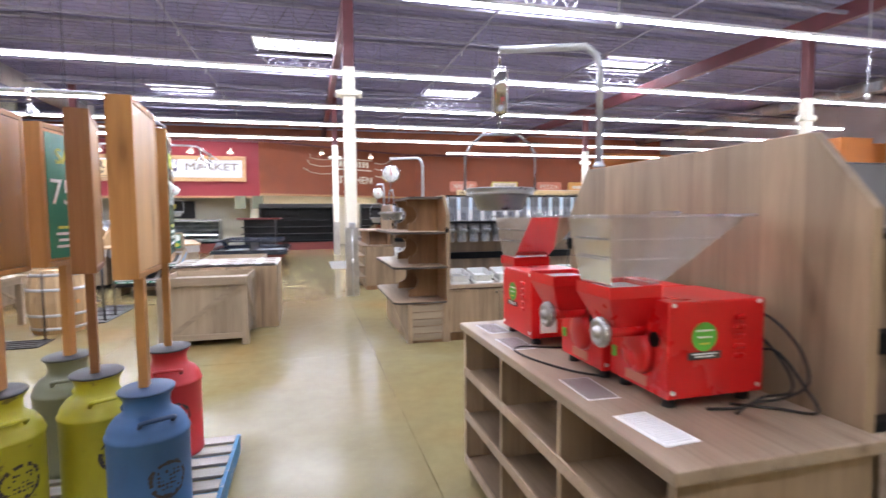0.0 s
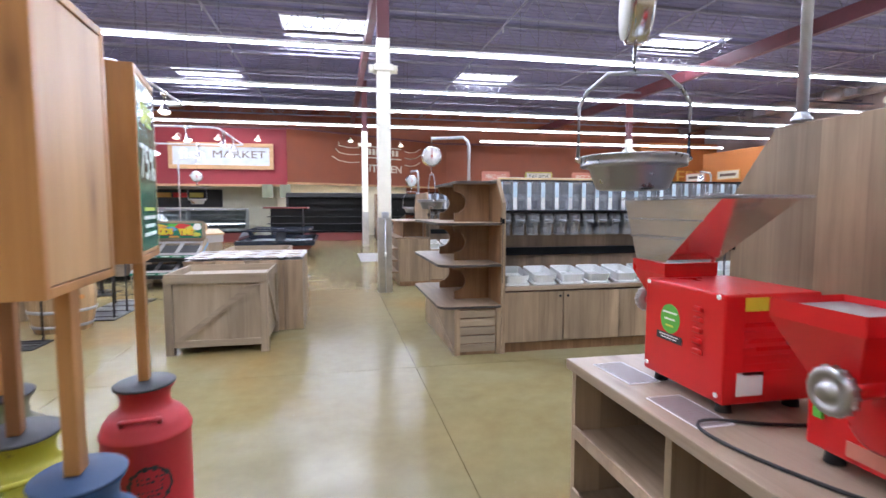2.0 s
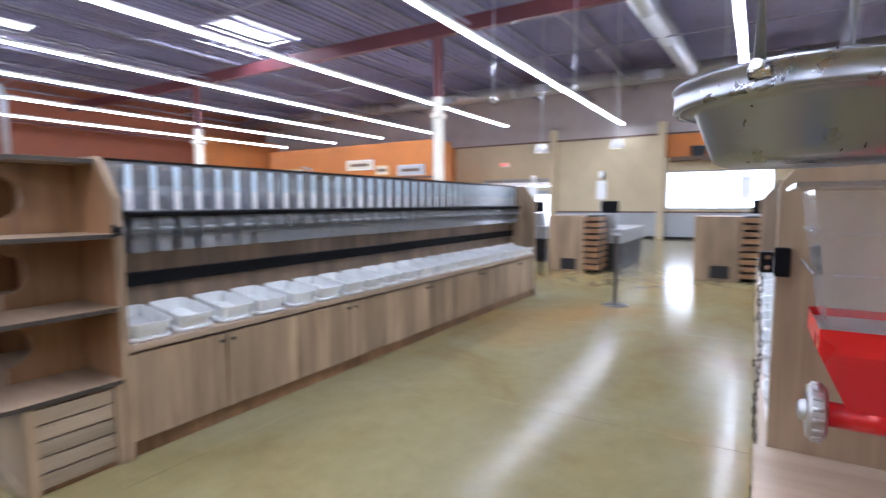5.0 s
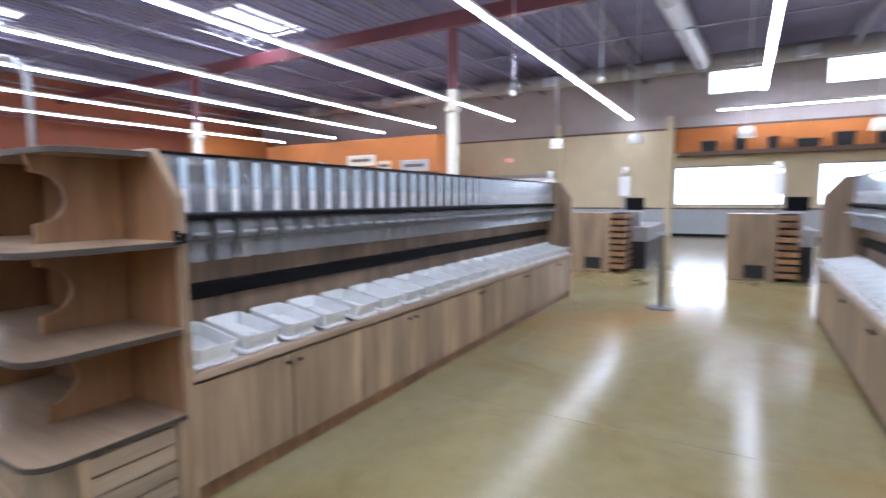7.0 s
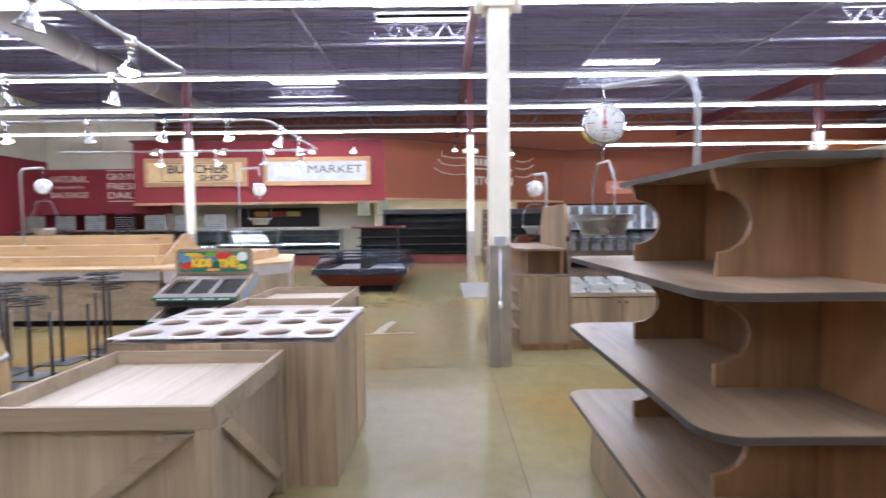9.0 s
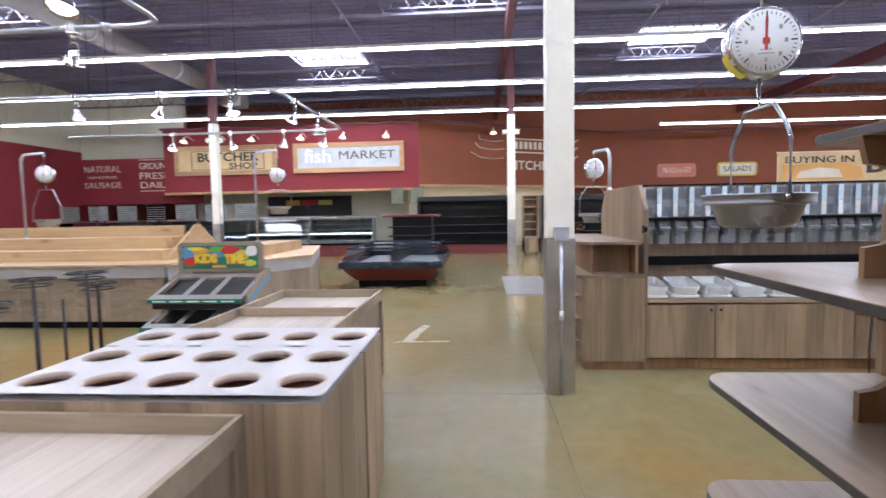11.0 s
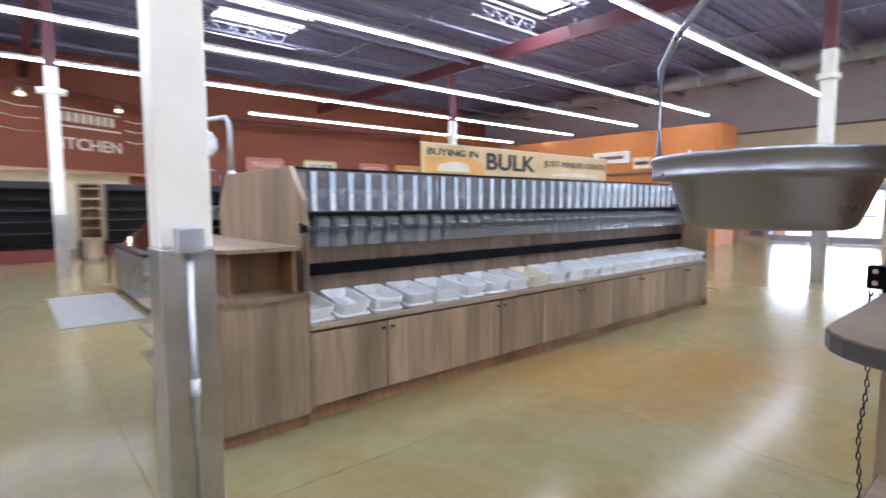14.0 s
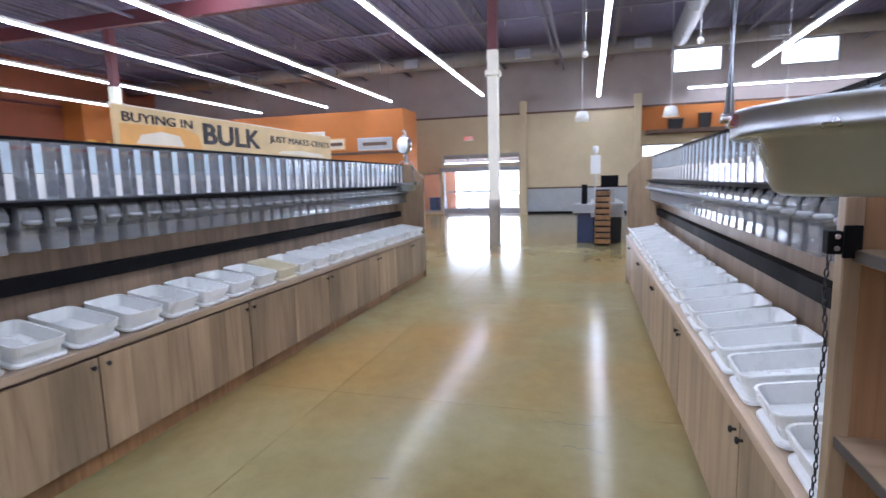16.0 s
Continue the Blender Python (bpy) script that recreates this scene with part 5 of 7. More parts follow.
def milk_can(x, y, mat, lid, strap, label, rz, seed):
    c = thing("milk_can", label, "milk can", "painted milk cans", at=(x, y, 0.125), rz=rz)
    body = [(0, 0), (0.172, 0), (0.178, 0.01), (0.178, 0.032), (0.174, 0.038), (0.175, 0.44), (0.18, 0.448), (0.18, 0.46), (0.174, 0.468), (0.166, 0.496), (0.142, 0.53), (0.112, 0.55), (0.1, 0.566), (0.096, 0.596), (0.101, 0.626), (0.114, 0.642), (0.118, 0.648), (0.115, 0.653), (0.1, 0.65)]
    part("body", lathe(bmesh.new(), body, 40), mat, c)
    part("lid", lathe(bmesh.new(), [(0, -0.006), (0.108, -0.006), (0.12, 0.0), (0.122, 0.007), (0.116, 0.011), (0, 0.012)], 32), lid, c, m=pose(0, 0, 0.652, 2, -2))
    for s in (-1, 1):
        bm = tube(bmesh.new(), [(-0.068, s * 0.125, 0.52), (-0.07, s * 0.152, 0.545), (-0.058, s * 0.168, 0.552), (0.058, s * 0.168, 0.552), (0.07, s * 0.152, 0.545), (0.068, s * 0.125, 0.52)], 0.0105, 8)
        part("handle", bm, strap, c)
    rs = random.Random(seed)
    # faded round stencil: a broken ring with uneven bars inside
    bm = bmesh.new()
    a0, z0, rad = radians(-80), 0.27, 0.085
    def wrapped(u, v):
        aa = a0 + u / 0.1765
        return bm.verts.new((0.1766 * math.cos(aa), 0.1766 * math.sin(aa), z0 + v))
    for k in range(26):
        if rs.random() < 0.15:
            continue
        w0, w1 = 2 * math.pi * k / 26, 2 * math.pi * (k + 0.97) / 26
        r0, r1 = rad - rs.uniform(0.008, 0.02), rad + rs.uniform(-0.003, 0.006)
        bm.faces.new([wrapped(r_ * math.cos(w), r_ * math.sin(w)) for r_, w in ((r0, w0), (r0, w1), (r1, w1), (r1, w0))])
    for k in range(5):
        for q in range(6):
            if rs.random() < 0.3:
                continue
            u0, v0 = -0.05 + q * 0.0172, -0.045 + k * 0.019
            du, dv = rs.uniform(0.008, 0.016), rs.uniform(0.007, 0.015)
            bm.faces.new([wrapped(u, v) for u, v in ((u0, v0), (u0 + du, v0 + rs.uniform(0, 0.004)), (u0 + du, v0 + dv), (u0 + rs.uniform(0, 0.003), v0 + dv))])
    part("stencil", bm, M_DARKP, c, "dark flaking round stencil print")
    return c


def sign_board(x, y, rz, wood_m, edge_m, label, poster=0, z=0.79):
    b = thing("sign_board", label, "sign", "boards on posts", at=(x, y, z), rz=rz)
    part("post", B(-0.032, 0.032, -0.02, 0.02, 0, 0.60, bevel=0.004), M_PINE if edge_m is not M_PINED else M_PINED, b)
    part("front_panel", B(-0.21, 0.21, -0.047, -0.032, 0.56, 1.27), wood_m, b)
    part("rear_panel", B(-0.21, 0.21, 0.032, 0.047, 0.56, 1.27), wood_m, b)
    for xa, xb, za, zb in ((-0.237, -0.211, 0.53, 1.3), (0.211, 0.237, 0.53, 1.3), (-0.21, 0.21, 0.53, 0.556), (-0.21, 0.21, 1.274, 1.3)):
        part("frame_rail", B(xa, xb, -0.05, 0.05, za, zb, bevel=0.003), edge_m, b)
    if poster:
        p = part("poster", B(-0.205, 0.205, poster * 0.0495 - 0.0015, poster * 0.0495 + 0.0015, 0.575, 1.255), M_POSTER, b, "green sale poster with white figures")
        rot = 0 if poster < 0 else 180
        yy = poster * 0.0518
        words("poster_heading", "SALE", 0.12, M_LIME, p, pose(0, yy, 1.13, 90, 0, rot), 0.001)
        words("poster_price", "75%", 0.2, M_PAPER, p, pose(0, yy, 0.93, 90, 0, rot), 0.001, width=0.36)
        for k in range(4):
            part("poster_line", B(-0.15 + 0.02 * (k % 2), 0.15 - 0.03 * (k % 2), yy - 0.0005, yy + 0.0005, 0.63 + k * 0.035, 0.645 + k * 0.035), M_LIME if k == 3 else M_PAPER, p)
    return b


CANS = [(-1.51, 2.18, M_CANY, M_LIDGREY, M_CANY, "lime yellow painted milk can with a slate lid", 40, 1), (-1.18, 2.41, M_CANY, M_LIDGREY, M_CANY, "lime yellow painted milk can with a slate lid", 34, 2), (-0.85, 2.06, M_CANB, M_LIDBLUE, M_LIDBLUE, "blue painted milk can with a dark lid", 30, 3), (-0.95, 2.87, M_CANR, M_LIDGREY, M_CANR, "red painted milk can with a slate lid", 10, 4), (-1.48, 2.83, M_CANO, M_LIDGREY, M_CANO, "olive painted worn milk can with a slate lid", 20, 5)]
for c in CANS:
    milk_can(*c)
sign_board(-0.86, 2.07, 94, M_PINEP, M_PINE, "pale plywood box sign on a post in the blue milk can", 0)
sign_board(-0.96, 2.9, 100, M_PINEP, M_PINE, "pine box sign with a green poster in the red milk can", -1)
sign_board(-1.18, 2.39, 105, M_PINEP, M_PINED, "cherry-stained box sign on a post in a yellow milk can", 0)
sign_board(-1.5, 2.19, 90, M_PINE, M_PINE, "pine box sign on a post in a yellow milk can", 0)
sign_board(-1.46, 2.82, 82, M_PINE, M_PINE, "pine box sign with a green poster in the olive milk can", -1)


# ---- crate tables ----
def crate_table(x0, x1, y0, y1, h, label, tray=1, deep=0.1):
    w, d = (x1 - x0) / 2, (y1 - y0) / 2
    c = thing("crate_table", label, "display table", "crate tables", at=((x0 + x1) / 2, (y0 + y1) / 2, 0))
    t = 0.05
    for sx in (-1, 1):
        for sy in (-1, 1):
            part("post", B(sx * (w - 0.04) - 0.04, sx * (w - 0.04) + 0.04, sy * (d - 0.04) - 0.04, sy * (d - 0.04) + 0.04, 0.0, h - 0.1, bevel=0.004), M_CRATEZ, c)
    for sy in (-1, 1):
        part("side_panel", B(-w + 0.081, w - 0.081, sy * (d - 0.035) - 0.01, sy * (d - 0.035) + 0.01, 0.09, h - 0.1), M_CRATEZ, c)
        part("bottom_rail", B(-w + 0.081, w - 0.081, sy * (d - 0.02) - 0.012, sy * (d - 0.02) + 0.012, 0.08, 0.15, bevel=0.003), M_CRATE, c)
        part("diagonal_brace", slab([(-w + 0.09, 0.15), (-w + 0.19, 0.15), (w - 0.09, h - 0.12), (w - 0.19, h - 0.12)], "y", sy * (d - 0.012) - 0.011, sy * (d - 0.012) + 0.011), M_CRATE, c)
    for sx in (-1, 1):
        part("side_panel", B(sx * (w - 0.035) - 0.01, sx * (w - 0.035) + 0.01, -d + 0.081, d - 0.081, 0.09, h - 0.1), M_CRATEZ, c)
        part("diagonal_brace", slab([(d - 0.09, 0.15), (d - 0.19, 0.15), (-d + 0.09, h - 0.12), (-d + 0.19, h - 0.12)], "x", sx * (w - 0.012) - 0.011, sx * (w - 0.012) + 0.011), M_CRATE, c)
    for sy in (-1, 1):
        part("tray_rim", B(-w, w, sy * (d - 0.012) - 0.012, sy * (d - 0.012) + 0.012, h - 0.1, h, bevel=0.003), M_CRATE, c)
    for sx in (-1, 1):
        part("tray_rim", B(sx * (w - 0.012) - 0.012, sx * (w - 0.012) + 0.012, -d + 0.025, d - 0.025, h - 0.1, h, bevel=0.003), M_CRATE, c)
    for i in range(1, tray):
        yy = -d + 2 * d * i / tray
        part("tray_divider", B(-w + 0.025, w - 0.025, yy - 0.012, yy + 0.012, h - 0.1, h - 0.005), M_CRATE, c)
    part("tray_bed", B(-w + 0.024, w - 0.024, -d + 0.024, d - 0.024, h - 0.1, h - 0.075), M_TRAY, c, "pale wooden tray bed")
    return c


crate_table(-1.88, -0.86, 6.16, 7.135, 0.85, "weathered wooden crate table with diagonal braces and tray top")
crate_table(-1.96, -0.94, 8.4, 10.3, 0.85, "long weathered crate table with a divided tray top", 2)
crate_table(-3.75, -2.78, 3.6, 4.6, 0.8, "weathered wooden crate table near the milk cans")


def hole_table(x0, x1, y0, y1, h, nx, ny_, label):
    w, d = (x1 - x0) / 2, (y1 - y0) / 2
    c = thing("bucket_table", label, "display table", "tables with round holes", at=((x0 + x1) / 2, (y0 + y1) / 2, 0))
    r = 0.105
    # top with round holes: square cells with a ring each
    bm = bmesh.new()
    cw, cd = 2 * w / nx, 2 * d / ny_
    n = 24
    for i in range(nx):
        for j in range(ny_):
            cx, cy = -w + cw * (i + 0.5), -d + cd * (j + 0.5)
            ang = [2 * math.pi * k / n for k in range(n)]
            def edge(a):
                ca3, sa3 = math.cos(a), math.sin(a)
                k = min(cw / 2 / abs(ca3) if abs(ca3) > 1e-6 else 9, cd / 2 / abs(sa3) if abs(sa3) > 1e-6 else 9)
                return (cx + k * ca3, cy + k * sa3)
            for z, flip in ((h, False), (h - 0.03, True)):
                inn = [bm.verts.new((cx + r * math.cos(a), cy + r * math.sin(a), z)) for a in ang]
                outv = [bm.verts.new((*edge(a), z)) for a in ang]
                for k in range(n):
                    q = (inn[k], outv[k], outv[(k + 1) % n], inn[(k + 1) % n])
                    bm.faces.new(q[::-1] if flip else q)
                for sx2, sy2 in ((1, 1), (-1, 1), (-1, -1), (1, -1)):
                    a0 = math.atan2(sy2 * cd, sx2 * cw) % (2 * math.pi)
                    k = int(a0 / (2 * math.pi) * n)
                    cv = bm.verts.new((cx + sx2 * cw / 2, cy + sy2 * cd / 2, z))
                    try:
                        bm.faces.new((outv[k], cv, outv[(k + 1) % n]))
                    except ValueError:
                        pass
            hi = [bm.verts.new((cx + r * math.cos(a), cy + r * math.sin(a), h)) for a in ang]
            lo = [bm.verts.new((cx + r * math.cos(a), cy + r * math.sin(a), h - 0.03)) for a in ang]
            for k in range(n):
                bm.faces.new((hi[k], hi[(k + 1) % n], lo[(k + 1) % n], lo[k]))
    bmesh.ops.remove_doubles(bm, verts=bm.verts, dist=0.0008)
    part("top", bm, M_WHITETOP, c, "white top with round bucket holes")
    for i in range(nx):
        for j in range(ny_):
            cx, cy = -w + cw * (i + 0.5), -d + cd * (j + 0.5)
            part("hole_rim", lathe(bmesh.new(), [(r - 0.001, -0.03), (r - 0.012, -0.032), (r - 0.012, -0.001), (r - 0.001, 0.001)], 24), M_TRAY, c, "raw wooden hole edge", m=pose(cx, cy, h))
    part("liner", B(-w + 0.03, w - 0.03, -d + 0.03, d - 0.03, h - 0.075, h - 0.065), M_TERRA, c, "reddish inner board")
    k = 6
    for sy in (-1, 1):
        for i in range(k):
            xa = -w + 2 * w * i / k
            part("plank", B(xa + 0.002, xa + 2 * w / k - 0.002, sy * (d - 0.011) - 0.009, sy * (d - 0.011) + 0.009, 0, h - 0.032), M_LAM, c)
    k = max(2, int(2 * d / 0.2))
    for sx in (-1, 1):
        for i in range(k):
            ya = -d + 0.021 + (2 * d - 0.042) * i / k
            part("plank", B(sx * (w - 0.011) - 0.009, sx * (w - 0.011) + 0.009, ya + 0.002, ya + (2 * d - 0.042) / k - 0.002, 0, h - 0.032), M_LAM, c)
    return c


hole_table(-1.95, -0.56, 7.14, 7.84, 0.92, 5, 2, "grey plank table with a white top of round holes")
hole_table(-1.97, -0.56, 7.86, 8.28, 0.92, 5, 1, "narrow grey plank table with a white holed top")

# ---- produce area ----
pd = thing("produce_display", "long honey maple produce display with a white band", "produce display", at=(-8.4, 12.3, 0))
part("base", B(-6.0, 3.9, 0.0, 2.6, 0.1, 0.74), M_CRATEZ, pd)
part("kick", B(-5.95, 3.85, 0.05, 2.55, 0.0, 0.1), M_BLACK, pd)
part("white_band", B(-6.05, 3.95, -0.06, 2.66, 0.742, 0.9, bevel=0.006), M_WHITETOP, pd, "white front band")
part("ledge", B(-6.1, 4.0, -0.1, 2.7, 0.902, 0.94, bevel=0.006), M_YEL, pd)
part("lower_step", B(-5.9, 3.6, 0.45, 2.3, 0.942, 1.1), M_YEL, pd)
part("upper_step", B(-5.8, 3.4, 0.9, 1.9, 1.102, 1.28), M_YEL, pd)
part("back_rail", B(-5.8, 3.4, 1.4, 1.44, 1.282, 1.46, bevel=0.004), M_YEL, pd)
part("end_gable", slab([(0.5, 0.942), (2.3, 0.942), (1.5, 1.47), (1.35, 1.47)], "x", 3.602, 3.64), M_YEL, pd)
for i in range(11):
    xa = -5.95 + i * 0.9
    for sg in (-1, 1):
        for k in range(4):
            z = 0.14 + k * 0.14
            part("chevron_board", slab([(xa + 0.42 + sg * 0.01, z + 0.1), (xa + 0.42 + sg * 0.4, z), (xa + 0.42 + sg * 0.4, z + 0.13 if k < 3 else z + 0.1), (xa + 0.42 + sg * 0.01, z + 0.17 if k < 3 else z + 0.17)], "y", -0.014, -0.002), M_CRATE, pd)
pr_ = thing("produce_counter", "angled produce counter of grey planks with a white band", "produce display", at=(-3.9, 13.9, 0), rz=0)
prof_c = [(-0.5, -1.6), (0.45, -0.9), (1.0, 0.0), (0.35, 2.5), (-0.5, 2.5)]
part("base", slab(prof_c, "z", 0.0, 0.7), M_CRATEZ, pr_)
part("white_band", slab([(x * 1.03, y * 1.02) for x, y in prof_c], "z", 0.702, 0.88), M_WHITETOP, pr_, "white front band")
part("ledge", slab([(x * 1.06, y * 1.03) for x, y in prof_c], "z", 0.882, 0.92), M_YEL, pr_)
part("step_box", B(-0.3, 0.3, -0.6, 1.6, 0.922, 1.1, bevel=0.004), M_YEL, pr_)

kd = thing("fruit_stand", "grey fruit stand with sloping trays and a bright painted header", "display stand", at=(-3.33, 11.55, 0))
kd.matrix_basis = kd.matrix_basis @ Matrix.Diagonal((1.3, 1.2, 0.905, 1))
part("rear_frame", B(-0.4, 0.4, 0.3, 0.36, 0, 1.0), M_CRATEZ, kd)
for sx in (-1, 1):
    part("side_panel", slab([(-0.28, 0.0), (0.3, 0.0), (0.3, 1.0), (0.15, 1.0), (-0.3, 0.72), (-0.3, 0.55), (-0.12, 0.5), (-0.12, 0.42), (-0.35, 0.36)], "x", sx * 0.43 - 0.012, sx * 0.43 + 0.012), M_CRATE, kd)
for z0, z1, y0, y1 in ((0.70, 0.95, -0.42, 0.12), (0.36, 0.56, -0.55, -0.05)):
    def sloped(xa, xb, ua, ub):
        bm = bmesh.new()
        at_u = lambda u: (y0 + (y1 - y0) * u, z0 + (z1 - z0) * u)
        bm.faces.new([bm.verts.new(p) for p in ((xa, *at_u(ua)), (xb, *at_u(ua)), (xb, *at_u(ub)), (xa, *at_u(ub)))])
        bmesh.ops.solidify(bm, geom=bm.faces[:], thickness=0.015)
        part("tray_slat", bm, M_WHITETOP, kd, "pale tray slat")
    for xa, xb in ((-0.44, -0.40), (-0.16, -0.10), (0.10, 0.16), (0.40, 0.44)):
        sloped(xa, xb, 0.16, 0.84)
    for ua, ub in ((0, 0.16), (0.84, 1.0)):
        sloped(-0.44, 0.44, ua, ub)
    part("tray_well", slab([(y0 + 0.03, z0 - 0.07), (y1 - 0.02, z1 - 0.09), (y1 - 0.02, z1 - 0.18), (y0 + 0.03, z0 - 0.14)], "x", -0.42, 0.42), M_CASE, kd, "dark tray well")
    part("green_lip", B(-0.44, 0.44, y0 - 0.02, y0 - 0.002, z0 - 0.05, z0 - 0.005), M_POSTER, kd, "green printed lip")
    for k in range(5):
        part("lip_print", B(-0.38 + k * 0.16, -0.26 + k * 0.16, y0 - 0.023, y0 - 0.021, z0 - 0.035, z0 - 0.02), M_PAPER, kd)
part("side_stripe", slab([(-0.26, 0.6), (0.27, 0.86), (0.27, 0.93), (-0.26, 0.67)], "x", 0.4425, 0.4445), M_BLUEP, kd, "blue printed stripe along the side")
hd = part("header", slab([(-0.44, 0.98), (0.44, 0.98), (0.44, 1.36), (0.40, 1.40), (-0.40, 1.40), (-0.44, 1.36)], "y", 0.12, 0.15, 0.004), M_CRATE, kd, "painted header board")
part("header_field", B(-0.39, 0.39, 0.114, 0.119, 1.02, 1.35), M_POSTER, hd, "green painted field")
rh = random.Random(12)
PATCHES = [(-0.33, 1.25, 0.1, 0.09, M_BLUEP), (-0.31, 1.12, 0.07, 0.08, M_REDP), (-0.2, 1.28, 0.1, 0.05, M_SIGNORA), (0.0, 1.3, 0.12, 0.045, M_BADGE), (0.12, 1.28, 0.12, 0.07, M_REDP), (0.22, 1.2, 0.08, 0.09, M_LIME), (0.33, 1.27, 0.07, 0.08, M_PAPER), (-0.05, 1.22, 0.1, 0.06, M_BLUEP), (0.31, 1.1, 0.07, 0.05, M_LIME), (-0.24, 1.31, 0.09, 0.03, M_YELLOWP)]
for k, (cx, cz, qx, qz, mt) in enumerate(PATCHES):
    ptsh = [(max(-0.385, min(0.385, cx + qx * rh.uniform(0.75, 1.15) * math.cos(a))), max(1.025, min(1.345, cz + qz * rh.uniform(0.7, 1.1) * math.sin(a)))) for a in [i * math.pi / 6 for i in range(12)]]
    part("painted_fruit", slab(ptsh, "y", 0.1130 - 0.0005 * (k + 1), 0.1135), mt, hd)
for wtext, cx, cz, wd in (("KIDS", -0.14, 1.165, 0.3), ("TIME", 0.16, 1.155, 0.27)):
    words("lettering_shade", wtext, 0.17, M_REDP, hd, pose(cx + 0.006, 0.1035, cz - 0.006, 90), 0.002, width=wd, bold=0.02)
    words("lettering", wtext, 0.17, M_YELLOWP, hd, pose(cx, 0.099, cz, 90), 0.002, width=wd, bold=0.011)
part("orange_mark", slab([(-0.08, 1.035), (0.07, 1.035), (0.06, 1.075), (-0.07, 1.075)], "y", 0.1, 0.1045), M_SIGNORA, hd)


def wire_stand(x, y, h, r=0.2):
    s = thing("wire_stand", "black metal stand with a round wire basket ring on top", "display stand", "wire stands", at=(x, y, 0))
    part("base_plate", B(-0.18, 0.18, -0.18, 0.18, 0, 0.012, bevel=0.003), M_BLACKM, s)
    part("pole", tube(bmesh.new(), [(0, 0, 0.012), (0, 0, h)], 0.018, 10), M_BLACKM, s)
    for z, q in ((h, 1.0), (h - 0.06, 0.85)):
        part("ring", tube(bmesh.new(), [(q * r * math.cos(k * math.pi / 9), q * r * math.sin(k * math.pi / 9), z) for k in range(19)], 0.008, 6, False), M_BLACKM, s)
    for k in range(4):
        part("spoke", tube(bmesh.new(), [(r * math.cos(k * math.pi / 4), r * math.sin(k * math.pi / 4), h), (-r * math.cos(k * math.pi / 4), -r * math.sin(k * math.pi / 4), h)], 0.005, 5), M_BLACKM, s)
    return s


for x, y, h in ((-4.25, 9.05, 0.98), (-4.35, 9.5, 0.85), (-4.45, 10.1, 1.0), (-4.2, 10.5, 1.02), (-4.4, 10.9, 0.85), (-4.75, 9.7, 0.98)):
    wire_stand(x, y, h)
for x, y, h in ((-4.45, 6.2, 0.9),):
    wire_stand(x, y, h, 0.16)


def barrel(x, y):
    b = thing("wooden_barrel", "pale oak barrel with dark metal hoops", "barrel", "oak barrels", at=(x, y, 0))
    R = lambda z: 0.30 + 0.075 * math.sin(math.pi * z / 0.88)
    n = 20
    for k in range(n):
        a0, a1 = 2 * math.pi * k / n + 0.006, 2 * math.pi * (k + 1) / n - 0.006
        bm = bmesh.new()
        rows = []
        for i in range(7):
            z = 0.88 * i / 6
            rows.append([bm.verts.new((rr * math.cos(a), rr * math.sin(a), z)) for a, rr in ((a0, R(z)), (a1, R(z)), (a1, R(z) - 0.025), (a0, R(z) - 0.025))])
        for ra, rb in zip(rows, rows[1:]):
            for j in range(4):
                bm.faces.new((ra[j], ra[(j + 1) % 4], rb[(j + 1) % 4], rb[j]))
        bm.faces.new(rows[0][::-1])
        bm.faces.new(rows[-1])
        part("stave", bm, M_BARREL, b)
    for z in (0.06, 0.25, 0.6, 0.8):
        part("hoop", lathe(bmesh.new(), [(R(z) + 0.001, z), (R(z) + 0.006, z), (R(z + 0.04) + 0.006, z + 0.04), (R(z + 0.04) + 0.001, z + 0.04)], 40), M_GALV, b, "dull metal hoop")
    part("head", lathe(bmesh.new(), [(0, 0.84), (0.28, 0.84), (0.28, 0.855), (0, 0.855)], 24), M_BARREL, b)
    part("bung", tube(bmesh.new(), [(0.3, -0.2, 0.44), (0.325, -0.215, 0.44)], 0.03, 12), M_PINE, b)


barrel(-3.55, 7.75)
for x, y, hx_, hy_, posts in ((-3.64, 6.9, 0.28, 0.22, ((-0.24, -0.18), (0.2, 0.16))), (-3.42, 9.0, 0.3, 0.85, ((0.24, -0.7), (0.24, -0.25), (-0.2, 0.5)))):
    bf = thing("rack_base", "flat black steel rack base with bare posts on the floor", "display rack", "rack bases", at=(x, y, 0))
    part("plate", B(-hx_, hx_, -hy_, hy_, 0.0, 0.014, bevel=0.004), M_BLACKM, bf)
    for k in range(4):
        yy = -hy_ + (k + 0.5) * hy_ / 2
        part("cross_bar", B(-hx_ + 0.02, hx_ - 0.02, yy - 0.012, yy + 0.012, 0.0145, 0.026, bevel=0.003), M_DARKPOST, bf)
    for px4, py4 in posts:
        part("post", tube(bmesh.new(), [(px4, py4, 0.014), (px4, py4, 0.9)], 0.012, 8), M_BLACKM, bf)
barrel(-5.9, 9.2)

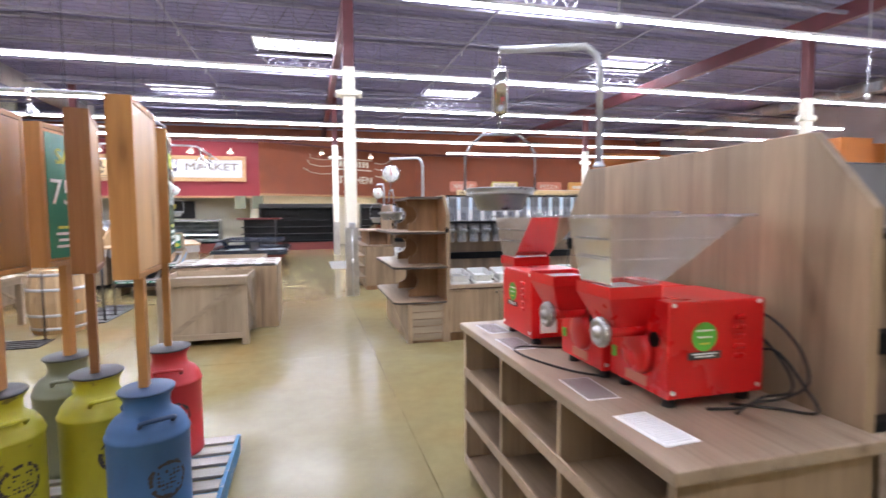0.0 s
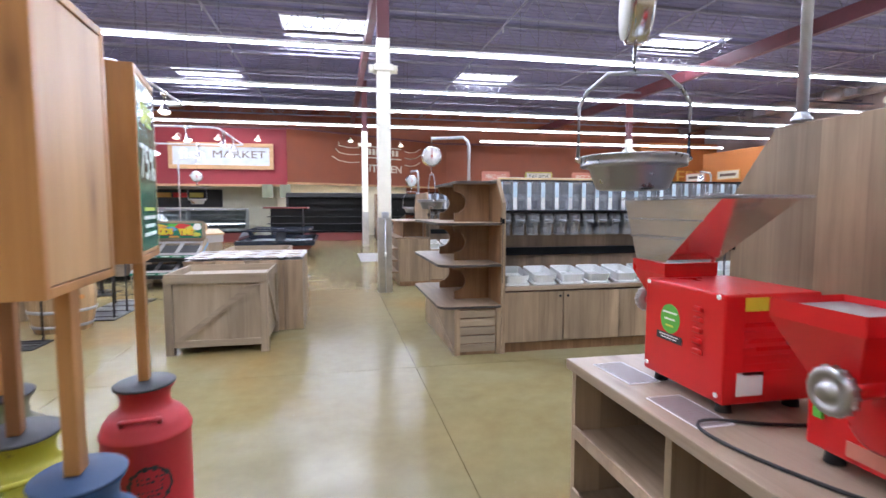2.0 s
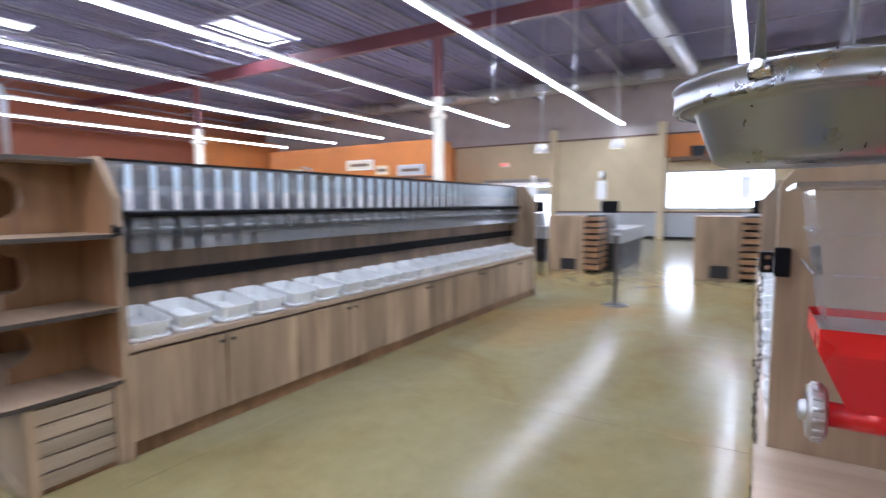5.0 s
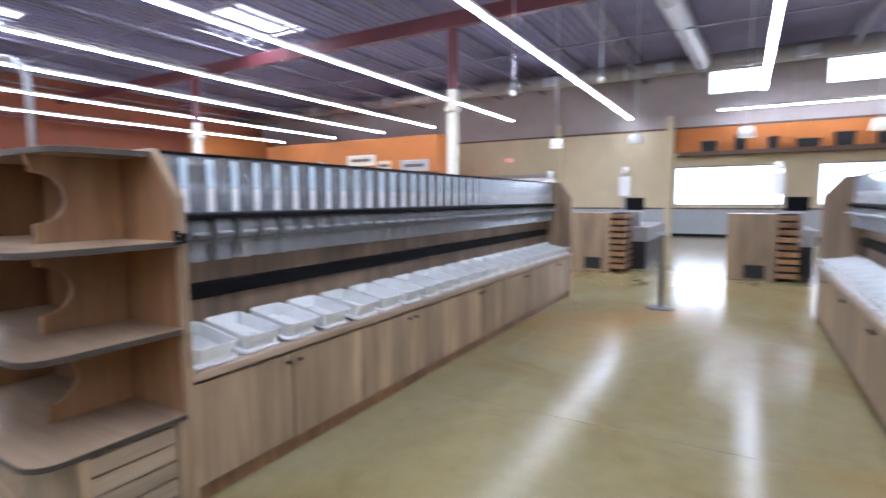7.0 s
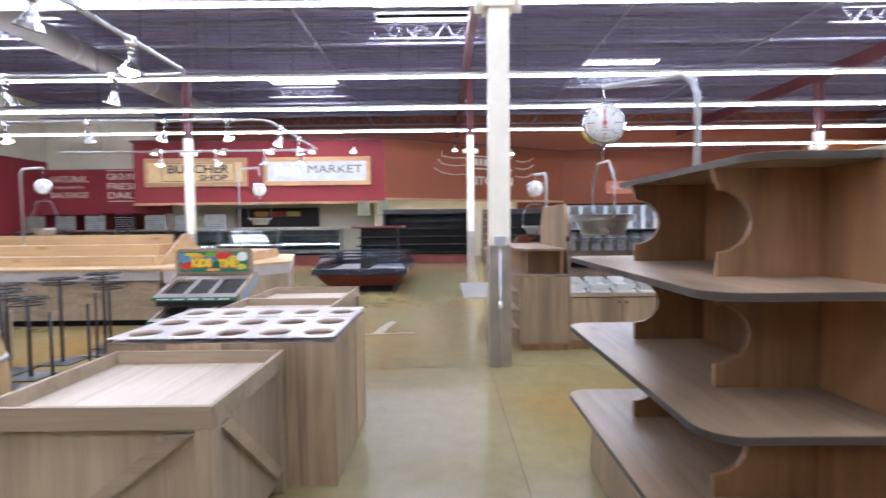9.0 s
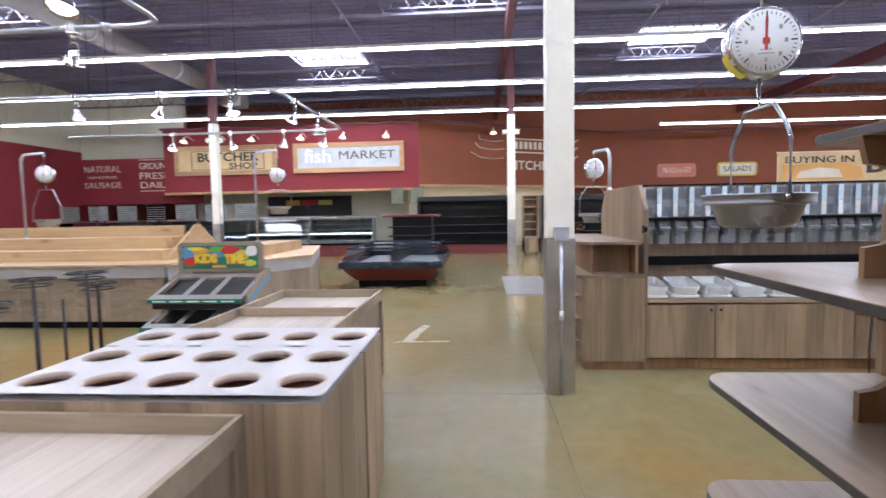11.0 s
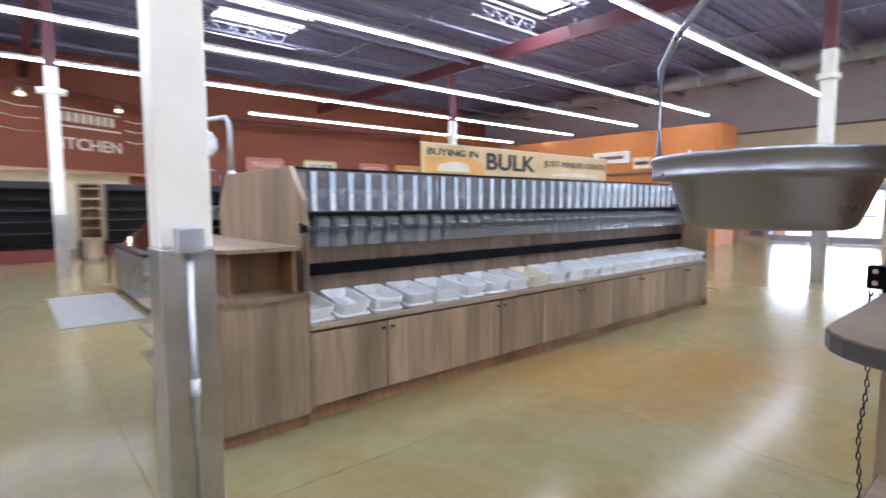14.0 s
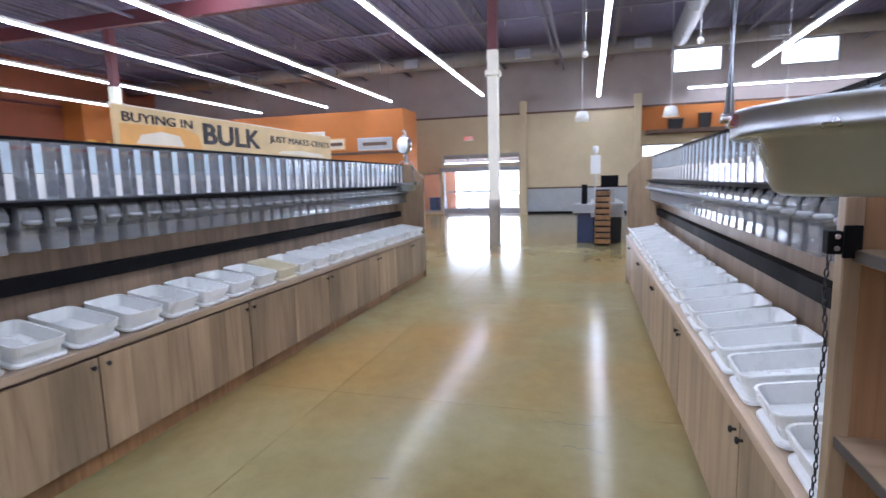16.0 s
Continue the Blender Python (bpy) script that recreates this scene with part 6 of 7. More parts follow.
tb = thing("wooden_table", "plain grey wooden table in the produce area", "table", at=(-4.95, 7.55, 0))
part("tabletop", B(-0.7, 0.7, -0.95, 0.95, 0.71, 0.75, bevel=0.005), M_CRATE, tb)
part("apron", B(-0.64, 0.64, -0.89, 0.89, 0.62, 0.708), M_CRATE, tb)
for sx in (-1, 1):
    for sy in (-1, 1):
        part("leg", B(sx * 0.62 - 0.04, sx * 0.62 + 0.04, sy * 0.87 - 0.04, sy * 0.87 + 0.04, 0, 0.62, bevel=0.004), M_CRATEZ, tb)
crate_table(-6.3, -5.2, 9.3, 10.3, 0.6, "low weathered crate table in the produce area")

hanging_scale(-3.85, 14.0, 0.4, 0.0, 2.7, 2.29, 1.75, "white clock scale on a bent pipe above produce counter", 15, z0=1.1)
hanging_scale(-7.4, 13.2, 0.4, 0.0, 2.65, 2.33, 1.6, "white clock scale on a bent pipe above the produce display", 15, z0=1.28)

# track lighting frame over the produce area
TRACK_Z, TRACK_X = 3.12, -2.42
for y0, y1 in ((1.8, 4.4), (6.7, 9.3), (11.5, 14.5)):
    tf = thing("track_light_frame", "suspended galvanised pipe frame for spot lamps", "track light", "track light frames", at=(TRACK_X, y0, TRACK_Z))
    d = y1 - y0
    pts = [(-5.2, 0, 0), (-0.22, 0, 0), (-0.09, 0.03, 0), (-0.03, 0.09, 0), (0, 0.22, 0), (0, d - 0.22, 0), (-0.03, d - 0.09, 0), (-0.09, d - 0.03, 0), (-0.22, d, 0), (-5.2, d, 0)]
    part("pipe", tube(bmesh.new(), pts, 0.02, 10), M_GALV, tf)
    for x, y in ((-4.4, 0), (-2.4, 0), (-0.5, 0), (-4.4, d), (-2.4, d), (-0.5, d)):
        part("rod", tube(bmesh.new(), [(x, y, 0), (x, y, DECK - TRACK_Z - 0.02)], 0.004, 5, False), M_WIRE, tf)
        part("collar", tube(bmesh.new(), [(x - 0.03, y, 0), (x + 0.03, y, 0)], 0.03, 10), M_GALV, tf)


def spot(x, y, z, tilt, turn):
    s = thing("spot_lamp", "chrome track spot lamp on a jointed stem, lit", "spot lamp", "track spots", at=(x, y, z))
    part("clamp", B(-0.035, 0.035, -0.035, 0.035, -0.05, 0.03, bevel=0.008), M_CHROME, s)
    for k in range(3):
        part("knuckle", lathe(bmesh.new(), [(0, 0.02), (0.018, 0.016), (0.026, 0.0), (0.018, -0.016), (0, -0.02)], 12), M_CHROME, s, m=pose(0, 0, -0.075 - 0.042 * k))
    mm = pose(0, 0, -0.17, tilt, 0, turn)
    part("shade", lathe(bmesh.new(), [(0, 0.03), (0.022, 0.025), (0.03, -0.02), (0.05, -0.06), (0.085, -0.115), (0.088, -0.125), (0.08, -0.12), (0.045, -0.065), (0, -0.05)], 18), M_CHROME, s, m=mm)
    part("bulb", lathe(bmesh.new(), [(0, -0.07), (0.05, -0.085), (0.066, -0.105), (0.055, -0.12), (0, -0.124)], 14), M_BULB, s, "glowing warm bulb", m=mm)


SPOTS = [(-2.42, 8.3), (-2.42, 7.3), (-3.3, 6.7), (-4.4, 6.7), (-3.2, 9.3), (-4.3, 9.3), (-5.5, 9.3), (-2.42, 12.1), (-2.42, 13.1), (-3.0, 11.5), (-3.9, 11.5), (-5.0, 11.5), (-6.2, 11.5), (-2.75, 14.5), (-3.5, 14.5), (-4.5, 14.5), (-5.6, 14.5), (-3.4, 4.4)]
for i, (x, y) in enumerate(SPOTS):
    spot(x, y, TRACK_Z, 22 if i % 2 else -18, (i * 67) % 360)


def gooseneck(x, y, z):
    g = thing("gooseneck_lamp", "small gooseneck lamp above the wall sign", "wall lamp", "sign lamps", at=(x, y, z))
    part("arm", tube(bmesh.new(), [(0, 0, 0), (0, -0.3, 0.1), (0, -0.55, 0.08), (0, -0.65, 0.0)], 0.015, 8), M_COLUMN, g)
    part("shade", lathe(bmesh.new(), [(0.03, 0.0), (0.05, -0.06), (0.16, -0.2), (0.15, -0.2), (0.04, -0.07)], 16), M_COLUMN, g, m=pose(0, -0.65, 0.02, -15))
    part("bulb", lathe(bmesh.new(), [(0, -0.1), (0.05, -0.13), (0.06, -0.16), (0.04, -0.19), (0, -0.2)], 12), M_BULB, g, "warm bulb", m=pose(0, -0.65, 0.02, -15))


for x in (-11.8, -10.4, -9.0, -7.0, -5.3, -3.6):
    gooseneck(x, 25.99, 4.75)
gooseneck(0.6, 27.62, 5.0)
gooseneck(3.3, 29.1, 5.0)

# ---- rear signs ----


def wall_sign(name, x0, x1, y, z0, z1, mat, label, frame=0.18):
    s = thing(name, label, "sign", at=((x0 + x1) / 2, y, z0))
    w, h = (x1 - x0) / 2, z1 - z0
    part("board", B(-w + frame, w - frame, -0.06, -0.01, frame, h - frame), mat, s)
    for xa, xb, za, zb in ((-w, w, 0, frame), (-w, w, h - frame, h), (-w, -w + frame, frame, h - frame), (w - frame, w, frame, h - frame)):
        part("frame_rail", B(xa, xb, -0.1, -0.003, za, zb, bevel=0.008), M_OAKFRAME, s)
    return s


s = wall_sign("butcher_sign", -12.6, -8.25, 25.998, 3.3, 4.5, M_SIGNTAN, "tan butcher shop sign in an oak frame")
words("lettering", "BUTCHER", 0.5, M_DARKP, s, pose(0.1, -0.066, 0.72, 90), width=2.6, bold=0.01)
words("lettering", "SHOP", 0.34, M_DARKP, s, pose(0.75, -0.066, 0.36, 90), width=1.2, bold=0.008)
bm = bmesh.new()
for a in ((-1.45, 1.65, 0.22, 0.245), (-1.45, 1.65, 0.97, 0.995), (-1.45, -1.42, 0.245, 0.97), (1.62, 1.65, 0.245, 0.97)):
    box(bm, a[0], a[1], -0.068, -0.061, a[2], a[3])
part("line_border", bm, M_DARKP, s)
s = wall_sign("fish_sign", -7.55, -3.0, 25.998, 3.31, 4.5, M_SIGNGREY, "pale grey fish market sign in an oak frame")
words("lettering", "fish", 0.78, M_PAPER, s, pose(-1.25, -0.066, 0.64, 90, 0, 0), width=1.1, bold=0.01)
words("lettering", "MARKET", 0.48, M_TRIM, s, pose(0.75, -0.066, 0.66, 90), width=2.3)

tx = thing("sausage_lettering", "cream lettering on the maroon wall", "sign", at=(-16.6, 26.99, 2.7))
words("lettering", "NATURAL", 0.4, M_CREAMP, tx, pose(0, 0, 1.05, 90), width=1.7)
words("lettering", "HANDMADE", 0.16, M_CREAMP, tx, pose(0, 0, 0.7, 90), width=1.3)
words("lettering", "SAUSAGE", 0.36, M_CREAMP, tx, pose(0, 0, 0.35, 90), width=1.7)
tx = thing("ground_lettering", "cream lettering on the maroon wall", "sign", at=(-14.15, 26.99, 2.8))
for z, wd in ((1.05, "GROUND"), (0.62, "FRESH"), (0.22, "DAILY")):
    words("lettering", wd, 0.4, M_CREAMP, tx, pose(0, 0, z, 90), width=1.45)
for z in (-0.04, 1.32):
    part("rule", B(-0.75, 0.75, -0.004, 0.004, z, z + 0.03), M_CREAMP, tx)

ang = math.degrees(math.atan2(4.8, 8.7))
kt = thing("kitchen_lettering", "cream kitchen lettering with plant strokes on the rust wall", "sign", at=(2.2, 28.52, 3.15), rz=ang)
words("lettering", "KITCHEN", 0.55, M_CREAMP, kt, pose(0.15, -0.02, 0.45, 90), width=2.5, bold=0.008)
for z0, z1, w2 in ((1.0, 1.06, 1.25), (1.12, 1.5, 1.15), (1.58, 1.63, 1.25)):
    if z1 - z0 < 0.2:
        part("rule", B(-w2 + 0.15, w2 + 0.15, -0.025, -0.015, z0, z1), M_CREAMP, kt)
    else:
        for k in range(9):
            part("emblem_bar", B(-1.0 + k * 0.25, -0.84 + k * 0.25, -0.025, -0.015, z0 + 0.06, z1), M_CREAMP, kt, "plain cream emblem block")
for k, zz in enumerate((0.75, 1.15, 1.5)):
    pts = [(-1.3, -0.02, zz), (-1.9, -0.02, zz - 0.05), (-2.5, -0.02, zz + 0.02), (-2.9 + 0.2 * k, -0.02, zz + 0.22)]
    part("plant_stroke", tube(bmesh.new(), pts, 0.022, 6), M_CREAMP, kt)
    pts = [(1.6, -0.02, zz), (2.0, -0.02, zz - 0.05), (2.4, -0.02, zz + 0.02), (2.7, -0.02, zz + 0.2)]
    part("plant_stroke", tube(bmesh.new(), pts, 0.022, 6), M_CREAMP, kt)

for x, wtext, mt in ((9.45, "MEALS to GO", M_SIGNRED), (12.25, "SALADS", M_SIGNYEL), (15.4, "PIZZA", M_SIGNRED), (17.7, "SOUP", M_SIGNORA)):
    yy = 30.99
    s = thing("counter_sign", "small coloured plaque sign on the rear wall", "sign", "counter plaques", at=(x, yy, 3.1))
    part("plaque", slab([(-0.9, 0.1), (-0.82, 0.0), (0.82, 0.0), (0.9, 0.1), (0.9, 0.55), (0.82, 0.65), (-0.82, 0.65), (-0.9, 0.55)], "y", -0.08, -0.003, 0.01), mt, s)
    part("plaque_inset", B(-0.8, 0.8, -0.086, -0.081, 0.08, 0.57), M_CREAMP if mt is M_SIGNYEL else mt, s)
    if wtext != "SOUP":
        words("lettering", wtext, 0.36, M_CREAMP if mt is not M_SIGNYEL else M_DARKP, s, pose(0, -0.09, 0.33, 90), width=1.3)
    else:
        part("print_bar", B(-0.6, 0.6, -0.09, -0.087, 0.22, 0.42), M_CREAMP, s)
s = thing("bakery_sign", "large golden bakery lettering on the orange wall", "sign", at=(20.9, 29.79, 2.9))
words("lettering", "BAKERY", 1.1, M_GOLD, s, pose(0, -0.04, 0.55, 90), depth=0.03, width=4.6)
for y, w2, z, mt in ((19.4, 0.85, 3.25, M_PAPER), (18.0, 0.4, 2.95, M_SIGNORA), (16.3, 0.75, 2.9, M_SIGNGREY), (24.0, 0.8, 3.0, M_SIGNORA), (26.5, 0.8, 3.0, M_SIGNRED)):
    s = thing("plaque_sign", "small hanging plaque sign on the orange wall", "sign", "wall plaques", at=(19.99, y, z))
    part("plaque", B(-0.06, -0.003, -w2, w2, 0, 0.5, bevel=0.01), mt, s)
    part("plaque_rim", B(-0.066, -0.061, -w2 + 0.06, w2 - 0.06, 0.05, 0.45), M_GREY if mt is M_SIGNGREY else M_CREAMP, s)
    part("print_bar", B(-0.07, -0.067, -w2 * 0.7, w2 * 0.7, 0.18, 0.32), M_TRIM, s)

# ---- refrigerated cases ----
fz = thing("island_freezer", "black and oxblood island freezer with a glass rim", "freezer", at=(-1.9, 16.9, 0))
part("plinth", B(-0.75, 0.75, -0.55, 2.2, 0.0, 0.14), M_BLACK, fz)


def flared(bm, a, za, b, zb):
    lo = [bm.verts.new((x, y, za)) for x, y in ((-a[0], -a[1]), (a[0], -a[1]), (a[0], a[2]), (-a[0], a[2]))]
    hi = [bm.verts.new((x, y, zb)) for x, y in ((-b[0], -b[1]), (b[0], -b[1]), (b[0], b[2]), (-b[0], b[2]))]
    for i in range(4):
        bm.faces.new((lo[i], lo[(i + 1) % 4], hi[(i + 1) % 4], hi[i]))
    return lo, hi


bm = bmesh.new()
lo, hi = flared(bm, (0.8, 0.55, 2.2), 0.14, (1.05, 0.8, 2.4), 0.42)
bm.faces.new(lo[::-1])
bm.faces.new(hi)
part("body", bm, M_CASERED, fz, "oxblood flared base")
bm = box(bmesh.new(), -1.12, 1.12, -0.87, -0.8, 0.42, 0.58, 0.025)
box(bm, -1.12, 1.12, 2.4, 2.47, 0.42, 0.58, 0.025)
box(bm, -1.12, -1.05, -0.8, 2.4, 0.42, 0.58, 0.025)
box(bm, 1.05, 1.12, -0.8, 2.4, 0.42, 0.58, 0.025)
part("bumper", bm, M_BUMPER, fz, "glossy blue-black bumper")
bm = bmesh.new()
flared(bm, (1.06, 0.82, 2.42), 0.58, (0.92, 0.62, 2.25), 0.84)
g = part("glass_rim", bm, M_GLASS, fz, "clear sloped glass rim")
bm = bmesh.new()
for a, b2, c, e in ((-0.96, 0.96, -0.66, -0.6), (-0.96, 0.96, 2.22, 2.28), (-0.96, -0.9, -0.6, 2.22), (0.9, 0.96, -0.6, 2.22), (-0.9, 0.9, 0.75, 0.81)):
    box(bm, a, b2, c, e, 0.82, 0.87, 0.008)
part("rail", bm, M_BUMPER, fz)
part("well", B(-0.95, 0.95, -0.7, 2.3, 0.43, 0.46), M_CASEGREY, fz, "grey freezer floor")
part("well_divider", B(-0.02, 0.02, -0.6, 2.2, 0.46, 0.8), M_CASE, fz)

sh = thing("island_shelf", "black shelving block behind the island freezer", "shelf unit", at=(-1.9, 20.0, 0))
part("core", B(-0.55, 0.55, -0.3, 0.5, 0, 1.5), M_CASE, sh)
for z in (0.7, 0.95, 1.2):
    part("shelf", B(-0.62, 0.62, -0.62, -0.3, z, z + 0.03, bevel=0.004), M_BLACKM, sh)
part("canopy", B(-0.75, 0.75, -0.75, 0.6, 1.5, 1.56, bevel=0.01), M_CASERED, sh, "oxblood canopy")
for x, y in ((-3.3, 25.9), (-2.5, 25.9)):
    p = thing("menu_panel", "grey-green hanging panel above the counter", "panel", "hanging panels", at=(x, y, 2.0))
    part("panel", B(-0.25, 0.25, -0.03, 0, 0, 0.62, bevel=0.005), M_CANO, p)


def wall_case(x0, x1, y, label):
    c = thing("wall_case", label, "refrigerated case", "black wall cases", at=((x0 + x1) / 2, y, 0))
    w = (x1 - x0) / 2
    part("back", B(-w, w, 0.85, 0.95, 0, 2.2), M_CASE, c)
    part("base", B(-w, w, 0.0, 0.85, 0.0, 0.38, bevel=0.01), M_CASERED, c, "oxblood kick base")
    part("deck", B(-w, w, -0.05, 0.85, 0.382, 0.45, bevel=0.01), M_BLACK, c)
    part("canopy", B(-w, w, 0.05, 0.85, 2.02, 2.22, bevel=0.015), M_CASE, c)
    for sx in (-1, 1):
        part("side", B(sx * (w - 0.02) - 0.02, sx * (w - 0.02) + 0.02, 0.05, 0.85, 0.452, 2.02), M_CASE, c)
    n = max(1, int(2 * w / 1.22))
    for z in (0.75, 1.08, 1.4, 1.72):
        for i in range(n):
            xa = -w + 0.04 + (2 * w - 0.08) * i / n
            part("shelf", B(xa + 0.005, xa + (2 * w - 0.08) / n - 0.005, 0.25, 0.85, z, z + 0.025), M_BLACKM, c)
            part("price_rail", B(xa + 0.005, xa + (2 * w - 0.08) / n - 0.005, 0.235, 0.248, z - 0.006, z + 0.026), M_BLACKM, c)


wall_case(-2.4, 1.15, 24.95, "empty black open refrigerated wall case")
wall_case(2.45, 6.0, 25.8, "empty black open refrigerated wall case")
wall_case(6.1, 12.0, 28.0, "empty black open refrigerated wall case")
solid("ceiling_soffit", slab([(-2.4, 26.2), (6.3, 31.0), (-2.4, 31.0)], "z", 2.75, 2.81), M_PALE, "pale lit soffit over the wall cases", "soffit")
solid("wall_case_back", slab([(-3.0, 27.1), (3.9, 30.9), (3.9, 30.98), (-3.0, 27.2)], "z", 0.0, 2.745), M_PALE, "pale lit wall above the empty wall cases", "wall")
# unseen lamp added behind the fascia to brighten the pale wall
cl = thing("case_light", "hidden warm strip added to light the wall above the cases", "strip lamp", at=(-1.9, 26.55, 2.675), rz=28.9)
part("lens", B(0.0, 7.4, 0.06, 0.16, 0.0, 0.03), M_STRIPGLOW, cl)
part("housing", B(-0.02, 7.42, 0.04, 0.18, 0.032, 0.07), M_WHITE, cl)

rk = thing("bread_rack", "tall narrow wooden rolling rack with bare shelves", "rack", at=(1.9, 24.7, 0))
for sx in (-1, 1):
    part("side", B(sx * 0.27 - 0.03, sx * 0.27 + 0.03, -0.25, 0.25, 0.1, 2.15), M_LAM, rk)
for k in range(6):
    part("shelf", B(-0.24, 0.24, -0.25, 0.25, 0.62 + k * 0.28, 0.65 + k * 0.28), M_LAMX, rk)
part("base", B(-0.3, 0.3, -0.25, 0.25, 0.1, 0.6), M_LAM, rk)
part("back", B(-0.24, 0.24, 0.22, 0.25, 0.6, 2.15), M_BROWN, rk, "dark brown back board")
part("top", B(-0.3, 0.3, -0.25, 0.25, 2.151, 2.18), M_LAMX, rk)
for sx in (-1, 1):
    for sy in (-1, 1):
        part("caster", tube(bmesh.new(), [(sx * 0.22 - 0.015, sy * 0.2, 0.05), (sx * 0.22 + 0.015, sy * 0.2, 0.05)], 0.05, 12), M_RUBBER, rk)


def deli_case(x0, x1, y, label):
    c = thing("deli_case", label, "display case", "service cases", at=((x0 + x1) / 2, y, 0))
    w = (x1 - x0) / 2
    part("base", B(-w, w, 0.1, 1.1, 0.0, 0.42, bevel=0.01), M_CASERED, c, "oxblood base")
    part("bumper", B(-w, w, 0.04, 0.14, 0.42, 0.5, bevel=0.02), M_BLACK, c)
    part("deck", B(-w + 0.03, w - 0.03, 0.15, 1.05, 0.5, 0.62), M_DELI, c)
    part("back", B(-w, w, 1.0, 1.1, 0.62, 1.4), M_DELI, c)
    part("top", B(-w, w, 0.45, 1.12, 1.42, 1.5, bevel=0.012), M_STEEL, c)
    part("mid_shelf", B(-w + 0.04, w - 0.04, 0.55, 1.0, 0.98, 1.0), M_DELI, c)
    for zz, yy in ((0.80, 0.42), (1.2, 0.62)):
        part("mid_shelf", B(-w + 0.04, w - 0.04, yy, 1.0, zz, zz + 0.015), M_DELI, c)
        part("shelf_rail", B(-w + 0.04, w - 0.04, yy - 0.012, yy - 0.001, zz - 0.005, zz + 0.025), M_STEEL, c, "bright shelf rail")
    g2 = part("front_glass", slab([(0.12, 0.5), (0.14, 0.5), (0.47, 1.42), (0.45, 1.42)], "x", -w + 0.02, w - 0.02), M_GLASS, c, "sloping clear front glass")
    for sx in (-1, 1):
        part("end_cheek", slab([(0.12, 0.5), (1.1, 0.5), (1.1, 1.42), (0.45, 1.42)], "x", sx * (w - 0.012) - 0.008, sx * (w - 0.012) + 0.008), M_DELI, c)
    return c


for x0, x1 in ((-9.0, -6.6), (-6.55, -4.1)):
    deli_case(x0, x1, 24.4, "empty glass-fronted service case with an oxblood base")
for x0 in (-17.5, -15.4, -13.3, -11.2):
    deli_case(x0, x0 + 2.05, 24.6, "empty glass-fronted meat case with an oxblood base")
for k in range(7):
    p = thing("price_board", "grey ribbed board above the meat counter", "board", "counter boards", at=(-16.9 + k * 1.25, 25.4, 1.5))
    part("board", B(-0.42, 0.42, -0.03, 0.0, 0, 0.6, bevel=0.006), M_DELI if k != 3 else M_BLACK, p)
    for j in range(6):
        part("rib", B(-0.4, 0.4, -0.04, -0.031, 0.05 + j * 0.09, 0.075 + j * 0.09), M_CASEGREY, p)
bw = thing("service_window", "dark window with coloured menu pictures", "window", at=(-7.75, 28.39, 1.6))
part("dark_pane", B(-1.9, 1.9, -0.04, -0.003, 0, 0.8), M_CASE, bw)
for k in range(3):
    part("menu_strip", B(-1.1 + k * 0.75, -0.45 + k * 0.75, -0.046, -0.041, 0.45, 0.68), (M_SIGNORA, M_REDP, M_SIGNYEL)[k], bw)
bm = bmesh.new()
for a in ((-1.95, 1.95, -0.05, 0.0), (-1.95, 1.95, 0.8, 0.85), (-1.95, -1.9, 0.0, 0.8), (1.9, 1.95, 0.0, 0.8), (-0.02, 0.02, 0.0, 0.8)):
    box(bm, a[0], a[1], -0.06, -0.003, a[2], a[3])
part("frame", bm, M_BLACKM, bw)
wk = thing("prep_counter", "grey steel refrigerated counter with dark top", "counter", at=(2.05, 16.6, 0))
part("body", B(-0.5, 0.5, -1.2, 1.5, 0.08, 0.82, bevel=0.008), M_CASEGREY, wk)
for k in range(3):
    part("door", B(-0.515, -0.501, -1.15 + k * 0.88, -0.32 + k * 0.88, 0.14, 0.76, bevel=0.003), M_STEEL, wk)
part("feet_plinth", B(-0.45, 0.45, -1.15, 1.45, 0.0, 0.08), M_BLACK, wk)
part("top", B(-0.54, 0.54, -1.24, 1.54, 0.822, 0.87, bevel=0.006), M_BLACKM, wk)
part("sneeze_guard", slab([(-0.4, 0.872), (-0.38, 0.872), (0.1, 1.3), (0.08, 1.3)], "y", -1.1, 1.4), M_GLASS, wk, "clear sneeze guard")
ft = thing("floor_mat", "grey rubber mat on the concrete", "mat", at=(1.0, 16.5, 0.0))
part("mat", B(-0.48, 0.48, -1.4, 1.4, 0.001, 0.012, bevel=0.003), M_MAT, ft)
pt = thing("floor_patch", "pale screed scar where a display fixture stood", "floor patch", at=(-0.75, 11.9, 0.0), kind="structure")
part("patch", slab([(-0.32, -0.42), (0.42, -0.36), (0.36, -0.3), (-0.05, -0.33), (-0.02, 0.1), (0.06, 0.55), (-0.04, 0.6), (-0.16, 0.1), (-0.2, -0.3)], "z", 0.0005, 0.0025), M_SCREED, pt)



def floor_crack(x, y, pts, w=0.006):
    f = thing("floor_crack", "thin dark crack in the polished concrete", "floor crack", "floor cracks", at=(x, y, 0.0005), kind="structure")
    left = [(px2 - w * (0.6 + 0.4 * (i % 2)), py2) for i, (px2, py2) in enumerate(pts)]
    right = [(px2 + w * (0.5 + 0.5 * ((i + 1) % 2)), py2) for i, (px2, py2) in enumerate(pts)]
    bm = bmesh.new()
    lv = [bm.verts.new((p[0], p[1], 0.0006)) for p in left]
    rv = [bm.verts.new((p[0], p[1], 0.0006)) for p in right]
    for i in range(len(pts) - 1):
        bm.faces.new((lv[i], rv[i], rv[i + 1], lv[i + 1]))
    part("crack", bm, M_JOINT, f)


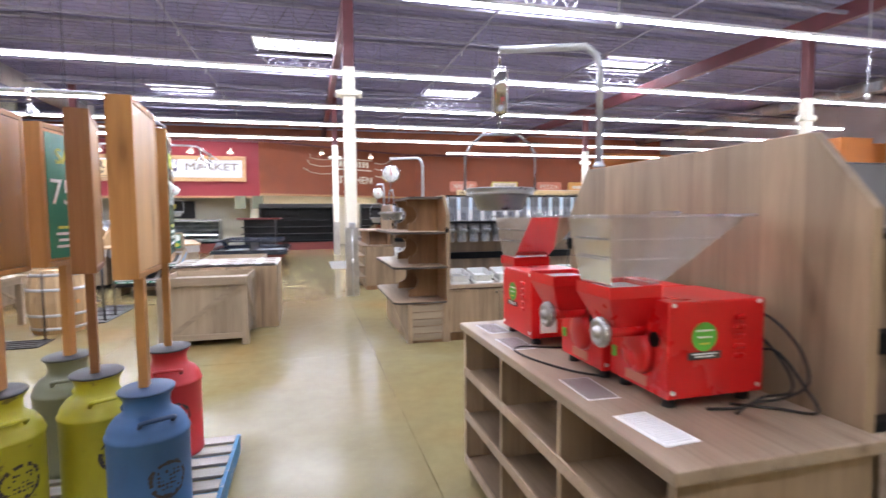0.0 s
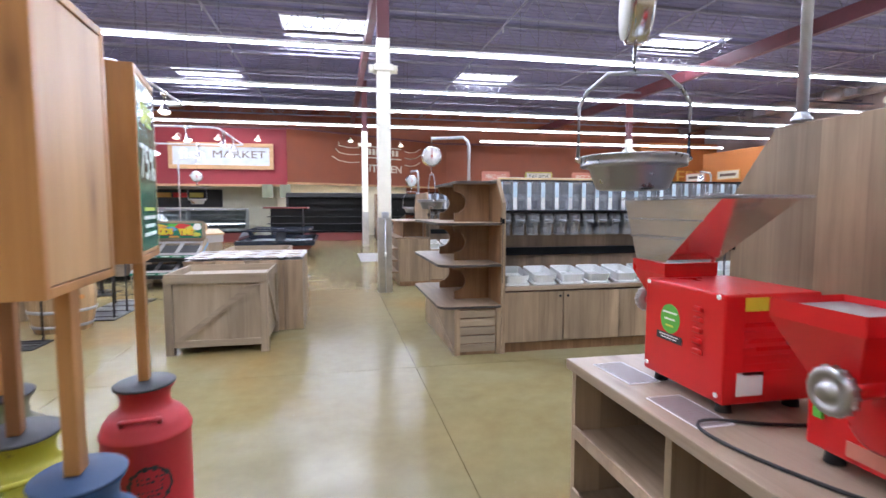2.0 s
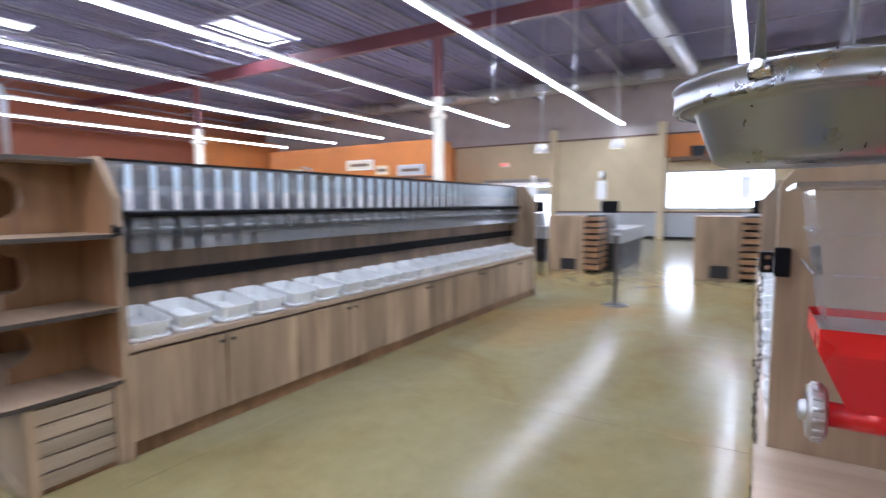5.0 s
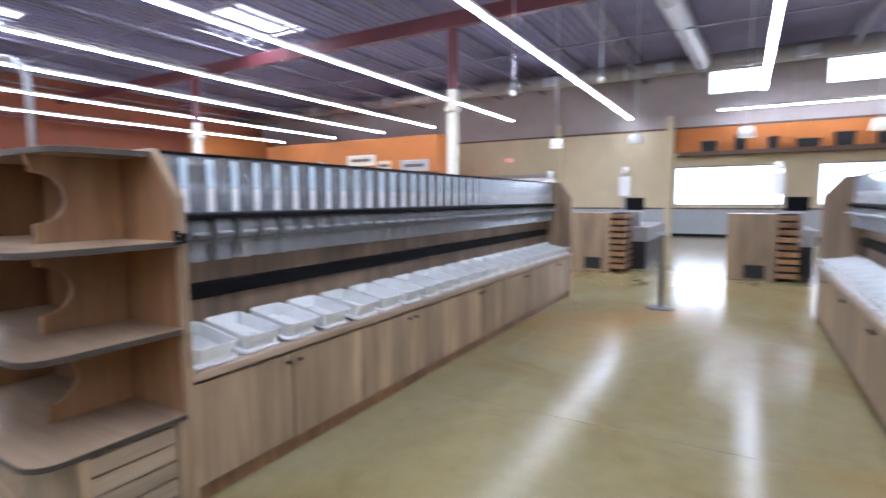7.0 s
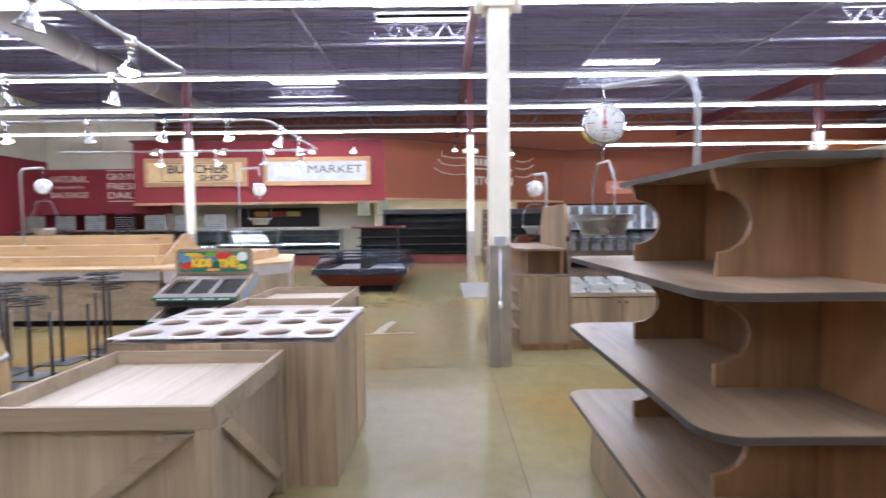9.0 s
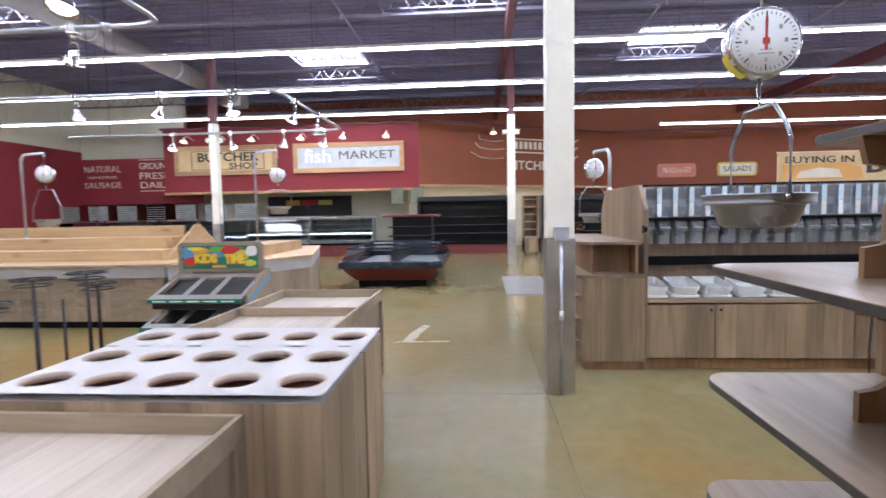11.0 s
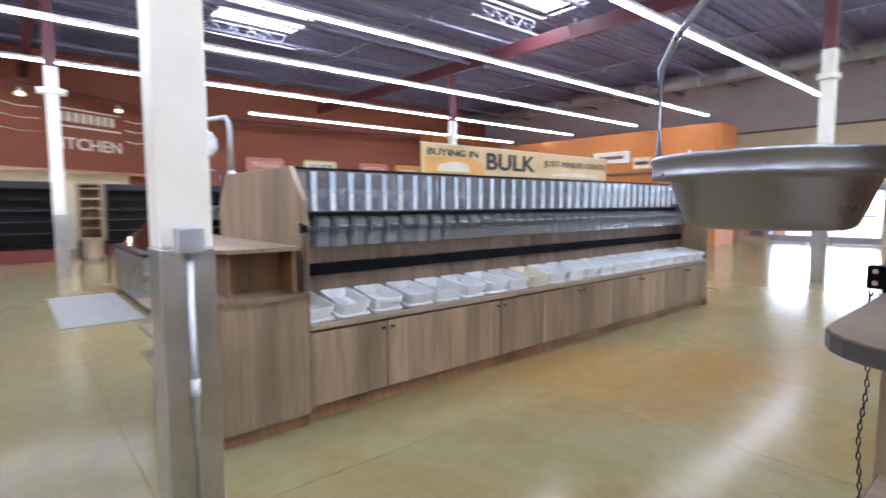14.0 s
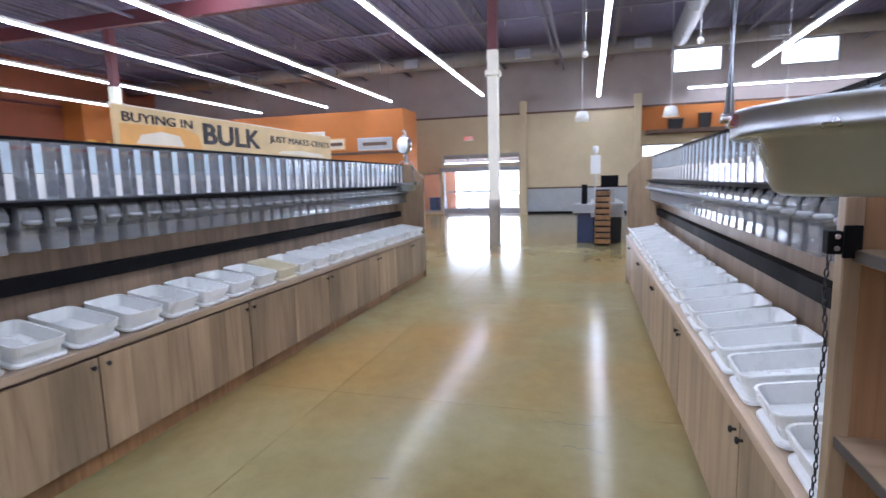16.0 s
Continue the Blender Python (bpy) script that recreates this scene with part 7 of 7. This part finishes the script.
rc = random.Random(21)
for x, y, n, sc in ((3.45, 7.85, 9, 0.07), (3.1, 7.8, 7, 0.06), (4.6, 8.1, 6, 0.05), (5.4, 4.3, 8, 0.06), (3.4, 4.6, 6, 0.05), (2.6, 8.9, 5, 0.04)):
    px3, py3, pts3 = 0.0, 0.0, []
    for k in range(n):
        pts3.append((px3, py3))
        px3 += rc.uniform(-0.9, 1.0) * sc * 0.5
        py3 += rc.uniform(0.3, 1.0) * sc
    floor_crack(x, y, pts3, 0.004)
# ---- front end ----
ps = thing("post_stand", "slim dark metal sign post on a round foot plate", "stand", at=(7.95, 4.18, 0))
part("foot_plate", lathe(bmesh.new(), [(0, 0), (0.19, 0), (0.19, 0.008), (0.17, 0.016), (0.03, 0.02), (0, 0.02)], 24), M_DARKPOST, ps)
part("post", B(-0.022, 0.022, -0.03, 0.03, 0.02, 1.06, bevel=0.005), M_DARKPOST, ps)
part("post_cap", B(-0.03, 0.03, -0.07, 0.07, 1.061, 1.1, bevel=0.006), M_GALV, ps)


def checkout(x, y, label, wooden=True):
    c = thing("checkout_stand", label, "checkout", "checkout stands", at=(x, y, 0))
    if wooden:
        part("cabinet", B(-0.45, 0.25, -0.28, 0.55, 0, 1.28, bevel=0.01), M_LAM, c)
        part("kick_hole", B(-0.456, -0.451, -0.1, 0.25, 0.05, 0.3), M_CASE, c)
    else:
        part("side_counter", B(0.2, 1.1, -0.3, 0.22, 0.72, 0.93, bevel=0.015), M_DOORFRAME, c, "pale grey side counter")
        part("pedestal", B(0.3, 1.0, -0.28, 0.12, 0, 0.718, bevel=0.01), M_NAVY, c, "navy pedestal")
        part("card_reader", slab([(0.3, 0.932), (0.5, 0.932), (0.46, 1.38), (0.38, 1.4)], "y", -0.12, 0.02, 0.01), M_BLACK, c, "black card reader on a stalk")
    for k in range(9):
        part("rack_slat", B(-0.5, 0.28, -0.62, -0.29, 0.08 + k * 0.135, 0.17 + k * 0.135, bevel=0.004), M_BROWN, c)
    part("rack_back", B(-0.4, 0.2, -0.6, -0.3, 0.05, 1.28), M_CASE, c)
    part("counter", B(0.26, 3.0, -0.95, -0.2, 0.62, 0.95, bevel=0.02), M_CASEGREY, c)
    part("counter_base", B(0.3, 2.9, -0.9, -0.25, 0, 0.62), M_CASE, c)
    part("register", B(0.4, 0.75, -0.75, -0.4, 0.952, 1.3, bevel=0.03), M_CASEGREY, c)
    part("screen", B(0.42, 0.46, -0.82, -0.42, 1.32, 1.6, bevel=0.008), M_BLACK, c, "dark screen")
    part("lane_pole", tube(bmesh.new(), [(0.9, -0.3, 0.95), (0.9, -0.3, 2.15)], 0.02, 8), M_GALV, c)
    part("lane_card", B(0.88, 0.9, -0.42, -0.18, 1.65, 2.1, bevel=0.005), M_PAPER, c, "white lane card")
    part("lane_lamp", lathe(bmesh.new(), [(0, 2.15), (0.07, 2.17), (0.07, 2.32), (0, 2.34)], 14), M_PAPER, c, m=pose(0.9, -0.3, 0))


checkout(11.9, 5.95, "grey oak checkout stand with a slatted rack and register")
checkout(12.75, 8.05, "checkout stand with navy pedestal, card reader and brown slatted rack", False)
checkout(11.9, 2.9, "grey oak checkout stand with a slatted rack and register")
checkout(12.0, -0.4, "grey oak checkout stand with a slatted rack and register")


def pendant(x, y, z, r, label):
    p = thing("pendant_lamp", label, "pendant lamp", "checkout pendants", at=(x, y, z))
    part("stem", tube(bmesh.new(), [(0, 0, 0.25), (0, 0, DECK - z - 0.05)], 0.012, 6, False), M_GALV, p)
    part("shade", lathe(bmesh.new(), [(0.05, 0.27), (r * 0.7, 0.25), (r * 0.85, 0.15), (r, 0.0), (r - 0.012, 0.0), (r * 0.8, 0.14), (r * 0.6, 0.23), (0.05, 0.25)], 20), M_WHITE, p)
    part("bulb", lathe(bmesh.new(), [(0, 0.05), (0.07, 0.07), (0.09, 0.12), (0.05, 0.2), (0, 0.22)], 14), M_BULB, p, "glowing bulb")


for x, y in ((15.2, 8.1), (15.2, 5.85), (15.2, 3.2), (15.2, 0.6), (15.2, -2.0)):
    pendant(x, y, 3.1, 0.2, "white bell-shaped pendant lamp above the checkouts")
for x, y, z in ((11.6, 8.0, 4.0), (11.3, 5.9, 4.0), (6.5, 9.5, 5.6), (-1.5, 7.0, 5.4)):
    p = thing("ceiling_sensor", "small white pendant sensor on a thin stem", "sensor", "pendant sensors", at=(x, y, z))
    part("stem", tube(bmesh.new(), [(0, 0, 0.12), (0, 0, DECK - z + 0.03)], 0.012, 6, False), M_GALV, p)
    part("head", lathe(bmesh.new(), [(0, 0), (0.05, 0.01), (0.065, 0.05), (0.055, 0.1), (0.02, 0.13), (0, 0.13)], 14), M_WHITE, p)

sf = thing("high_shelf", "long dark shelf with baskets above the front windows", "shelf", at=(23.75, 1.7, 3.1))
part("plank", B(-0.3, 0.248, -5.0, 3.9, 0.2, 0.36, bevel=0.01), M_TRIM, sf)
# warm light on the wall over the shelf, put in as orange colour
part("glow_wall", B(0.2, 0.247, -5.0, 4.1, 0.37, 1.34), M_ORANGE, sf, "panel coloured orange for the warm light above the shelf")
rb = random.Random(9)
for k in range(8):
    y = 3.3 - k * 1.1
    w2, h2 = rb.uniform(0.18, 0.4), rb.uniform(0.28, 0.62)
    b = thing("dark_basket", "dark box or basket on the high shelf", "basket", "things on the high shelf", at=(23.7, y + 1.2, 3.461))
    part("basket_body", slab([(-w2 * 0.85, 0), (w2 * 0.85, 0), (w2, h2), (-w2, h2)], "x", -0.14, 0.14, 0.01), M_CASE, b)
    part("basket_rim", B(-0.16, 0.16, -w2 - 0.02, w2 + 0.02, h2, h2 + 0.03, bevel=0.005), M_BROWN, b)
